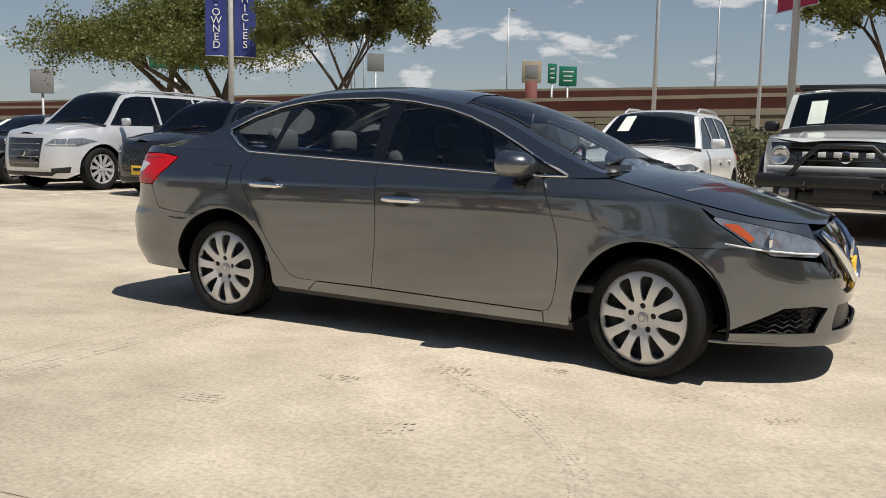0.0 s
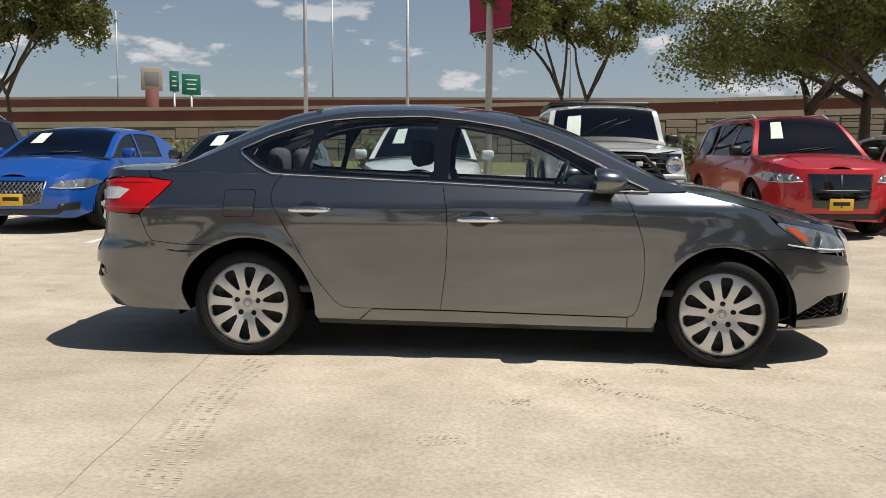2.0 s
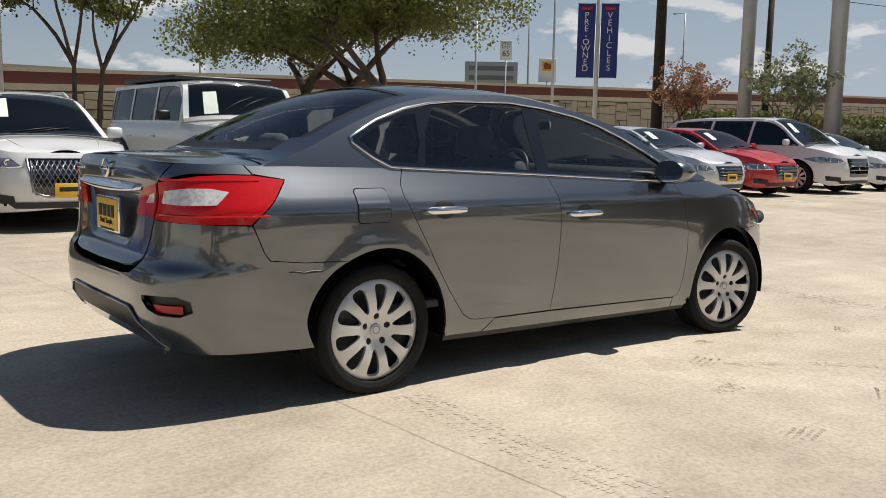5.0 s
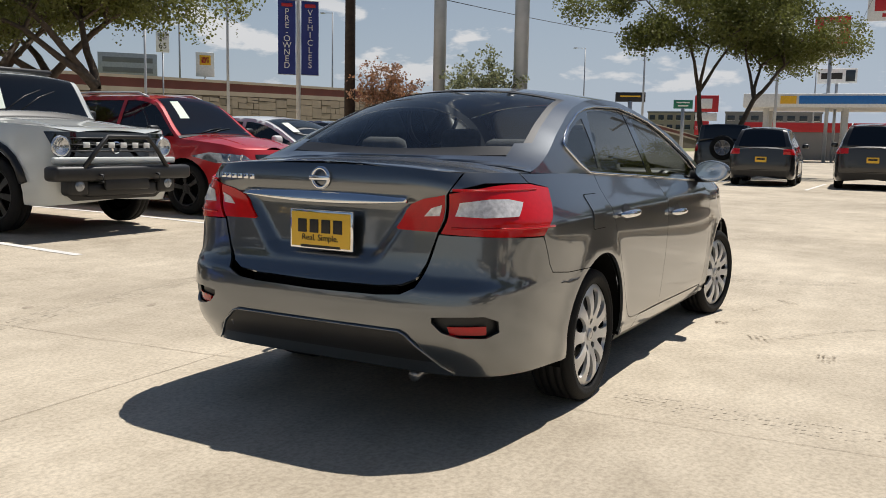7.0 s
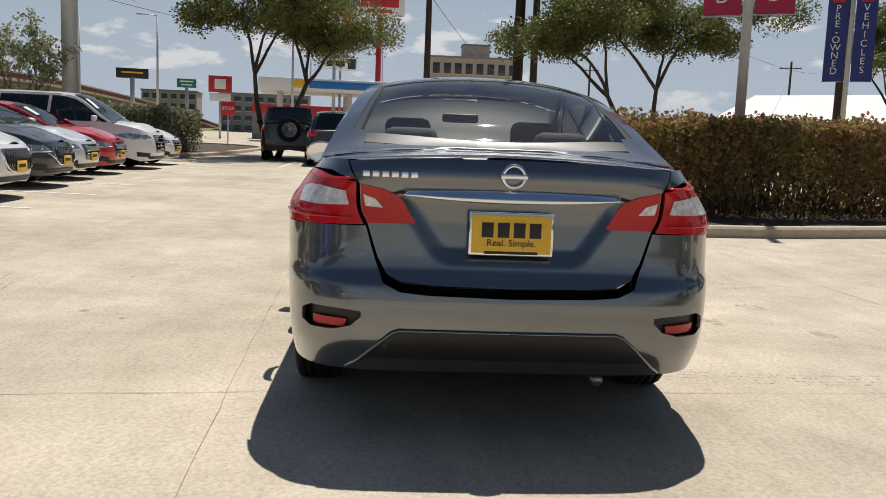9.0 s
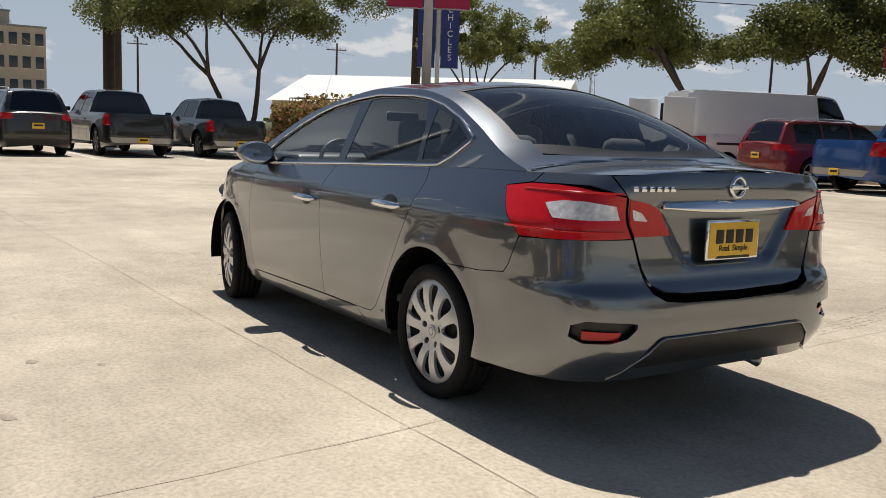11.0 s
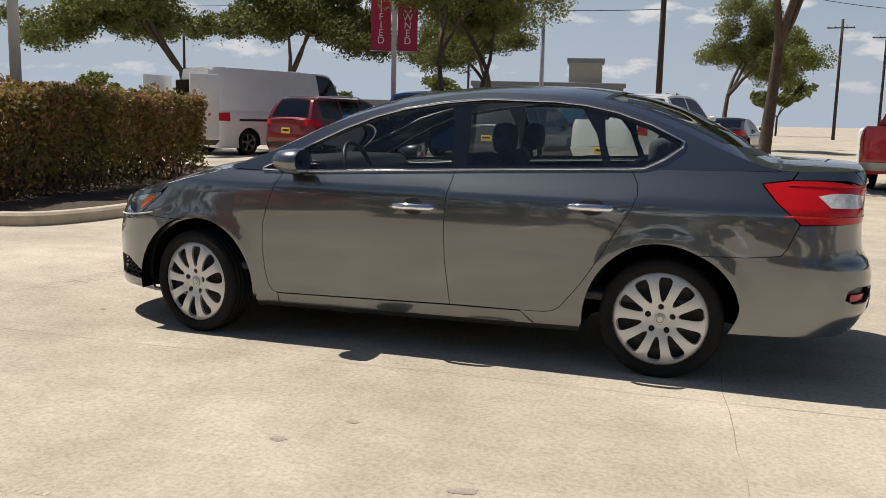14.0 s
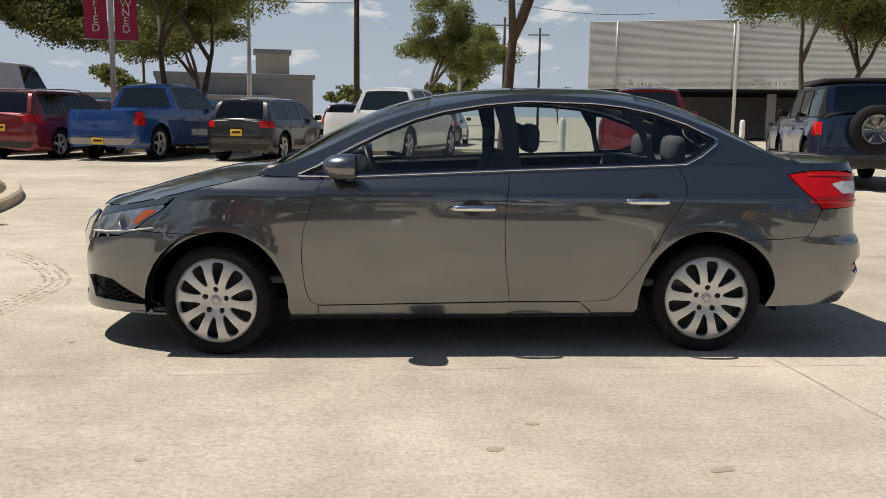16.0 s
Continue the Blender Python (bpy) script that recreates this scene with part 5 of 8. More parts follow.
    front = cowl - (0.30 if not boxy else 0.16)
    cuts = {"pickup": 2, "sedan": 2, "boxy": 3, "van": 1, "suv": 3, "mpv": 3}[kind]
    if kind == "van":
        end = cowl - 1.25
    wins, span = [], (front - end) / cuts
    for i in range(cuts):
        a, b = front - span * i, front - span * (i + 1) + 0.07
        wins.append([(x, max(zt(x), zw(x) + 0.03)) for x in steps(a, b, 6)] + [(x, zw(x)) for x in steps(b, a + (0.22 if i == 0 and not boxy else 0), 6)])
    last = base if kind != "van" else xr + 0.05
    out = [(x, sh.belt(sh.u(x))) for x in steps(last + 0.02, cowl + 0.02, 16)] + [(x, max(sh.rail(x), sh.belt(sh.u(x)) + 0.006)) for x in steps(cowl, last + 0.03, 24)]
    ws = sheet(out, sh.G, st, 0, 0, holes=wins)
    part("window_surround", mirror_y(ws), P if not dark_trim else M["black"], car)
    part("window_surround", ws, P if not dark_trim else M["black"], car)
    for wv in wins:
        g = sheet(wv, lambda x, z: sh.G(x, z, -0.008), 0.25)
        part("side_window", mirror_y(g), M["pglass"], car)
        part("side_window", g, M["pglass"], car)

    def cap(name, xa, xb, v, mm, off=0.0, n=10, k=16):
        bm = bmesh.new()
        rows = [[bm.verts.new(sh.T(x, vv, off)) for vv in steps(-v, v, k)] for x in steps(xa, xb, n)]
        for a, b in zip(rows, rows[1:]):
            for i in range(k):
                bm.faces.new((a[i], a[i + 1], b[i + 1], b[i]))
        bmesh.ops.remove_doubles(bm, verts=bm.verts[:], dist=1e-4)
        bm.normal_update()
        if sum(f.normal.z for f in bm.faces) < 0:
            bmesh.ops.reverse_faces(bm, faces=bm.faces[:])
        return part(name, bm, mm, car)
    cap("bonnet", cowl + 0.08, xf - 0.0008, 1.0, P, 0, 16)
    cap("cowl", cowl + 0.09, cowl - 0.02, 1.0, M["black"], -0.004, 3)
    cap("front_pillar_frame", cowl - 0.01, rf, 1.0, P if not boxy else P, -0.006)
    cap("windscreen", cowl - 0.02, rf + 0.03, 0.90, M["pglass"], 0.004)
    cap("roof", rf, rb + 0.02, 1.0, P if not dark_trim else M["black"], 0, 12)
    cap("rear_pillar_frame", rb + 0.02, base, 1.0, P, -0.006)
    cap("rear_windscreen", rb + 0.0, base + 0.03, 0.84, M["pglass"], 0.004) if kind != "van" else None
    cap("boot_top", base, xr + 0.0008, 1.0, P, 0, 10)
    # near-black block painted as the shade inside the car, with headrests
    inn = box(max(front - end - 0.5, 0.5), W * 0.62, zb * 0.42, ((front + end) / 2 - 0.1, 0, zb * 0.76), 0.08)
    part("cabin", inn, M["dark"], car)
    for s in (1, -1):
        part("headrest", box(0.1, 0.26, 0.2, ((front + end) / 2 + 0.25, s * W * 0.2, zb + (H - zb) * 0.42), 0.04), M["seat"], car)
    qf = lambda y, z: sh.q(y, z, False)
    qb = lambda y, z: sh.q(y, z, True)
    zl = zh * 0.86
    for s in (1, -1):
        if boxy and kind != "van":
            lamp = [(s * qf(w * 0.78, zl), zl)]
            c = sh.fore(s * qf(w * 0.74, zl), zl, 0.02)
            bl = lathe([(0.0, 0.115), (0.02, 0.11), (0.022, 0.085), (0.01, 0.08), (0.015, 0.001)], 24, "x")
            bmesh.ops.translate(bl, vec=c, verts=bl.verts[:])
            part("headlight", bl, M["lens"], car)
        else:
            hl = [(w * 0.50, zl - 0.045), (w * 0.62, zl + 0.05), (w * 0.90, zl + 0.085), (w * 0.955, zl + 0.03), (w * 0.88, zl - 0.06)]
            hlp = part("headlight", sheet([(s * qf(y, z), z) for y, z in hl], lambda q, z: sh.fore(q, z, 0.006) + Vector((0, 0.006 * s, 0)), 0.08, 0, 0.01), M["headlens"], car)
            for yk, rk in ((0.66, 0.036), (0.78, 0.040)):
                eye = lathe([(0.0, rk * 1.25), (0.008, rk), (0.003, rk * 0.8), (0.006, 0.001)], 16, "x")
                bmesh.ops.translate(eye, vec=sh.fore(s * qf(w * yk, zl), zl + 0.018, 0.004), verts=eye.verts[:])
                part("projector", eye, M["chrome"], hlp)
            part("light_strip", tube([sh.fore(s * qf(w * y_, z_), z_, 0.010) + Vector((0, 0.008 * s, 0)) for y_, z_ in ((0.52, zl - 0.035), (0.64, zl - 0.045), (0.78, zl - 0.048), (0.87, zl - 0.045))], 0.006, 5), M["white"], hlp)
            fg = [(w * 0.60, zlow + 0.10), (w * 0.62, zlow + 0.19), (w * 0.84, zlow + 0.22), (w * 0.82, zlow + 0.11)]
            part("fog_lamp_recess", sheet([(s * qf(y, z), z) for y, z in fg], lambda q, z: sh.fore(q, z, 0.004), 0.08), M["black"], car)
        if kind == "pickup":
            tz0, tz1, ty0 = zb - 0.36, zb - 0.03, 0.86
        elif kind in ("suv", "mpv"):
            tz0, tz1, ty0 = zb - 0.16, zb + 0.02, 0.62
        elif boxy:
            tz0, tz1, ty0 = zb - 0.30, zb - 0.05, 0.84
        else:
            tz0, tz1, ty0 = zb - 0.14, zb + 0.02, 0.55
        tl = [(w * ty0, tz0 + 0.02), (w * ty0, tz1 - 0.02), (w * 0.95, tz1), (w * 0.985, tz1 - 0.03), (w * 0.985, tz0)]
        part("tail_light", sheet([(s * qb(min(y, sh.W(z) * 0.985), z), z) for y, z in tl], lambda q, z: sh.back(q, z, 0.006) + Vector((0, 0.006 * s, 0)), 0.08, 0, 0.008), M["red"], car)
        bmm = box(0.11, 0.19, 0.14, (cowl - 0.32, s * (w + 0.07), zb + 0.10), 0.04)
        part("door_mirror", bmm, P if not dark_trim and kind != "boxy" and not black_mirrors else M["black"], car)
        for i in range(cuts if cuts < 3 else 2):
            hx = front - 0.82 - i * span * (1 if cuts == 2 else 1.0)
            p = sh.S(sh.u(hx), zb * 0.84)
            part("door_handle", box(0.17, 0.03, 0.028, (hx, s * (p.y + 0.012), zb * 0.84), 0.008), P, car)
            part("door_gap", tube([(x_, s * (sh.S(sh.u(x_), z_).y + 0.0005), z_) for x_, z_ in ((hx - 0.18, zb - 0.01), (hx - 0.2, zb * 0.6), (hx - 0.2, zlow + 0.13))], 0.004, 4), M["dark"], car)
        if rails:
            part("roof_rail", tube([(x_, s * sh.T(x_, 0.92).y, sh.T(x_, 0.92).z + dz) for x_, dz in ((rf - 0.15, 0.0), (rf - 0.35, 0.05), ((rf + rb) / 2, 0.055), (rb + 0.3, 0.05), (rb + 0.12, 0.0))], 0.018, 6), M["steel"] if not dark_trim else M["black"], car)
        for ax in (wb / 2, -wb / 2):
            wheel("wheel", car, ax, s * (w * 0.985 - 0.12), wr, 0.22, spokes, M[rim])
            lin = lathe([(s * (w * 0.93), ra + 0.005), (s * (w * 0.60), ra + 0.005), (s * w * 0.60, 0.01)], 24)
            bmesh.ops.translate(lin, vec=(ax, 0, wr), verts=lin.verts[:])
            bmesh.ops.delete(lin, geom=[v for v in lin.verts if v.co.z < zlow - 0.03], context="VERTS")
            part("wheel_arch_liner", lin, M["dark"], car)
    gz0, gz1 = (zh * 0.70, zh * 1.0) if boxy and kind != "van" else (zlow + 0.20, zh * 0.93)
    gy = w * (0.86 if boxy and kind != "van" else 0.46)
    gp = [(qf(-gy, gz1), gz1), (qf(gy, gz1), gz1), (qf(gy * 0.85, gz0), gz0), (qf(-gy * 0.85, gz0), gz0)]
    part("grille", sheet(gp, lambda q, z: sh.fore(q, z, 0.007), 0.1, 0, 0.004), M["gloss"], car)
    edge = [(gy, gz1), (gy * 0.85, gz0)]
    gpt = lambda y, z, o=0.012: sh.fore(qf(y, z), z, o)
    if front_style == "bars":
        for i in range(4):
            z = gz0 + (gz1 - gz0) * (i + 0.7) / 4.6
            part("grille_bar", tube([gpt(y * gy * 0.86, z) for y in (-1, -0.5, 0, 0.5, 1)], 0.009, 5), M["black"] if boxy else M["drim"], car)
    elif front_style == "cross":
        zm = (gz0 + gz1) / 2
        part("grille_bar", tube([gpt(y * gy * 0.9, zm) for y in (-1, -0.5, 0, 0.5, 1)], 0.020, 6), M["black"], car)
        part("grille_bar", tube([gpt(0, gz0 + 0.01), gpt(0, gz1 - 0.01)], 0.020, 6), M["black"], car)
    else:
        # woven lattice of thin bars
        bm = bmesh.new()
        for sg in (-1, 1):
            for k in range(-7, 8):
                y0 = k * gy / 7
                pts = [gpt(max(min(y0 + sg * (u - 0.5) * gy * 0.5, gy * 0.93), -gy * 0.93), gz0 + (gz1 - gz0) * (0.06 + 0.88 * u)) for u in (0, 0.5, 1)]
                tube(pts, 0.004, 4, bm)
        part("grille_mesh", bm, M["drim"] if front_style == "mesh" else M["black"], car)
    if front_style in ("wing", "spindle", "mesh"):
        rim_pts = [gpt(-gy * 1.02, gz1), gpt(-gy * 0.90, gz0 + 0.04), gpt(-gy * 0.62, gz0 - 0.012), gpt(0, gz0 - 0.018), gpt(gy * 0.62, gz0 - 0.012), gpt(gy * 0.90, gz0 + 0.04), gpt(gy * 1.02, gz1)]
        part("grille_surround", tube(rim_pts, 0.014, 6), M["chrome"] if front_style != "mesh" else M["drim"], car)
        if front_style == "wing":
            for s in (1, -1):
                part("chrome_wing", tube([gpt(s * gy * 0.9, gz0 + 0.05), gpt(s * gy * 1.15, gz0 + 0.12), gpt(s * w * 0.62, zl - 0.05)], [0.014, 0.012, 0.006], 6), M["chrome"], car)
    for s in (1, -1):
        part("bonnet_crease", tube([sh.T(x_, s * 0.62, 0.001) for x_ in steps(cowl + 0.12, xf - 0.16, 8)], [0.002] + [0.006] * 7 + [0.002], 5), P, car)
        part("wiper", tube([sh.T(cowl - 0.02, s * 0.12 - 0.3, 0.012), sh.T(cowl - 0.10, s * 0.12 + 0.05, 0.014), sh.T(cowl - 0.14, s * 0.12 + 0.34, 0.014)], 0.008, 5), M["black"], car)
        if kind in ("suv", "boxy", "pickup"):
            part("sill_cladding", tube([(x_, s * (sh.S(sh.u(x_), zlow + 0.05).y - 0.01), zlow + 0.04) for x_ in steps(wb / 2 - ra, -wb / 2 + ra, 6)], 0.045, 6), M["black"], car)
    lo = [(qf(-w * 0.7, zlow + 0.1), zlow + 0.12), (qf(w * 0.7, zlow + 0.1), zlow + 0.12), (qf(w * 0.6, zlow + 0.05), zlow + 0.05), (qf(-w * 0.6, zlow + 0.05), zlow + 0.05)]
    part("lower_intake", sheet(lo, lambda q, z: sh.fore(q, z, 0.008), 0.1), M["black"], car)
    rbp = [(qb(-w * 0.9, zlow + 0.2), zlow + 0.24), (qb(w * 0.9, zlow + 0.2), zlow + 0.24), (qb(w * 0.8, zlow + 0.1), zlow + 0.09), (qb(-w * 0.8, zlow + 0.1), zlow + 0.09)]
    part("rear_bumper", sheet(rbp, lambda q, z: sh.back(q, z, 0.03 if kind == "pickup" else 0.008), 0.1, 0, 0.02), M["white"] if kind == "pickup" and colour == "white" else M["drim"] if kind == "pickup" else M["black"], car)
    if kind != "sedan":
        gap = [(qb(-w * 0.78, zb - 0.02), zb - 0.03), (qb(w * 0.78, zb - 0.02), zb - 0.03)]
        part("tailgate_gap", tube([sh.back(qb(y * w, zlow + 0.28), zlow + 0.27, 0.001) for y in (-0.8, -0.4, 0, 0.4, 0.8)], 0.005, 4), M["dark"], car)
    if plate:
        z = zlow + 0.25
        for x_, sg in ((xf + 0.012, 1), (xr - 0.016, -1)):
            zz = z if sg > 0 else (zlow + 0.17 if kind == "pickup" else zb * 0.72)
            pl = part("number_plate", box(0.012, 0.31, 0.155, (x_ + (0.02 if sg < 0 and kind == "pickup" else 0) * sg, 0, zz), 0.003), M["plate"], car, "yellow dealer plate with dark bars")
            part("plate_bar", box(0.006, 0.22, 0.05, (x_ + 0.006 * sg + (0.02 if sg < 0 and kind == "pickup" else 0) * sg, 0, zz + 0.012), 0.001), M["ink"], pl)
    else:
        part("emblem", lathe([(xf + 0.01, 0.07), (xf + 0.02, 0.055)], 20, "x"), M["chrome"], car).location.z = (gz0 + gz1) / 2
    if sticker:
        x0 = cowl + (rf - cowl) * 0.60
        bm = bmesh.new()
        rows = [[bm.verts.new(sh.T(x, v, 0.010)) for v in (-0.66, -0.42)] for x in (x0 + 0.14, x0, x0 - 0.14)]
        for a, b in zip(rows, rows[1:]):
            bm.faces.new((a[0], a[1], b[1], b[0]))
        part("price_sheet", bm, M["paper"], car, "white price sheet behind the windscreen")
    if spare:
        sp = new("spare_wheel")
        sp.parent = car
        sp.matrix_basis = pose(xr - 0.14, 0.0, zb * 0.86, 0, 0, 90)
        r = wr * 0.98
        part("tyre", lathe([(-0.12, r * 0.6), (-0.13, r * 0.9), (-0.08, r), (0.08, r), (0.13, r * 0.9), (0.12, r * 0.62)], 36), M["tyre"], sp)
        rm = lathe([(0.10, r * 0.62), (0.11, r * 0.58), (0.04, r * 0.5), (0.03, 0.01)], 30)
        for k in range(6):
            a = k * math.tau / 6
            tube([(math.cos(a) * 0.06, 0.075, math.sin(a) * 0.06), (math.cos(a) * r * 0.58, 0.10, math.sin(a) * r * 0.58)], 0.025, 6, rm)
        part("rim", rm, M["drim"], sp)
    return car


def nose_south(x, nose_y, L, fo, wb, yaw=0.0):
    y = nose_y + fo + wb / 2
    return pose(x, y, height(x, y), 0, 0, -90 + yaw)


def row_north():
    parked("suv", "silver", nose_south(-11.9, 5.7, 5.3, 0.95, 3.07), "large silver off-roader with chrome grille, parked in a row", L=5.3, W=2.03, H=1.92, wb=3.07, wr=0.40, fo=0.95, rim="rim", sticker=False, plate=False, rails=True, spokes=10)
    parked("suv", "black", nose_south(-9.1, 5.8, 4.7, 0.93, 2.7), "black crossover with roof rails", L=4.69, W=1.84, H=1.72, wb=2.70, wr=0.36, fo=0.93, sticker=False, rails=True, front_style="lattice", black_mirrors=True, spokes=10)
    parked("sedan", "blue", nose_south(-6.2, 5.72, 4.8, 0.9, 2.8), "bright blue saloon with a black mesh grille", L=4.85, W=1.86, H=1.47, wb=2.80, wr=0.33, fo=0.95, front_style="mesh", rim="rim")
    parked("sedan", "slate", nose_south(-3.4, 5.35, 4.85, 0.95, 2.83), "dark grey saloon with a chrome-edged grille", L=4.86, W=1.84, H=1.45, wb=2.83, wr=0.33, fo=0.97, front_style="wing")
    parked("suv", "white", nose_south(-0.85, 6.1, 4.05, 0.83, 2.52), "silver-white small crossover with roof rails", L=4.04, W=1.77, H=1.57, wb=2.52, wr=0.33, fo=0.83, rails=True, front_style="mesh")
    b = parked("boxy", "cream", nose_south(1.82, 5.95, 4.8, 0.86, 2.95), "white boxy off-roader with black soft top and bull bar", L=4.81, W=1.93, H=1.84, wb=2.95, wr=0.41, fo=0.86, rim="black", dark_trim=False, plate=False, spokes=8)
    xf = 2.95 / 2 + 0.86
    steps_deg = [15 + 15 * k for k in range(11)]
    part("soft_top", box(2.1, 1.52, 0.07, (-0.75, 0, 1.86), 0.03), M["black"], b)
    part("bumper_beam", box(0.22, 1.90, 0.16, (xf + 0.10, 0, 0.66), 0.04), M["black"], b)
    for s in (1, -1):
        part("fog_lamp_pod", box(0.16, 0.26, 0.20, (xf + 0.07, s * 0.62, 0.52), 0.04), M["black"], b)
        fog = lathe([(0.0, 0.06), (0.01, 0.052), (0.005, 0.001)], 16, "x")
        bmesh.ops.translate(fog, vec=(xf + 0.155, s * 0.62, 0.53), verts=fog.verts[:])
        part("fog_lamp", fog, M["headlens"], b)
        part("wheel_flare", tube([(2.95 / 2 + 0.56 * math.cos(radians(a)), s * 0.955, 0.41 + 0.56 * math.sin(radians(a))) for a in steps_deg], 0.045, 6), M["black"], b)
        part("wheel_flare", tube([(-2.95 / 2 + 0.56 * math.cos(radians(a)), s * 0.955, 0.41 + 0.56 * math.sin(radians(a))) for a in steps_deg], 0.045, 6), M["black"], b)
        part("tow_hook", tube([(xf + 0.18, s * 0.40, 0.56), (xf + 0.26, s * 0.40, 0.57), (xf + 0.26, s * 0.40, 0.64), (xf + 0.18, s * 0.40, 0.65)], 0.016, 6), M["black"], b)
    part("winch_plate", box(0.05, 0.62, 0.14, (xf + 0.17, 0, 0.54), 0.02), M["black"], b)
    part("grille_lower_strip", box(0.06, 1.70, 0.075, (xf + 0.02, 0, 0.795), 0.02), PAINTS["cream"], b)
    part("skid_plate", box(0.16, 1.0, 0.16, (xf + 0.04, 0, 0.48), 0.04), M["black"], b)
    part("bull_bar", tube([(xf + 0.18, -0.60, 0.70), (xf + 0.2, -0.42, 0.92), (xf + 0.2, -0.28, 1.06), (xf + 0.2, 0.28, 1.06), (xf + 0.2, 0.42, 0.92), (xf + 0.18, 0.60, 0.70)], 0.026, 8), M["black"], b)
    for i in range(6):
        part("grille_badge_bar", box(0.012, 0.085, 0.06, (xf + 0.03, -0.42 + i * 0.168, 0.965), 0.004), M["white"], b)
    parked("suv", "red", nose_south(4.72, 6.0, 4.88, 0.93, 2.89), "red seven-seat crossover with black wheels", L=4.89, W=1.83, H=1.70, wb=2.89, wr=0.36, fo=0.95, rim="black", rails=True, front_style="cross", black_mirrors=True)
    parked("sedan", "white", nose_south(6.85, 5.5, 4.85, 0.95, 2.82), "white saloon with a dark spindle grille", L=4.9, W=1.82, H=1.45, wb=2.82, wr=0.33, fo=0.98, front_style="spindle", rim="rim", spokes=10)
    parked("sedan", "slate", nose_south(9.25, 5.75, 4.9, 0.95, 2.82), "dark grey saloon with ten-spoke alloy wheels", L=4.9, W=1.85, H=1.44, wb=2.82, wr=0.34, fo=0.98, spokes=10, rim="rim", front_style="wing")
    parked("sedan", "silver", nose_south(11.35, 6.0, 4.65, 0.9, 2.72), "silver saloon with a broad dark grille", L=4.67, W=1.82, H=1.42, wb=2.72, wr=0.33, fo=0.92)
    parked("sedan", "red", nose_south(13.5, 6.1, 4.6, 0.9, 2.7), "bright red saloon with ten-spoke wheels", L=4.6, W=1.80, H=1.44, wb=2.70, wr=0.33, fo=0.90, rim="rim", spokes=10)
    parked("mpv", "white", nose_south(16.3, 6.0, 5.15, 1.0, 3.09), "white people carrier with dark windows", L=5.17, W=2.0, H=1.76, wb=3.09, wr=0.36, fo=1.0, plate=False, rim="rim", spokes=10)
    parked("sedan", "white", nose_south(18.9, 6.2, 4.6, 0.9, 2.7), "white hatchback at the end of the row", L=4.4, W=1.79, H=1.45, wb=2.64, wr=0.32, fo=0.92)
    parked("sedan", "black", nose_south(-14.6, 5.9, 4.7, 0.95, 2.8), "dark saloon at the far end of the row", L=4.8, W=1.83, H=1.46, wb=2.80, wr=0.33, fo=0.95)


def tail_at(x, y, L, fo, wb, rz):
    """A pose from the middle of the tail and the heading."""
    d = L - fo - wb / 2
    cx, cy = x + d * math.cos(radians(rz)), y + d * math.sin(radians(rz))
    return pose(cx, cy, height(cx, cy), 0, 0, rz)


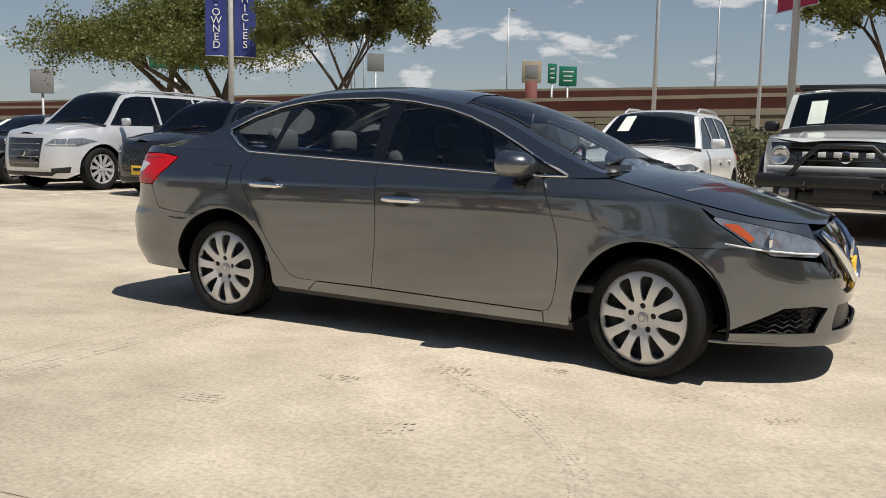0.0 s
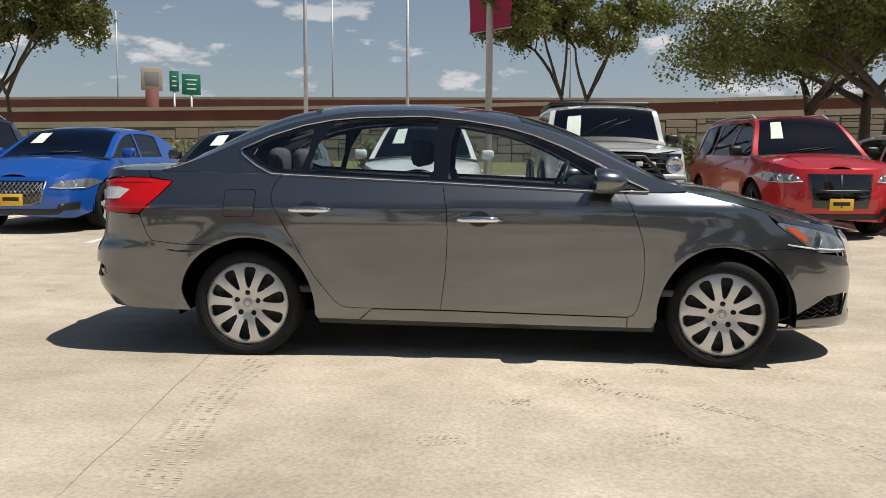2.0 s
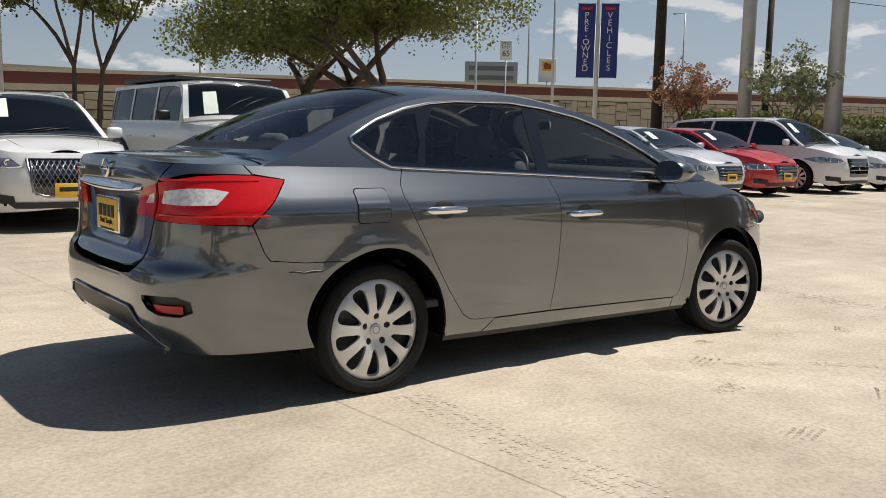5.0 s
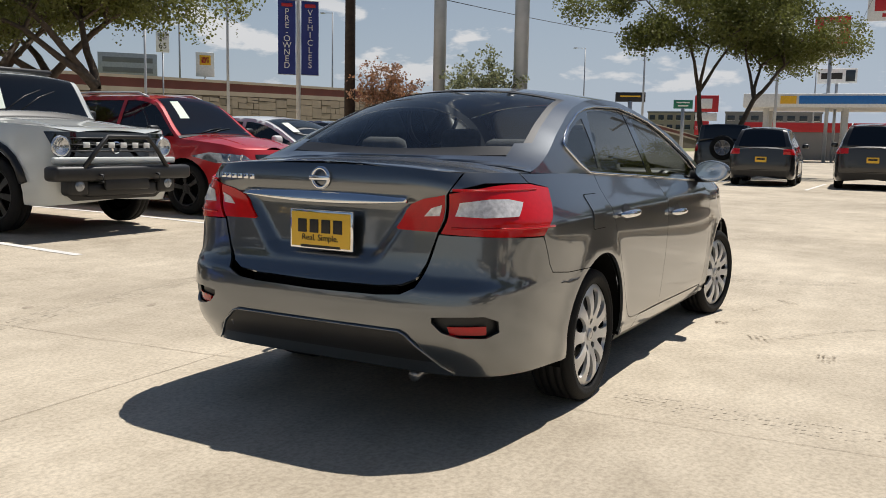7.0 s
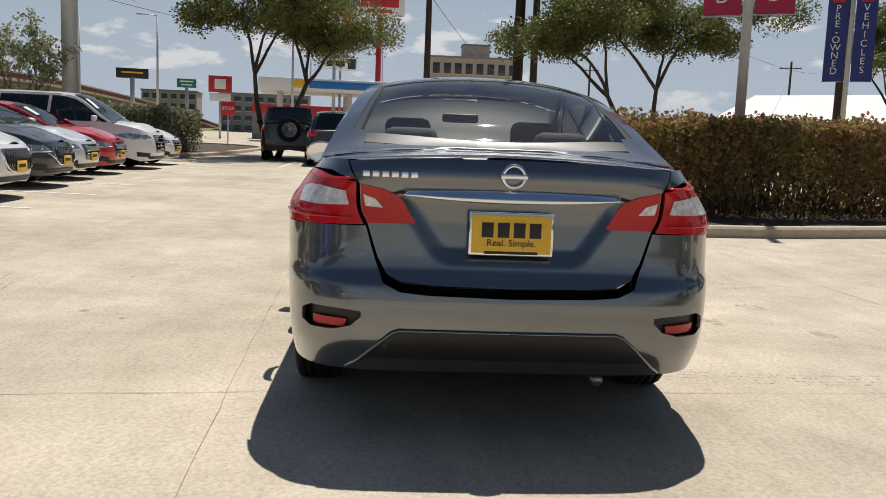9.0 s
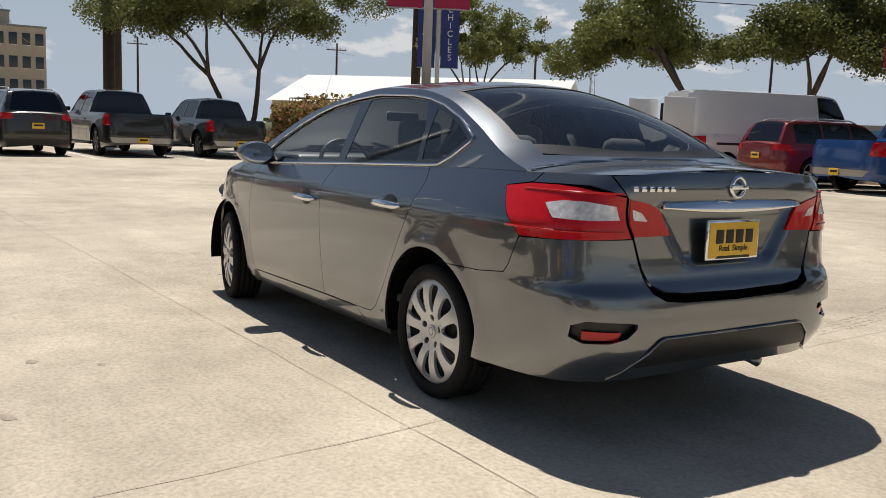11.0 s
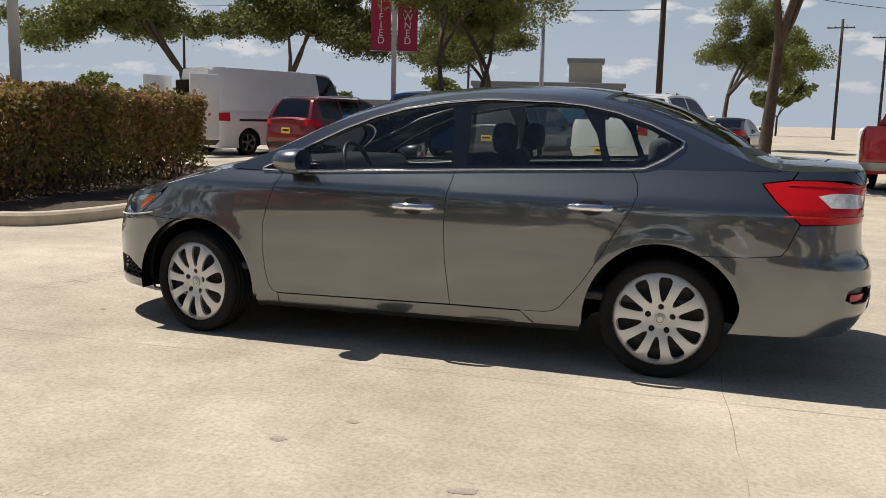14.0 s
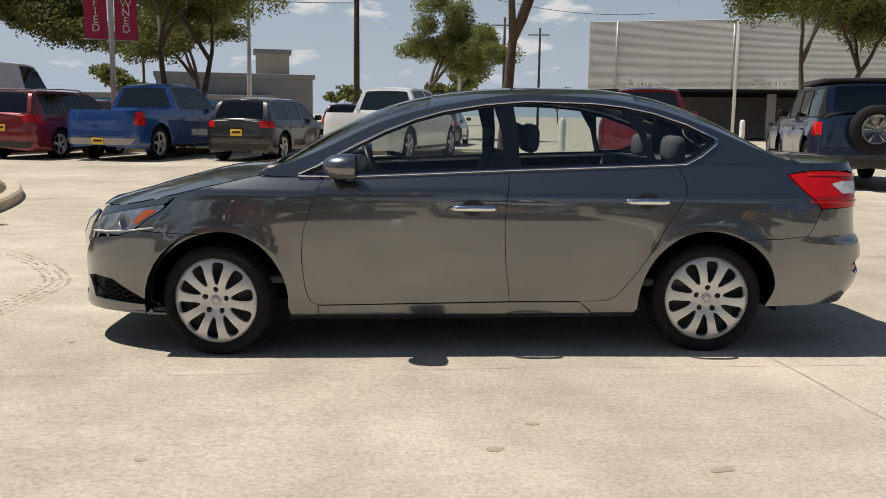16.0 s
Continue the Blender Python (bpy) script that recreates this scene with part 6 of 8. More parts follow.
def rows_east_south():
    parked("suv", "black", tail_at(21.0, 2.1, 4.7, 0.9, 2.7, 4), "black crossover seen from behind", L=4.7, W=1.84, H=1.69, wb=2.70, wr=0.36)
    parked("suv", "charcoal", tail_at(21.0, -0.75, 4.85, 0.9, 2.79, 4), "charcoal off-roader with tall tail", L=4.85, W=1.92, H=1.80, wb=2.79, wr=0.39, rails=True, group="parked cars")
    parked("pickup", "black", tail_at(21.2, -3.5, 5.85, 0.95, 3.68, 3), "black full-size pickup truck", L=5.9, W=2.03, H=1.95, wb=3.68, wr=0.41, fo=0.95, category="pickup truck", name="pickup_truck")
    parked("pickup", "black", tail_at(20.9, -6.3, 5.35, 0.9, 3.22, 3), "black mid-size pickup truck", L=5.35, W=1.86, H=1.82, wb=3.22, wr=0.38, fo=0.9, category="pickup truck", name="pickup_truck")
    r = parked("suv", "lime", tail_at(20.2, -9.3, 4.85, 0.9, 2.79, 3), "lime green off-roader with a roof basket", L=4.85, W=1.92, H=1.80, wb=2.79, wr=0.39)
    bm = bmesh.new()
    for s in (-0.55, 0.55):
        tube([(0.1, s, 1.94), (-1.3, s, 1.94)], 0.018, 6, bm)
    for i in range(7):
        tube([(0.1 - i * 0.23, -0.55, 1.94), (0.1 - i * 0.23, 0.55, 1.94)], 0.012, 5, bm)
        for s in (-0.55, 0.55):
            tube([(0.1 - i * 0.23, s, 1.78), (0.1 - i * 0.23, s, 1.94)], 0.012, 5, bm)
    part("roof_basket", bm, M["black"], r)
    parked("boxy", "black", tail_at(24.6, 3.9, 4.6, 0.7, 2.95, 8), "black boxy off-roader with a spare wheel", L=4.6, W=1.88, H=1.85, wb=2.95, wr=0.41, fo=0.75, spare=True, dark_trim=True)
    # south side: tails to the lot
    parked("suv", "darkred", tail_at(10.1, -16.0, 4.6, 0.92, 2.66, -103), "dark red crossover seen from behind", L=4.6, W=1.85, H=1.70, wb=2.66, wr=0.36, rim="rim", rails=True)
    parked("pickup", "truckblue", tail_at(7.75, -15.8, 5.8, 0.95, 3.7, -104), "blue crew-cab pickup truck", L=5.8, W=2.03, H=1.93, wb=3.70, wr=0.41, fo=0.98, category="pickup truck", name="pickup_truck", rim="rim")
    parked("suv", "charcoal", tail_at(4.55, -16.2, 4.38, 0.9, 2.65, -105), "dark brown-black crossover seen from behind", L=4.38, W=1.84, H=1.59, wb=2.65, wr=0.36, rim="rim")
    parked("pickup", "white", tail_at(1.7, -16.2, 5.8, 0.95, 3.55, -110), "white full-size pickup truck with open bed", L=5.8, W=2.02, H=1.95, wb=3.55, wr=0.42, fo=0.98, category="pickup truck", name="pickup_truck", rim="rim")
    parked("pickup", "red", tail_at(-4.55, -12.6, 5.8, 0.95, 3.75, -105), "bright red full-size pickup truck", L=5.88, W=2.06, H=1.92, wb=3.75, wr=0.41, fo=0.98, category="pickup truck", name="pickup_truck", rim="rim")
    b = parked("boxy", "deepblue", tail_at(-7.6, -9.3, 4.6, 0.8, 2.95, -104), "dark blue boxy off-roader with black hard top and spare wheel", L=4.55, W=1.93, H=1.86, wb=2.95, wr=0.42, fo=0.82, spare=True, dark_trim=True)
    part("roof_bag", box(2.2, 1.5, 0.10, (-0.7, 0, 1.90), 0.04), M["black"], b)
    v = parked("van", "white", tail_at(13.2, -16.4, 6.0, 1.0, 4.0, -107), "white high-roof panel van with its rear doors open", L=6.0, W=2.05, H=2.52, wb=3.9, wr=0.36, fo=0.95, category="van", name="van", sticker=False, plate=False)
    xr = 3.9 / 2 + 0.95 - 6.0
    # near-black panel on the tail, painted as the shade inside the van
    part("load_space", box(0.05, 1.5, 1.45, (xr - 0.01, 0, 1.38), 0.01), M["dark"], v, "near-black panel standing for the shaded open load space")
    for s in (1, -1):
        part("rear_door", box(0.95, 0.06, 1.75, (xr - 0.45, s * 1.02, 1.35), 0.02, rot=None), PAINTS["white"], v, "open white rear door")
    part("side_rub_strip", box(2.2, 0.02, 0.07, (-1.2, -1.0, 1.0), 0.005), M["black"], v)
    # cars further off behind the south row
    for x, y, c in ((12.5, -29, "darkred"), (2.5, -30, "black"), (-1.0, -31, "slate"), (-13, -24, "slate"), (-16.5, -25, "red"), (20.5, -21, "charcoal"), (26, -14.5, "black")):
        parked("suv" if c != "slate" else "sedan", c, pose(x, y, height(x, y), 0, 0, -100), "%s car parked further off in shade" % {"darkred": "dark red", "black": "black", "slate": "grey", "red": "red", "charcoal": "charcoal"}[c], H=1.62 if c != "slate" else 1.46, wr=0.34)


row_north()
rows_east_south()

# ---- surroundings ----
def lines():
    xs = [-13.3, -10.5, -7.7, -4.85, -2.15, 0.45, 3.3, 5.85, 8.1, 10.3, 12.4, 14.85, 17.6, 20.2]
    for i, x in enumerate(xs):
        bm = bmesh.new()
        rows = [[bm.verts.new((x + d, y, height(x + d, y) + 0.004)) for d in (-0.05, 0.05)] for y in [4.9 + k * 0.45 for k in range(13)]]
        for a, b in zip(rows, rows[1:]):
            bm.faces.new((a[0], a[1], b[1], b[0]))
        tagged(part("parking_line", bm, M["stripe"]), "worn white painted parking line", "road marking", "parking lines", "structure")
    for y in (3.6, 0.7, -2.0, -4.9, -7.7, -10.6):
        bm = bmesh.new()
        rows = [[bm.verts.new((x, y + d, height(x, y + d) + 0.004)) for d in (-0.05, 0.05)] for x in [19.5 + k * 0.5 for k in range(11)]]
        for a, b in zip(rows, rows[1:]):
            bm.faces.new((a[0], b[0], b[1], a[1]))
        tagged(part("parking_line", bm, M["stripe"]), "worn white painted parking line", "road marking", "parking lines", "structure")
    # saw-cut joints and hairline cracks in the slabs
    rnd = random.Random(4)
    def joint(pts, w, name):
        bm = bmesh.new()
        out = []
        for (x0, y0), (x1, y1) in zip(pts, pts[1:]):
            n = max(2, int(math.hypot(x1 - x0, y1 - y0) / 0.25))
            out += [(x0 + (x1 - x0) * k / n, y0 + (y1 - y0) * k / n) for k in range(n)]
        L = None
        for i, (x, y) in enumerate(out):
            nx, ny = out[min(i + 1, len(out) - 1)][0] - out[max(i - 1, 0)][0], out[min(i + 1, len(out) - 1)][1] - out[max(i - 1, 0)][1]
            k = math.hypot(nx, ny) or 1
            j = rnd.uniform(-0.006, 0.006)
            ww = w * rnd.uniform(0.5, 1.2)
            a = bm.verts.new((x - ny / k * (ww + j), y + nx / k * (ww + j), height(x, y) + 0.003))
            b = bm.verts.new((x + ny / k * (ww - j), y - nx / k * (ww - j), height(x, y) + 0.003))
            if L:
                bm.faces.new((L[0], L[1], b, a))
            L = (a, b)
        tagged(part(name, bm, M["crack"]), "fine dark joint across the concrete", "joint", "slab joints", "structure")
    for pts in ([(-1.15, -8.5), (-1.45, -2.9), (-1.56, -1.0), (-1.68, 1.0), (-1.78, 2.0), (-2.0, 4.9)], [(-9, 0.85), (-5.4, 0.98), (-3.0, 1.08), (-0.87, 1.17), (1.73, 1.26), (5.2, 1.5), (12, 2.0)],
                [(5.2, -3.0), (4.2, -3.12), (2.28, -3.2), (0.9, -3.3), (-3.0, -3.7), (-8, -4.1)], [(-9, -9), (0, -9.3), (5.2, -9.1)], [(9.7, -1.6), (11.2, 3), (11.5, 5)]):
        joint(pts, 0.0019, "slab_joint")
    # dried mud prints and drips beside the car
    for i, (x, y, sx, sy, rz) in enumerate(((0.45, -1.31, 0.15, 0.07, 20), (-0.2, -2.29, 0.11, 0.06, 15), (0.10, -1.71, 0.11, 0.05, 5), (0.69, -2.22, 0.12, 0.07, 30), (1.55, -1.12, 0.11, 0.05, 15), (1.78, -0.97, 0.10, 0.045, 25), (0.9, -0.98, 0.09, 0.04, 10), (2.05, -1.25, 0.10, 0.045, 30), (-0.23, 2.02, 0.035, 0.02, 0), (-0.04, 2.31, 0.035, 0.03, 0), (-0.87, 2.51, 0.05, 0.025, 20), (-1.4, 3.1, 0.04, 0.03, 0), (1.3, 2.4, 0.03, 0.02, 0), (-3.6, 1.4, 0.04, 0.03, 0), (-4.2, -1.1, 0.03, 0.02, 0))):
        bm = bmesh.new()
        small = sx < 0.06
        if small:
            k = 14
            vs = [bm.verts.new((sx * math.cos(a * math.tau / k) * rnd.uniform(0.7, 1.2), sy * math.sin(a * math.tau / k) * rnd.uniform(0.7, 1.2), 0)) for a in range(k)]
            bm.faces.new(vs)
        else:
            # a row of short slanted tread lugs, worn away in places
            for r in range(4):
                yy = -sy + r * sy * 0.55
                k = -sx * rnd.uniform(0.6, 1.0)
                while k < sx * 0.95:
                    w_ = rnd.uniform(0.010, 0.030)
                    if rnd.random() < 0.75:
                        a_ = rnd.uniform(0.004, 0.009)
                        vs = [bm.verts.new((k + dx, yy + dy + 0.25 * dx, 0)) for dx, dy in ((0, -a_), (w_ * 0.5, -a_ * 1.2), (w_, -a_ * 0.5), (w_, a_), (w_ * 0.4, a_ * 1.2))]
                        bm.faces.new(vs)
                    k += w_ + rnd.uniform(0.004, 0.016)
        ob = part("mud_print" if not small else "oil_spot", bm, M["mud"] if not small else M["crack"])
        ob.matrix_world = pose(x, y, height(x, y) + 0.0015, 0, 0, rz)
        tagged(ob, "dried brown tyre-tread mud print on concrete" if not small else "small dark oil spot on the concrete", "stain", "stains", "structure")


def tyre_track(pts, width, seed):
    """Two faint rows of tread lugs left along a curve on the concrete."""
    rnd = random.Random(seed)
    f, g = curve([(i, p[0]) for i, p in enumerate(pts)]), curve([(i, p[1]) for i, p in enumerate(pts)])
    bm = bmesh.new()
    u, total = 0.0, len(pts) - 1.0
    while u < total:
        x, y = f(u), g(u)
        dx, dy = f(min(u + 0.02, total)) - f(u - 0.02), g(min(u + 0.02, total)) - g(u - 0.02)
        k = math.hypot(dx, dy) or 1
        dx, dy = dx / k, dy / k
        for lane in (-0.5, -0.18, 0.18, 0.5):
            if rnd.random() < 0.62:
                cx, cy = x - dy * lane * width, y + dx * lane * width
                a, b = rnd.uniform(0.004, 0.009), width * rnd.uniform(0.05, 0.11)
                vs = [bm.verts.new((cx + dx * p - dy * q, cy + dy * p + dx * q, height(cx, cy) + 0.0015)) for p, q in ((-a, -b), (a, -b * 0.8), (a * 1.4, b), (-a * 0.6, b))]
                bm.faces.new(vs)
        u += 0.026 / max(math.hypot(f(min(u + 0.5, total)) - f(u), g(min(u + 0.5, total)) - g(u)) * 2, 0.05)
    tagged(part("tyre_track", bm, M["track"]), "faint curved tyre tread track on the concrete", "stain", "stains", "structure")


M["track"] = mat("tyre_dust", (0.50, 0.432, 0.335), 0.95, vary=0.3, scale=6)
tyre_track([(-1.24, -0.95), (-1.28, -1.7), (-1.25, -2.2), (-1.18, -2.8), (-1.0, -3.6), (-0.6, -4.6)], 0.16, 1)
tyre_track([(0.54, -1.43), (0.93, -1.62), (1.16, -1.83), (1.5, -2.3), (1.75, -3.0)], 0.07, 2)
tyre_track([(3.9, -2.4), (3.3, -1.7), (2.95, -0.9), (3.0, 0.0), (3.5, 0.9)], 0.17, 3)
tyre_track([(-6.5, 2.2), (-4.0, 2.35), (-1.0, 2.9), (1.5, 3.3)], 0.16, 4)
M["crack"] = mat("joint_dark", (0.36, 0.30, 0.23), 0.95, vary=0.5, scale=3)
M["mud"] = mat("dried_mud", (0.42, 0.355, 0.268), 0.95, vary=0.4, scale=20)
lines()


def wall_top(x):
    return curve([(-160, 3.3), (-60, 3.7), (-7, 4.25), (34, 5.4), (78, 6.5), (115, 7.4), (170, 6.2), (260, 1.5)])(x)


def ribbon(name, path, z0, z1, thick, m, label, cat="wall"):
    """A wall along (x, y) points between two height functions."""
    bm = bmesh.new()
    L = None
    for x, y in path:
        ring = [bm.verts.new((x, y, z0(x))), bm.verts.new((x, y, z1(x))), bm.verts.new((x, y + thick, z1(x))), bm.verts.new((x, y + thick, z0(x)))]
        if L:
            for i in range(4):
                bm.faces.new((L[i], ring[i], ring[(i + 1) % 4], L[(i + 1) % 4]))
        else:
            bm.faces.new(ring)
        L = ring
    bm.faces.new(L[::-1])
    bmesh.ops.recalc_face_normals(bm, faces=bm.faces[:])
    return tagged(part(name, bm, m, smooth=False), label, cat, kind="structure")


def highway():
    path = [(-160 + i * 10, 50) for i in range(43)]
    w = ribbon("wall_north", path, lambda x: 0.2, lambda x: wall_top(x) - 1.25, 0.6, M["joint"], "retaining wall of tan split-faced blocks")
    ribbon("wall_cap", [(x, y - 0.12) for x, y in path], lambda x: wall_top(x) - 1.25, lambda x: wall_top(x) - 0.88, 0.9, M["tan"], "smooth tan concrete wall cap")
    ribbon("wall_band", [(x, y - 0.02) for x, y in path], lambda x: wall_top(x) - 0.88, lambda x: wall_top(x) - 0.22, 0.5, M["band"], "maroon painted band of the barrier")
    ribbon("wall_coping", [(x, y - 0.10) for x, y in path], lambda x: wall_top(x) - 0.22, lambda x: wall_top(x), 0.7, M["tan"], "tan concrete coping")
    # far viaduct
    path = [(-260 + i * 20, 84) for i in range(20)]
    up = lambda x: 6.9 + max(0, (x + 40)) * 0.002 + min(0, (x + 40)) * 0.012
    # viaduct_shadow is a dark strip painted as the shade under the beam
    for n, a, b, t, m in (("viaduct_coping", -0.25, 0.0, 1.0, "tan"), ("viaduct_band", -1.05, -0.25, 0.8, "band"), ("viaduct_beam", -2.6, -1.05, 1.2, "tan"), ("viaduct_shadow", -3.3, -2.6, 0.8, "joint")):
        ribbon(n, path, lambda x, a=a: up(x) + a, lambda x, b=b: up(x) + b, t, M[m], "long tan and maroon highway viaduct", "bridge")
    ribbon("viaduct_base", [(x, y + 3) for x, y in path], lambda x: 0, lambda x: up(x) - 3.2, 1.0, M["tan"], "tan wall below the highway viaduct", "bridge")
    # blocks, laid in broken courses
    rnd = random.Random(9)
    bm = box(1, 1, 1, (0, 0, 0), 0.04)
    me = bpy.data.meshes.new("block")
    bm.to_mesh(me)
    bm.free()
    me.materials.append(M["block"])
    rv, rfc = [], []
    x, count = -62.0, 0
    while x < 110:
        cell = rnd.choice((1.5, 1.9, 2.3))
        zt, z = wall_top(x) - 1.27, 0.55
        while z < zt - 0.2:
            h = min(rnd.choice((0.55, 0.75, 1.0)), zt - z)
            split = rnd.choice((0, 0, 1, 2))
            pieces = [(0, cell, 0, h)] if split == 0 else [(0, cell * 0.55, 0, h), (cell * 0.55, cell, 0, h)] if split == 1 else [(0, cell * 0.4, 0, h), (cell * 0.4, cell, 0, h / 2), (cell * 0.4, cell, h / 2, h)]
            for a, b, c, d in pieces:
                sx, sz, pr = b - a - 0.06, d - c - 0.06, rnd.uniform(0.10, 0.17)
                ctr = (x + (a + b) / 2, 50 - pr / 2 + 0.05, z + (c + d) / 2)
                if -14 < ctr[0] < 42 and count < 298:
                    ob = new("block", me)
                    ob.parent = w
                    ob.matrix_basis = Matrix.LocRotScale(ctr, None, (sx, pr + 0.1, sz))
                    count += 1
                else:
                    o = len(rv)
                    rv += [(ctr[0] + i * sx / 2, ctr[1] + j * (pr + 0.1) / 2, ctr[2] + k * sz / 2) for i in (-1, 1) for j in (-1, 1) for k in (-1, 1)]
                    rfc += [[o + q for q in f] for f in ((0, 4, 5, 1), (0, 1, 3, 2), (4, 6, 7, 5), (1, 5, 7, 3))]
            z += h
        x += cell
    far = bpy.data.meshes.new("far_blocks")
    far.from_pydata(rv, [], rfc)
    far.materials.append(M["block"])
    fb = new("far_blocks", far)
    fb.parent = w
    tagged(fb, kind="stuff")
    ribbon("kerb_north", [(-160, 40.4), (0, 40.4), (120, 40.4)], lambda x: 0.0, lambda x: 0.26, 0.3, M["kerb"], "pale concrete kerb before the grass strip", "kerb")


highway()


def kerb_island(name, outline, label, top_mat, top_label):
    """A kerbed bed: a rounded concrete rim round soil."""
    pts = rounded(outline, 3)
    pts = dense(pts, 0.4)
    inn = shrink(pts, 0.20)
    bm = bmesh.new()
    prof = ((0.0, -0.05), (0.0, 0.11), (0.03, 0.14), (0.17, 0.14), (0.20, 0.12), (0.20, -0.02))
    rings = []
    for off, dz in prof:
        ring = shrink(pts, off) if off else pts
        rings.append([bm.verts.new((x, y, height(x, y) + dz)) for x, y in ring])
    n = len(pts)
    for a, b in zip(rings, rings[1:]):
        for i in range(n):
            bm.faces.new((a[i], a[(i + 1) % n], b[(i + 1) % n], b[i]))
    bmesh.ops.recalc_face_normals(bm, faces=bm.faces[:])
    tagged(part(name, bm, M["kerb"], smooth=False), label, "kerb", kind="structure")
    soil = sheet(inn, lambda x, y: Vector((x, y, height(x, y) + 0.07 + 0.03 * noise.noise((x * 1.7, y * 1.7, 0)))), 0.35, centre=(0, 0, -50))
    tagged(part(name + "_bed", soil, top_mat), top_label, "ground", kind="structure")


kerb_island("kerb_island", [(5.2, -2.6), (5.25, -5.9), (6.4, -8.4), (8.2, -10.6), (11.5, -9.5), (11.9, -5), (10.8, -1.8), (6.0, -1.9)], "rounded pale concrete kerb of a planted island", M["soil"], "brown mulch under the hedge")
kerb_island("kerb_east", [(21.5, 8.2), (20.9, 11.0), (21.5, 22), (48, 22), (48, 6.9), (27, 6.7)], "pale concrete kerb round a planted corner", M["soil"], "mulch and low plants")
kerb_island("kerb_south", [(14, -20.8), (-3.0, -20.8), (-3.0, -23.6), (14, -23.6)], "concrete kerb of the tree strip", M["grass"], "dry grass under the trees")


def leaves_part(name, places, material, parent, seed):
    """Many small pointed leaves, one at each (place, size), turned every way."""
    g = np.random.RandomState(seed)
    P = np.array([(*p, k) for p, k in places])
    n = len(P)
    d = np.stack([g.uniform(-1, 1, n), g.uniform(-1, 1, n), g.uniform(-0.7, 0.9, n)], 1)
    d /= np.linalg.norm(d, axis=1)[:, None]
    s = np.cross(d, g.uniform(-1, 1, (n, 3)))
    s /= np.linalg.norm(s, axis=1)[:, None] + 1e-9
    k = P[:, 3:4]
    p, d, s = P[:, :3], d * k, s * k * 0.42
    V = np.stack([p, p + d * 0.5 + s, p + d, p + d * 0.5 - s], 1).reshape(-1, 3)
    me = bpy.data.meshes.new(name)
    me.from_pydata(V.tolist(), [], np.arange(4 * n).reshape(n, 4).tolist())
    me.materials.append(material)
    ob = new(name, me)
    ob.parent = parent
    return ob


def tree(seed, h, spread, m=None, leafmat="leaf", leaves=7000, trunks=1, clear=0.42, label="live oak with a dark spreading crown and bare forked trunk", size=0.105, hang=0.40, fill=1.0, sag=0.0, spray=1):
    """A tree from the ground: forked limbs, fine twigs and leaves in clumps round the twig ends."""
    rnd = random.Random(seed)
    t = thing("tree", label, "tree", m or pose(0, 0, 0), "trees")
    wood, ends = bmesh.new(), []

    def grow(p, d, length, r, depth):
        n = 4
        pts, rad = [p], [r]
        for i in range(n):
            d = (d + Vector((rnd.uniform(-1, 1), rnd.uniform(-1, 1), rnd.uniform(-0.4, 0.6))) * 0.16).normalized()
            p = p + d * length / n
            pts.append(p)
            rad.append(r * (1 - 0.45 * (i + 1) / n))
        tube(pts, rad, 7 if depth < 2 else 3, wood, cap=False)
        if depth >= 4 or length < 0.25:
            ends.append((p, d))
            return
        for k in range(rnd.choice((2, 3, 3)) if depth else 3):
            a = rnd.uniform(0, math.tau)
            out = Vector((math.cos(a), math.sin(a), 0))
            nd = (d * 0.55 + out * rnd.uniform(0.45, 0.85) + Vector((0, 0, 0.18 if depth < 2 else -hang * 0.3))).normalized()
            grow(p, nd, length * rnd.uniform(0.62, 0.85), r * 0.52, depth + 1)
            if depth >= 2:
                ends.append((pts[2] + nd * 0.2, nd))
    trunk_h = h * clear
    for k in range(trunks):
        a = k * math.tau / trunks + 0.4
        lean = Vector((math.cos(a), math.sin(a), 0)) * (0.34 if trunks > 1 else 0.06)
        grow(Vector((lean.x * 0.3, lean.y * 0.3, -0.1)), (Vector((0, 0, 1)) + lean).normalized(), trunk_h, h * (0.0195 if trunks == 1 else 0.0155), 0)
    # scale the limbs to the crown's size
    xs = [max(abs(e[0].x), abs(e[0].y)) for e in ends]
    top = max(e[0].z for e in ends)
    kx, kz = spread / max(np.percentile(xs, 95), 0.1), h / top
    zc = trunk_h * 0.9

    def fit_p(p):
        f = min(max(p.z / zc, 0), 1)
        s = 1 + (kx - 1) * f
        low = sag * min((p.x * p.x + p.y * p.y) * s * s / (spread * spread), 1.2) * f
        return Vector((p.x * s, p.y * s, p.z * (1 + (kz - 1) * f) - low))
    for v in wood.verts:
        v.co = fit_p(v.co)
    part("trunk", wood, M["bark"], t)
    places = []
    per = max(1, int(leaves / len(ends)))
    for e, d in ends:
        c = fit_p(e)
        rr = spread * rnd.uniform(0.075, 0.125) * fill
        for _ in range(per):
            o = Vector((rnd.gauss(0, 1), rnd.gauss(0, 1), rnd.gauss(0, 1))).normalized() * rr * 1.2 * rnd.random() ** 0.45
            o.z *= 0.8
            places.append((c + o, size * rnd.uniform(0.7, 1.25)))
        # thin hanging sprays below the clump
        for _ in range(spray):
            a = rnd.uniform(0, math.tau)
            q0 = Vector((math.cos(a) * rr * rnd.random(), math.sin(a) * rr * rnd.random(), -rr * 0.5))
            drop = hang * rnd.uniform(0.3, 1.3)
            for k in range(9):
                o = q0 + Vector((rnd.gauss(0, 0.035), rnd.gauss(0, 0.035), -drop * k / 9))
                places.append((c + o, size * rnd.uniform(0.6, 1.0)))
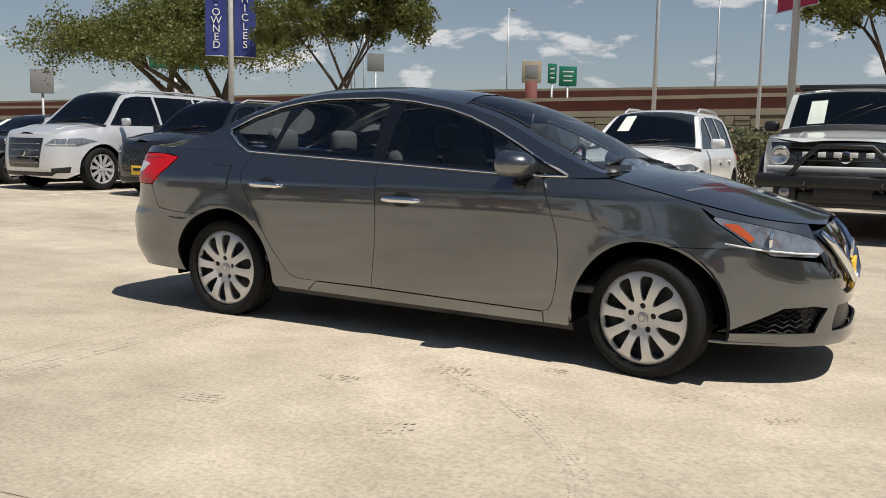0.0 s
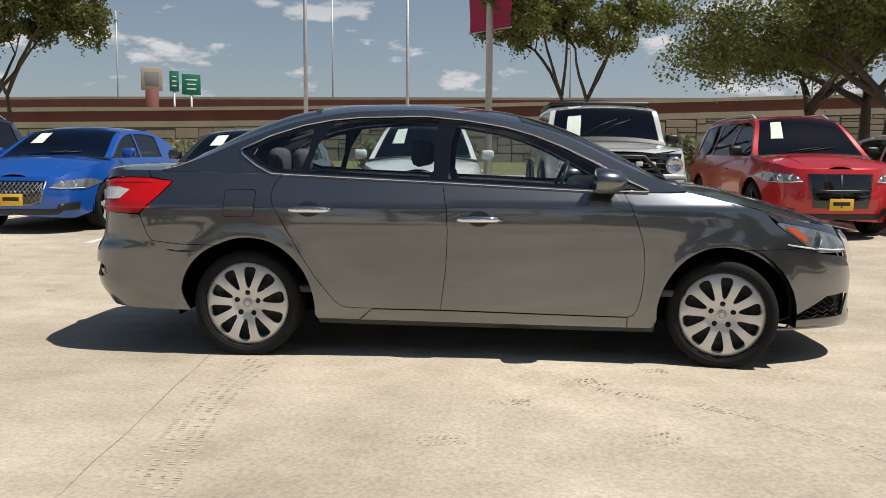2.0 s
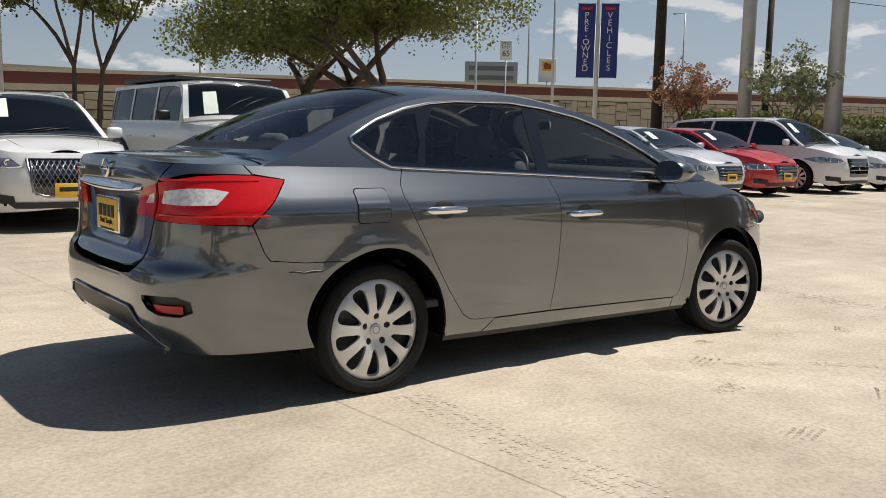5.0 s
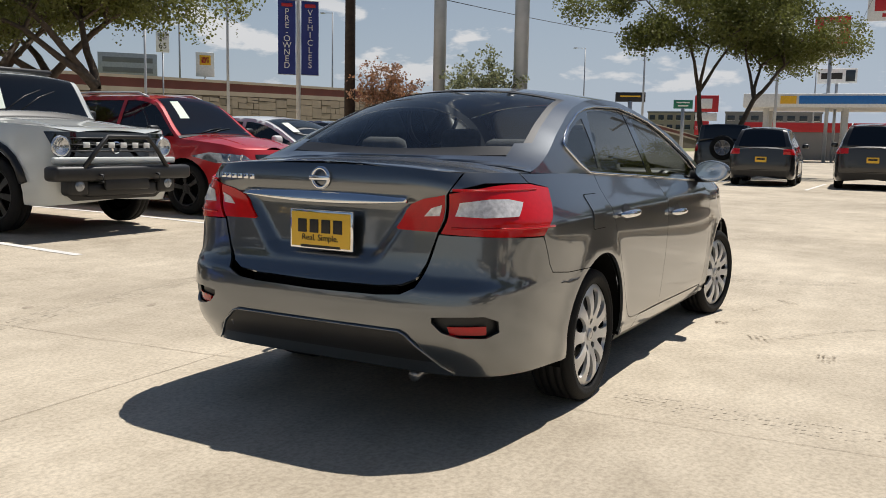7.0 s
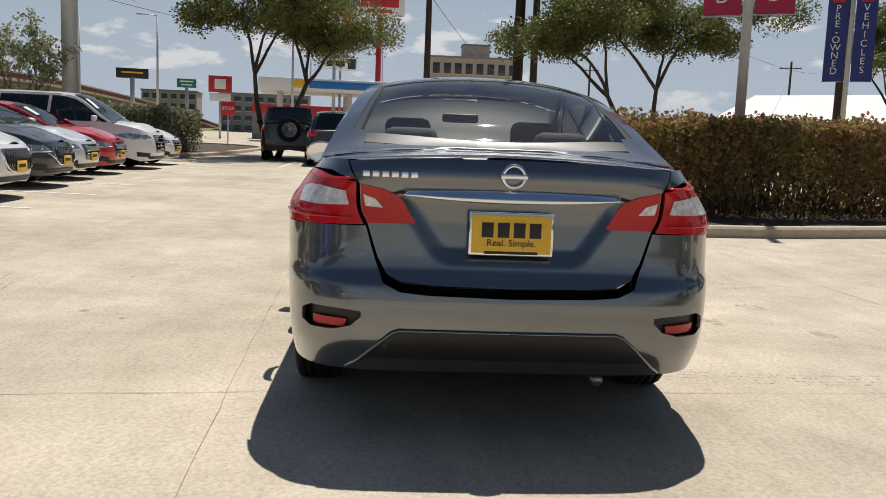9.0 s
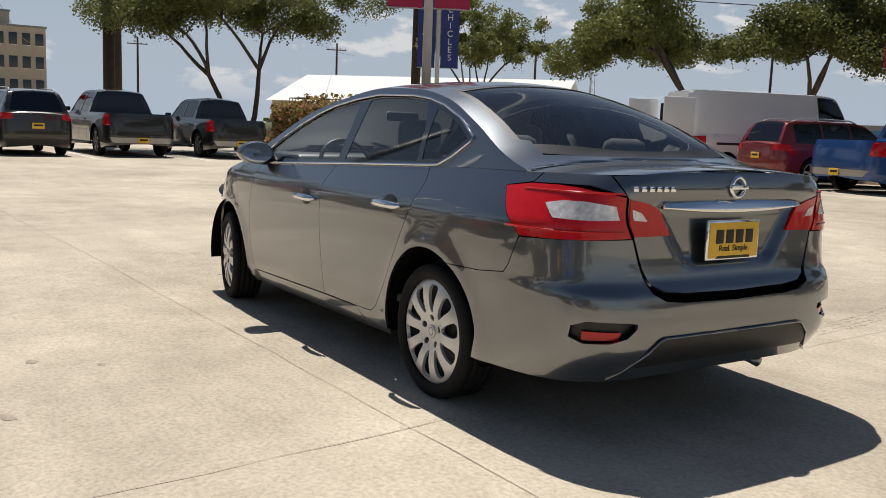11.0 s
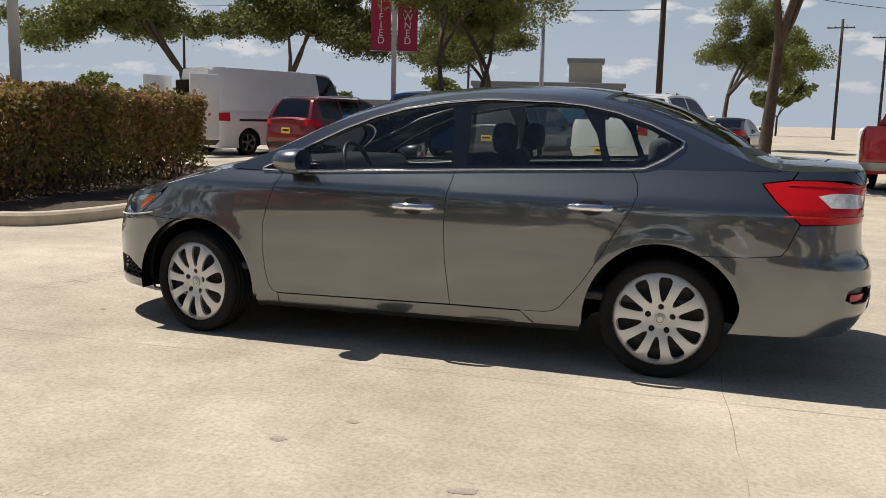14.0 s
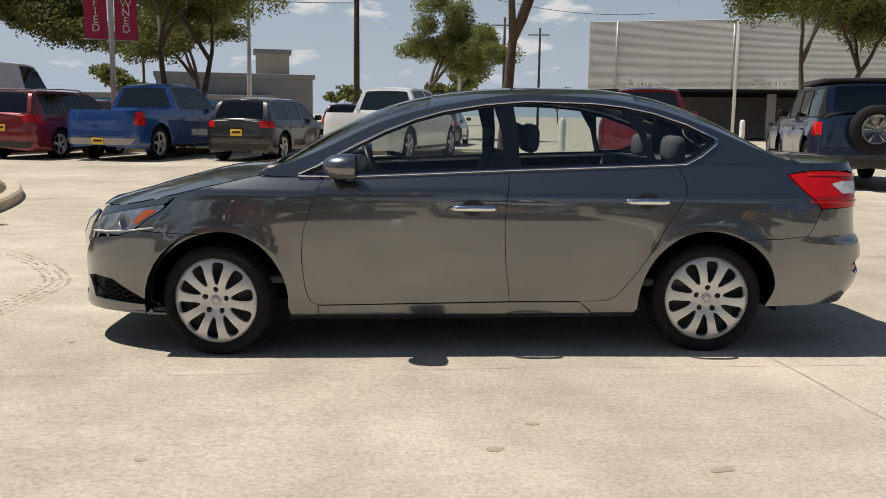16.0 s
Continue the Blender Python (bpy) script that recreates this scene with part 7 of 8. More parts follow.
    leaves_part("crown", places, M[leafmat], t, seed)
    return t


def hedge(name, x0, x1, y0, y1, h, leafmat, label, n=16000, seed=3, dry=0.25, size=0.07):
    """A clipped hedge of stems, twigs and small leaves over a lumpy block."""
    rnd = random.Random(seed)
    hd = thing(name, label, "hedge", pose(0, 0, 0), "hedges")
    stems = bmesh.new()
    for _ in range(int((x1 - x0) * (y1 - y0) * 45)):
        x, y = rnd.uniform(x0 + 0.15, x1 - 0.15), rnd.uniform(y0 + 0.15, y1 - 0.15)
        p = Vector((x, y, height(x, y) + 0.05))
        pts = [p]
        d = Vector((rnd.uniform(-0.4, 0.4), rnd.uniform(-0.4, 0.4), 1))
        for k in range(3):
            pts.append(pts[-1] + (d + Vector((rnd.uniform(-0.4, 0.4), rnd.uniform(-0.4, 0.4), 0))) * h * rnd.uniform(0.25, 0.34))
        tube(pts, [0.014, 0.01, 0.007, 0.004], 4, stems, cap=False)
    part("stem_thicket", stems, M["twig"], hd)
    for nm, frac, mm in (("foliage", 1 - dry, leafmat), ("dry_foliage", dry, "leafr")):
        places = []
        for _ in range(int(n * frac)):
            # mostly near the faces that one sees
            x, y, z = rnd.uniform(x0, x1), rnd.uniform(y0, y1), rnd.random() ** 0.6 * h
            f = rnd.random()
            lump = 0.26 * noise.noise((x * 1.0 + seed, y * 1.0, z * 1.1)) + 0.12 * noise.noise((x * 2.9, y * 2.9 + seed, z * 2.6))
            inset = abs(rnd.gauss(0, 0.10))
            if f < 0.26:
                z = h + lump - inset
            elif f < 0.46:
                x = x0 - lump + inset + 0.25 * max(0, 0.35 - z / h)
            elif f < 0.60:
                x = x1 + lump - inset
            elif f < 0.80:
                y = y1 + lump - inset - 0.25 * max(0, 0.35 - z / h)
            else:
                y = y0 - lump + inset
            if nm == "dry_foliage" and noise.noise((x * 0.8 + 7, y * 0.8, z * 0.9)) < -0.05 and rnd.random() < 0.7:
                continue
            if z < 0.34 * h and rnd.random() < 0.58 - z / h:
                continue
            places.append(((x, y, height(x, y) + 0.05 + z), size * rnd.uniform(0.7, 1.4)))
        tagged(leaves_part(nm, places, M[mm], hd, seed), kind="stuff")
    return hd


hedge("hedge", 7.0, 9.6, -7.6, -2.8, 1.40, "leaf2", "brown-green clipped hedge with bare twiggy base on the island", 64000, 3, 0.38, 0.058)
hedge("hedge", 24.5, 30.5, 8.1, 11.6, 1.55, "leafs", "grey-green rounded shrubs behind a kerb", 16000, 5, 0.05, 0.10)
hedge("hedge", 27.5, 42, 15.5, 19.5, 2.3, "leaf", "green hedge bank above the kerb", 9000, 8, 0.05, 0.14)
hedge("hedge", -2.6, -0.2, 13.6, 15.2, 1.25, "leafs", "grey-green shrub behind the parked cars", 4500, 6, 0.05, 0.09)
hedge("hedge", 2.9, 4.4, 12.0, 13.6, 1.3, "leafs", "grey-green shrub behind the parked cars", 4000, 7, 0.05, 0.09)
hedge("hedge", -9.0, -6.5, 15.0, 17.0, 1.2, "leafs", "grey-green shrub behind the parked cars", 3500, 11, 0.1, 0.09)


def plant():
    at = lambda x, y, rz=0: pose(x, y, height(x, y), 0, 0, rz)
    a = tree(11, 6.3, 2.1, at(2.2, 16.2), leaves=34000, trunks=2, clear=0.31, size=0.09, fill=1.2, sag=0.45)
    copy_thing(a, at(-11.9, 16.4, 140))
    b = tree(12, 6.9, 4.0, at(9.7, 17.3, 30), leaves=66000, trunks=3, clear=0.22, size=0.09, fill=1.2, sag=0.6, label="spreading live oak with several forked trunks", hang=0.6)
    copy_thing(b, at(-19.8, 18.6, 200))
    c = tree(13, 8.6, 4.3, at(28.4, 4.9, 70), leaves=80000, trunks=2, clear=0.33, size=0.095, label="tall live oak with paired trunks", fill=1.35, sag=1.2, hang=0.4)
    copy_thing(c, at(28.4, -9.0, 200))
    copy_thing(c, at(7.4, -22.7, 20))
    d = tree(14, 7.2, 3.6, at(16.0, -20.1, 10), leaves=72000, trunks=1, clear=0.27, size=0.095, fill=1.4, sag=1.3, hang=0.4, label="dense dark live oak behind the parked cars")
    copy_thing(d, at(-2.0, -16.9, 100) @ Matrix.Scale(1.2, 4))
    copy_thing(d, at(14.9, -24.5, 140))
    copy_thing(d, at(9.8, -34.8, 60))
    copy_thing(c, at(-13.6, -24.2, 320))
    copy_thing(d, at(-0.5, -38, 220))
    copy_thing(a, at(25, -17.5, 80))
    e = tree(15, 4.2, 1.15, at(23.2, 16.2), leafmat="leafr", leaves=3200, trunks=4, clear=0.30, label="slender crape myrtle with sparse reddish leaves", size=0.10, hang=0.0, spray=0)
    f = tree(16, 4.4, 1.2, at(22.6, 11.8), leafmat="leafs", leaves=3600, trunks=4, clear=0.30, label="slender crape myrtle with sparse green leaves", size=0.10, hang=0.0, spray=0)
    far = tree(17, 6.5, 3.6, at(-30, -70), leaves=3500, clear=0.25, label="rounded green tree far off", size=0.42, hang=0.1, spray=0)
    rnd = random.Random(31)
    for i in range(26):
        ang = radians(-150 + i * 7.2)
        rr = rnd.uniform(95, 190)
        x, y = rr * math.cos(ang), rr * math.sin(ang)
        if ang > radians(-25):
            continue
        copy_thing(far, pose(x, y, 0, 0, 0, i * 47))


plant()

# ---- poles, signs, buildings far off ----
def pole_thing(name, label, cat, x, y, h, r0, r1, m, seg=12, base=False):
    t = thing(name, label, cat, pose(x, y, height(x, y)), "poles")
    part("pole", tube([(0, 0, -0.1), (0, 0, h * 0.5), (0, 0, h)], [r0, (r0 + r1) / 2, r1], seg), m, t)
    if base:
        part("base", box(0.5, 0.5, 0.55, (0, 0, 0.25), 0.04), M["kerb"], t)
    return t


def street_lamp(x, y, h, head_dir, label="grey steel street lamp with a flat head", r=0.09, arm=0.6):
    t = pole_thing("street_lamp", label, "street lamp", x, y, h, r, r * 0.6, M["steel"], base=True)
    d = Vector((math.cos(radians(head_dir)), math.sin(radians(head_dir)), 0))
    part("arm", tube([(0, 0, h - 0.05), tuple(d * arm + Vector((0, 0, h + 0.02)))], 0.035, 6), M["steel"], t)
    part("lamp_head", box(0.55, 0.32, 0.12, tuple(d * (arm + 0.2) + Vector((0, 0, h + 0.02))), 0.03, rot=Matrix.Rotation(radians(head_dir), 3, "Z")), M["steel"], t)


def banner(x, y, h, zb, colour, left, right, face, label, bw=0.62, bh=2.1, size=0.30, h2=None):
    """A pole with a cloth banner on either side of it, turned to face an azimuth."""
    t = pole_thing("banner_pole", label, "banner pole", x, y, h, 0.085, 0.065, M["pole"], base=True)
    c, s = math.cos(radians(face)), math.sin(radians(face))
    rt = Vector((-s, c, 0))
    for sg, text in ((-1, left), (1, right)):
        bm = bmesh.new()
        off = rt * sg * (0.10 + bw / 2)
        n = 8
        rows = []
        for i in range(n + 1):
            zz = zb + bh * i / n
            rows.append([bm.verts.new(off + rt * (u * bw / 2) + Vector((c, s, 0)) * (0.02 * math.sin(i * 1.3 + u)) + Vector((0, 0, zz))) for u in (-1, -0.33, 0.33, 1)])
        for a, b in zip(rows, rows[1:]):
            for k in range(3):
                bm.faces.new((a[k], a[k + 1], b[k + 1], b[k]))
        g = part("banner", bm, M[colour], t, "printed cloth banner")
        for k, ch in enumerate(text):
            zz = zb + bh - 0.42 - k * (bh - 0.5) / max(len(text), 1)
            m = Matrix.Translation(off + Vector((c, s, 0)) * 0.035 + Vector((0, 0, zz))) @ pose(0, 0, 0, 0, 0, face + 90) @ pose(0, 0, 0, 90)
            if ch != " ":
                lettering(ch, size, g, M["letter"], m, "letter", 0.004)
        part("banner_badge", box(0.02, bw * 0.62, 0.12, (0, 0, 0), 0.02, rot=Matrix.Rotation(radians(face), 3, "Z")), M["letter"] if colour == "crimson" else M["signred"], g).location = off + Vector((c, s, 0)) * 0.035 + Vector((0, 0, zb + bh - 0.18))
        for zz in (zb, zb + bh):
            part("banner_arm", tube([Vector((0, 0, zz)), rt * sg * (0.12 + bw) + Vector((0, 0, zz))], 0.015, 5), M["steel"], t)
    return t


def wood_pole(x, y, h, arms=(0.94,), r=0.16, turn=90, label="dark wooden utility pole with crossarm"):
    t = pole_thing("utility_pole", label, "utility pole", x, y, h, r, r * 0.75, M["wood"], 10)
    d = Vector((math.cos(radians(turn)), math.sin(radians(turn)), 0))
    for a in arms:
        part("crossarm", tube([tuple(d * -1.2 + Vector((0.12, 0, h * a))), tuple(d * 1.2 + Vector((0.12, 0, h * a)))], 0.06, 4), M["wood"], t)
        for k in (-1.1, -0.5, 0.5, 1.1):
            part("insulator", tube([tuple(d * k + Vector((0.12, 0, h * a + 0.05))), tuple(d * k + Vector((0.12, 0, h * a + 0.25)))], 0.04, 6), M["steel"], t)
    return t


def wire(a, b, sag=1.2, r=0.02):
    a, b = Vector(a), Vector(b)
    pts = [a.lerp(b, k / 20) - Vector((0, 0, sag * 4 * (k / 20) * (1 - k / 20))) for k in range(21)]
    tagged(part("overhead_cable", tube(pts, r, 4), M["black"]), "thin black overhead cable", "cable", "cables")


street_lamp(-3.2, 34.1, 9.0, 200)
street_lamp(-8.3, 36.8, 12.5, 200, r=0.12)
street_lamp(28.2, 34.2, 7.6, 0)
street_lamp(-31, 30, 8.5, 200)
street_lamp(7.9, -36.7, 7.2, 0, "tall grey lamp post with twin flat heads", 0.13)
street_lamp(32, 32, 12, 0)
for x, y, h in ((-40, 92, 16), (-16, 92, 18), (10, 92, 17), (36, 92, 17), (58, 62, 15), (80, 60, 15), (110, 40, 14), (70, 20, 10), (62, 8, 9.5), (-60, 92, 15), (-2.5, -47, 8), (120, 12, 12)):
    street_lamp(x, y, h, 90, "slim far-off highway lamp post", 0.12, 1.2)
pole_thing("steel_pole", "thick grey steel sign pole", "pole", 23.6, 14.0, 14, 0.23, 0.23, M["steel"], 20)
pole_thing("steel_pole", "thick grey steel sign pole", "pole", 23.3, 10.6, 14, 0.25, 0.25, M["steel"], 20)
PRE, VEH, CER = "PRE-OWNED", "VEHICLES", "CERTIFIED"
banner(20.4, 18.0, 9.0, 3.35, "navy", PRE, VEH, 225, "pale pole with navy pre-owned vehicles banners", bh=2.6)
banner(-15.4, 15.4, 8.5, 3.4, "navy", PRE, VEH, -50, "pale pole with navy pre-owned vehicles banners", bh=2.6)
banner(22.2, -13.9, 9.0, 3.25, "navy", PRE, VEH, 148, "pale pole with navy pre-owned vehicles banners", bh=2.7)
banner(8.5, -5.1, 8.0, 3.15, "crimson", CER, PRE, 148, "pale pole with crimson certified pre-owned banners", bh=2.4, bw=0.6)
banner(8.9, -20.6, 8.5, 3.2, "crimson", CER, PRE, 112, "pale pole with crimson certified pre-owned banners", bh=2.6)
banner(0.2, 14.8, 9.0, 3.9, "crimson", CER, PRE, 40, "pale pole with crimson certified pre-owned banners", bh=2.6)
wood_pole(25.6, 19.4, 14, (), 0.24, label="thick dark wooden utility pole")
wood_pole(33, 19.2, 8.2, (), 0.17, label="dark wooden utility pole")
wood_pole(45.3, -1.4, 12.5, (0.93,), 0.2)
wood_pole(29.6, -4.4, 13, (), 0.22, label="dark wooden utility pole")
wood_pole(34.5, -5.8, 12, (0.95,), 0.18)
wood_pole(30.9, -18.2, 12, (0.95,), 0.24)
wood_pole(3.7, -50, 12.2, (0.80, 0.93), 0.2, 0)
for x, y in ((-9, -85), (-14, -95), (-30, -100), (55, -75), (75, -60), (95, -45), (110, -25), (30, -95)):
    wood_pole(x, y, 11, (0.93,), 0.16, math.degrees(math.atan2(y, x)) + 90, "far-off wooden utility pole")
for a, b in (((45.3, -1.4, 11.6), (30.9, -18.2, 8.2)), ((30.9, -18.2, 8.2), (3.7, -50, 8.0)), ((33, 19.2, 8), (120, 14, 15)), ((45.3, -1.4, 11.6), (30, 60, 15)), ((45.3, -1.4, 9), (160, -20, 13)), ((3.7, -50, 11.0), (60, -70, 12)), ((3.7, -50, 11.4), (-60, -75, 15)), ((3.7, -50, 10.8), (-20, -70, 10)), ((29.6, -4.4, 9), (120, -60, 12)), ((34.5, -5.8, 11), (130, -40, 11)), ((45.3, 0, 11.6), (200, 20, 14))):
    wire(a, b)


def sign_board(name, label, x, y, z, w, h, face, m, post=0.08, text=(), bars=(), back="steel", pm="steel"):
    """A flat board on one post, with words or bars on its face."""
    t = thing(name, label, "sign", pose(x, y, height(x, y), 0, 0, face), "signs")
    part("post", tube([(-0.08, 0, -0.1), (-0.08, 0, z - h / 2 + 0.1)], post, 8), M[pm], t)
    bd = part("board", box(0.10, w, h, (0, 0, z), 0.03), M[m], t)
    for s, size, dy, dz, mm in text:
        lettering(s, size, bd, M[mm], Matrix.Translation((0.056, dy, z + dz)) @ pose(0, 0, 0, 90, 0, 90), "lettering", 0.004)
    for bw, bh, dy, dz, mm in bars:
        part("sign_bar", box(0.02, bw, bh, (0.056, dy, z + dz), 0.004), M[mm], bd)
    return t


sign_board("speed_sign", "white speed limit 65 sign on a bent post", 43.5, 49.0, 7.4, 0.95, 1.5, 228, "white", 0.06, [("SPEED", 0.27, 0, 0.52, "ink"), ("LIMIT", 0.27, 0, 0.24, "ink"), ("65", 0.62, 0, -0.28, "ink")])
sign_board("shell_sign", "white board with a yellow shape over a red bar", 50.5, 51.5, 6.4, 1.5, 2.0, 228, "white", 0.07, bars=[(0.9, 0.8, 0, 0.35, "yellow"), (0.6, 0.5, 0, 0.35, "signred")])
sign_board("billboard", "grey panelled billboard beyond the highway", 96, 112, 11.5, 9, 4.0, 228, "steel", 0.3, bars=[(7.6, 0.8, 0, 0.9, "greywall"), (7.6, 0.8, 0, -0.7, "greywall")])
sign_board("diner_sign", "white diner sign with red bars on a red pole", 104, 2.4, 16.6, 6.0, 3.0, 180, "white", 0.35, bars=[(4.6, 1.3, 0, 0.2, "signred"), (3.0, 0.4, 0, -0.9, "signred"), (5.9, 0.2, 0, 1.4, "signred")], pm="signred")
sign_board("fuel_sign", "red and white fuel station pylon sign", 72, 5.6, 10.4, 2.6, 2.2, 180, "signred", 0.15, bars=[(1.2, 1.2, 0, 0, "white"), (2.4, 0.9, 0, -1.6, "white")])
sign_board("bank_sign", "white sign with dark bars on a post", 74, 5.2, 7.0, 3.0, 1.2, 180, "white", 0.12, bars=[(1.6, 0.5, -0.4, 0, "ink"), (0.7, 0.9, 1.0, 0, "pane")])
sign_board("fuel_sign", "red and white fuel station totem", 78, 16.4, 5.0, 2.1, 1.5, 190, "signred", 0.12, bars=[(1.0, 0.9, 0, 0, "white"), (1.9, 0.7, 0, -1.2, "white")])
sign_board("stop_sign", "red stop sign beside the road", 54, 11.3, 2.3, 0.9, 0.9, 190, "signred", 0.05, [("STOP", 0.32, 0, 0, "letter")])
sign_board("road_sign", "green overhead road sign with white bars", 120, 29, 6.9, 2.6, 1.2, 195, "green", 0.25, bars=[(1.8, 0.18, 0, 0.25, "letter"), (1.4, 0.18, 0, -0.2, "letter")])
sign_board("message_board", "dark electronic message board over the road", 110, 33.5, 7.4, 3.9, 1.25, 195, "black", 0.3, bars=[(2.6, 0.2, 0, 0.1, "yellow")])
for x, y, w in ((-25.4, 72.4, 0.0), (-27.0, 72.6, 0.3)):
    sign_board("road_sign", "green overhead road sign with white bars", x, y, 6.5 + w, 1.6 if w == 0 else 0.8, 1.8, -65, "green", 0.1, bars=[(1.0 if w == 0 else 0.4, 0.12, 0, 0.4, "letter"), (0.8 if w == 0 else 0.4, 0.12, 0, 0, "letter"), (0.8 if w == 0 else 0.4, 0.12, 0, -0.4, "letter")])
sign_board("road_sign", "wide green overhead road sign with white bars", -56.8, 55.5, 7.26, 4.5, 1.6, -50, "green", 0.25, bars=[(3.0, 0.22, 0, 0.35, "letter"), (2.5, 0.22, 0, -0.2, "letter")])
sign_board("pylon_sign", "white-topped maroon brick pylon sign", -28.6, 71.5, 6.9, 1.8, 2.0, -65, "tan", 0.6, bars=[(1.2, 1.2, 0, 0, "greywall")], pm="band")
sign_board("small_sign", "back of a grey sign on a thin post", -29.5, 20, 3.2, 0.9, 1.0, -45, "greywall", 0.05)
sign_board("billboard", "dark far-off roadside billboard", -52, 82, 9.2, 1.9, 2.0, -60, "greywall", 0.12)


def lattice(x, y, h, label):
    t = thing("radio_mast", label, "mast", pose(x, y, 0), "poles")
    bm = bmesh.new()
    for k in range(3):
        a = k * math.tau / 3
        tube([(0.9 * math.cos(a), 0.9 * math.sin(a), 0), (0.25 * math.cos(a), 0.25 * math.sin(a), h)], 0.08, 4, bm)
    for i in range(14):
        r = 0.9 - 0.65 * i / 14
        r2 = 0.9 - 0.65 * (i + 1) / 14
        for k in range(3):
            a, b = k * math.tau / 3, (k + 1) * math.tau / 3
            tube([(r * math.cos(a), r * math.sin(a), h * i / 14), (r2 * math.cos(b), r2 * math.sin(b), h * (i + 1) / 14)], 0.04, 4, bm)
    for z in (0.86, 0.98):
        for k in range(3):
            a = k * math.tau / 3 + 0.5
            box(0.3, 0.3, 2.2, (1.0 * math.cos(a), 1.0 * math.sin(a), h * z), 0, bm)
    part("lattice", bm, M["steel"], t)


lattice(-62, 92, 19, "steel lattice radio mast with antenna panels")
lattice(130, -118, 22, "slim steel lattice pylon")
lattice(150, 3, 26, "slim steel lattice mast")


def building(name, label, x, y, rz, w, d, h, wall, rows=0, cols=0, roof="greywall", gable=0.0, wz=1.0):
    t = thing(name, label, "building", pose(x, y, 0, 0, 0, rz), "buildings")
    part("wall", box(d, w, h, (0, 0, h / 2), 0), M[wall], t, smooth=False)
    if gable:
        bm = bmesh.new()
        pts = [(-d / 2 - 0.5, -w / 2 - 0.5, h), (-d / 2 - 0.5, w / 2 + 0.5, h), (-d / 2 - 0.5, 0, h + gable)]
        a = [bm.verts.new(p) for p in pts]
        b = [bm.verts.new((d / 2 + 0.5, p[1], p[2])) for p in pts]
        for f in ((a[0], a[2], a[1]), (b[0], b[1], b[2]), (a[0], b[0], b[2], a[2]), (a[1], a[2], b[2], b[1]), (a[0], a[1], b[1], b[0])):
            bm.faces.new(f)
        part("roof", bm, M[roof], t, smooth=False)
    else:
        part("roof", box(d + 0.4, w + 0.4, 0.4, (0, 0, h + 0.2), 0.05), M[roof], t, smooth=False)
    for r in range(rows):
        for c in range(cols):
            wn_ = part("window", box(0.15, w / cols * 0.62, h / rows * 0.5, (d / 2 + 0.02, -w / 2 + w * (c + 0.5) / cols, h * (r + 0.5) / rows), 0.01), M["pane"], t)
            part("sill", box(0.2, w / cols * 0.66, 0.12, (d / 2 + 0.08, -w / 2 + w * (c + 0.5) / cols, h * (r + 0.5) / rows - h / rows * 0.27), 0), M["roofw"], wn_)
    return t


M["blueshed"] = mat("blue_sheet", (0.05, 0.16, 0.30), 0.6, vary=0.1, scale=0.3)
building("office_building", "beige eight-bay office block with dark window bands", 197, -17, 180, 19, 16, 18, "stucco", 4, 8)
building("penthouse", "beige plant room on the office roof", 200, -18, 180, 6, 6, 21.5, "stucco", 0, 0)
building("hotel", "pale far-off hotel with rows of windows", 230, 34, 190, 22, 16, 9.5, "greywall", 4, 8)
building("hotel", "pale far-off building with windows", 240, 60, 186, 14, 14, 10, "stucco", 4, 6)
building("warehouse", "tan warehouse with a broad white gabled roof", 80, -50, 222, 20, 30, 3.6, "stucco", 0, 0, "roofw", 3.3)
building("shed", "long low blue shed behind the parked cars", 34, -66, 112, 44, 10, 2.3, "blueshed", 0, 0, "greywall")
building("shed", "grey low building with parapet", 16.5, -76, 105, 13, 10, 4.2, "greywall", 0, 0, "greywall")
building("tower", "small grey brown roof tower", 13.2, -78, 100, 3, 3, 6.6, "stucco", 0, 0, "greywall")


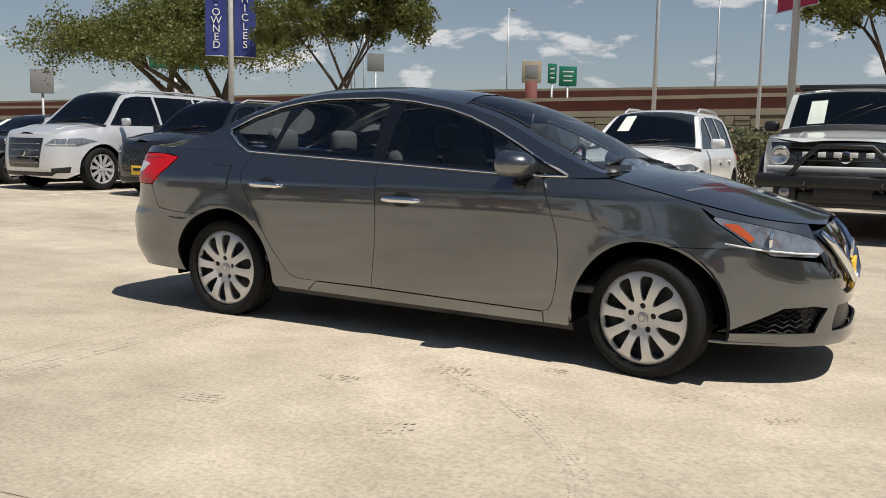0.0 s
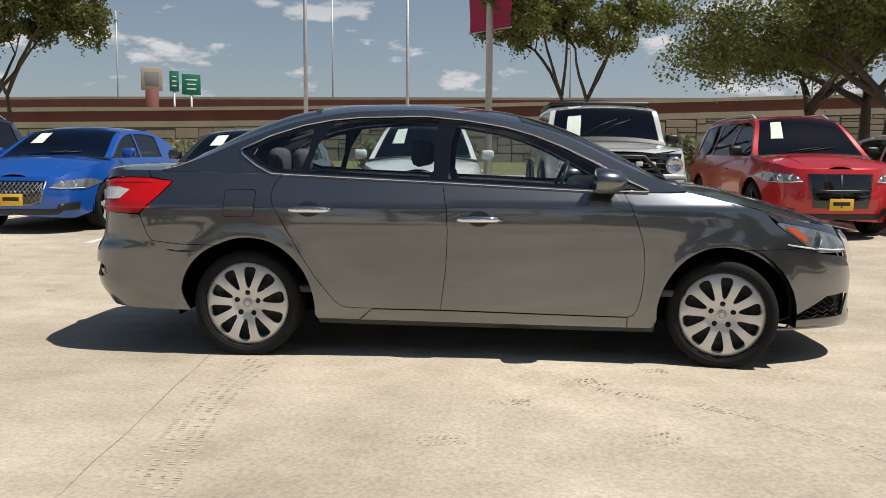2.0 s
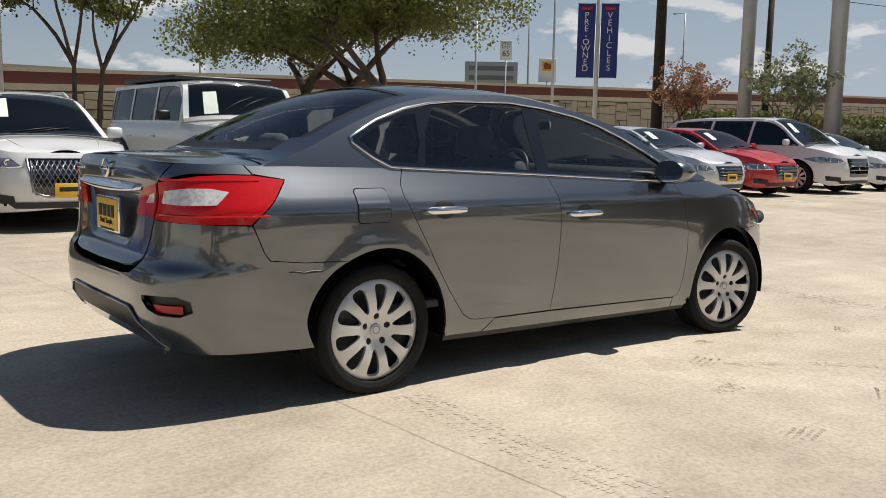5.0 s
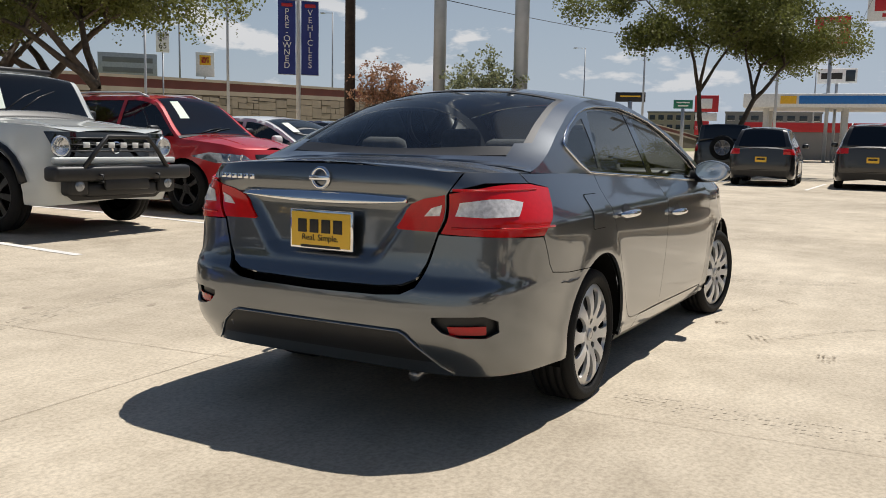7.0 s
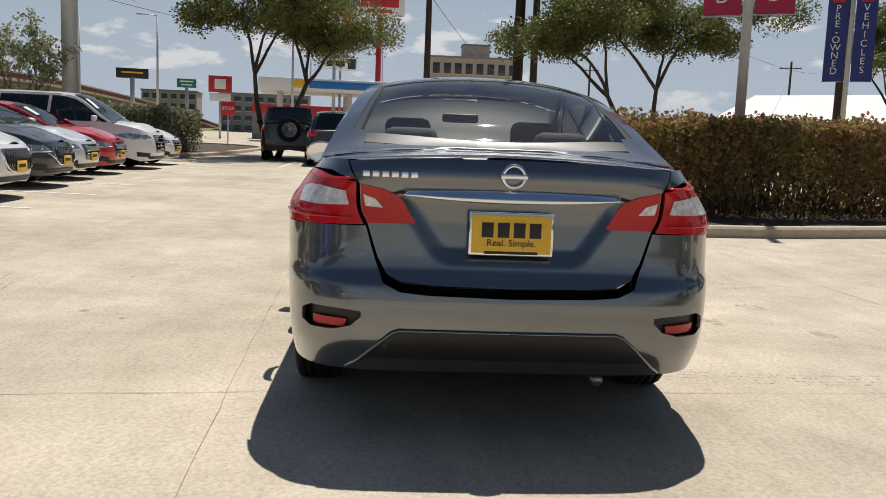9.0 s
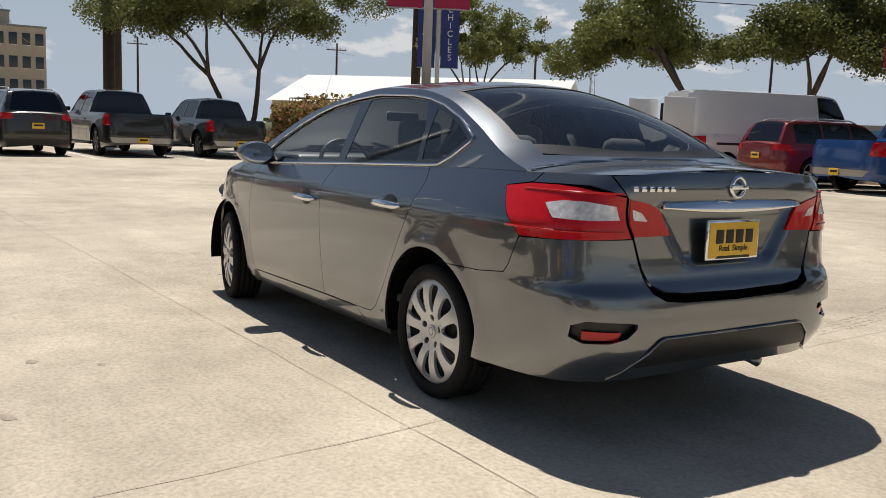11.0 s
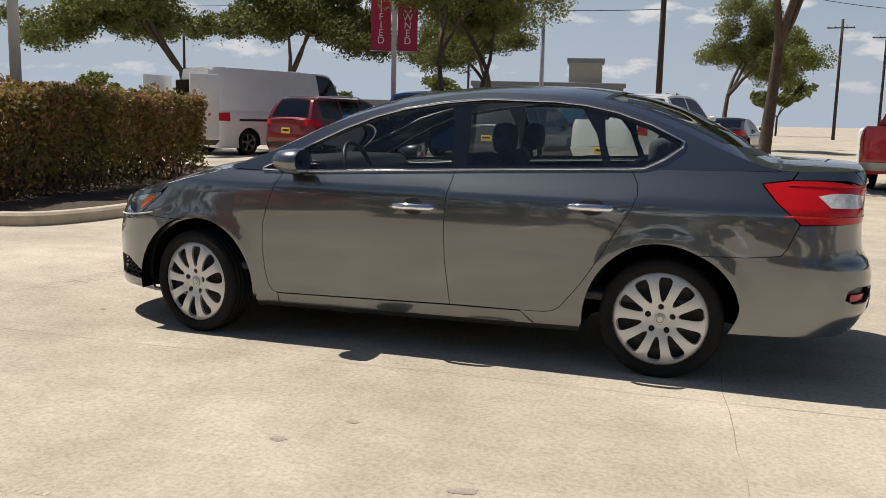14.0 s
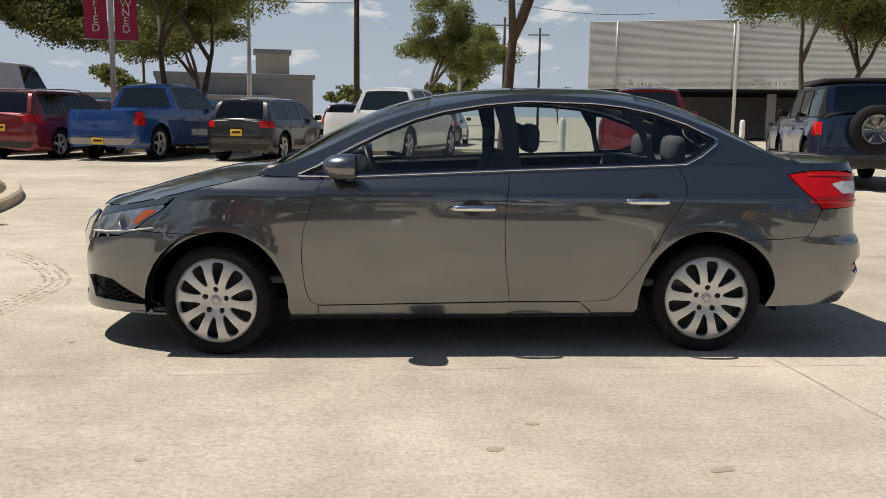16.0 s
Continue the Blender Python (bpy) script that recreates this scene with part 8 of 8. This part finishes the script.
def service_hall():
    """The corrugated white service front with an open drive-through under it."""
    t = thing("service_building", "white corrugated service building with an open drive-through", "building", pose(-10.0, -46.5, 0, 0, 0, -20), "buildings")
    bm = bmesh.new()
    W, n = 46.0, 60
    prof = []
    for i in range(n + 1):
        z = 2.95 + 3.75 * i / n
        prof += [(0.0, z), (0.06, z + 0.018), (0.06, z + 0.046), (0.0, z + 0.06)]
    prev = None
    for dy, z in prof:
        row = [bm.verts.new((0.0, dy, z)), bm.verts.new((-W, dy, z))]
        if prev:
            bm.faces.new((prev[0], row[0], row[1], prev[1]))
        prev = row
    part("cladding", bm, M["metalwall"], t, smooth=False)
    part("upper_wall", box(W, 9.6, 3.75, (-W / 2, -5.0, 4.83), 0), M["greywall"], t)
    part("back_wall", box(W, 0.3, 3.0, (-W / 2, -9.6, 1.5), 0), M["greywall"], t)
    # soffit coloured near-black, the shade of the drive-through painted in
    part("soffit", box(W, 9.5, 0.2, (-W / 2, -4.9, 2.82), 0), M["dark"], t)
    for i in range(6):
        part("column", box(0.5, 0.5, 2.8, (-2 - i * 8.2, -1.2, 1.4), 0.03), M["greywall"], t)
    for i in range(7):
        part("seam", box(0.08, 0.05, 3.75, (-i * 6.4 - 1.6, 0.085, 4.83), 0), M["steel"], t)
    part("gutter_post", box(0.18, 0.18, 6.7, (-8.2, 0.3, 3.35), 0.02), M["roofw"], t)
    for s, x in (("Express", -3.4), ("Service", -10.1)):
        lettering(s, 0.78, t, M["white"], Matrix.Translation((x, 0.16, 3.30)) @ pose(0, 0, 0, 90, 0, 180), "lettering", 0.05)


service_hall()


def fuel_canopy():
    t = thing("fuel_canopy", "white fuel station canopy with blue and yellow stripe", "canopy", pose(76, 4.6, 0, 0, 0, 6), "buildings")
    part("roof", box(9, 15.5, 1.1, (0, 0, 5.0), 0.05), M["white"], t)
    part("blue_band", box(0.1, 11.0, 0.62, (-4.53, -2.0, 5.05), 0.01), M["blue"], t)
    part("yellow_band", box(0.1, 1.2, 0.62, (-4.54, 4.3, 5.05), 0.01, rot=None), M["yellow"], t)
    for y in (-6, 0, 6):
        for x in (-3, 3):
            part("column", box(0.45, 0.45, 4.5, (x, y, 2.25), 0.03), M["pole"], t)
    part("shop", box(6, 18, 3.4, (14, 0, 1.7), 0.02), M["greywall"], t)
    part("shop_fascia", box(0.2, 18, 0.9, (10.9, 0, 3.2), 0.02), M["signred"], t)


fuel_canopy()
for x, y in ((-5.1, -26.0), (-16.5, -34), (-14.8, -34.5)):
    t = thing("bollard", "white painted steel bollard", "bollard", pose(x, y, height(x, y)), "bollards")
    part("post", lathe([(0, 0.12), (1.05, 0.12), (1.15, 0.09), (1.19, 0.001)], 18, "z"), M["white"], t)
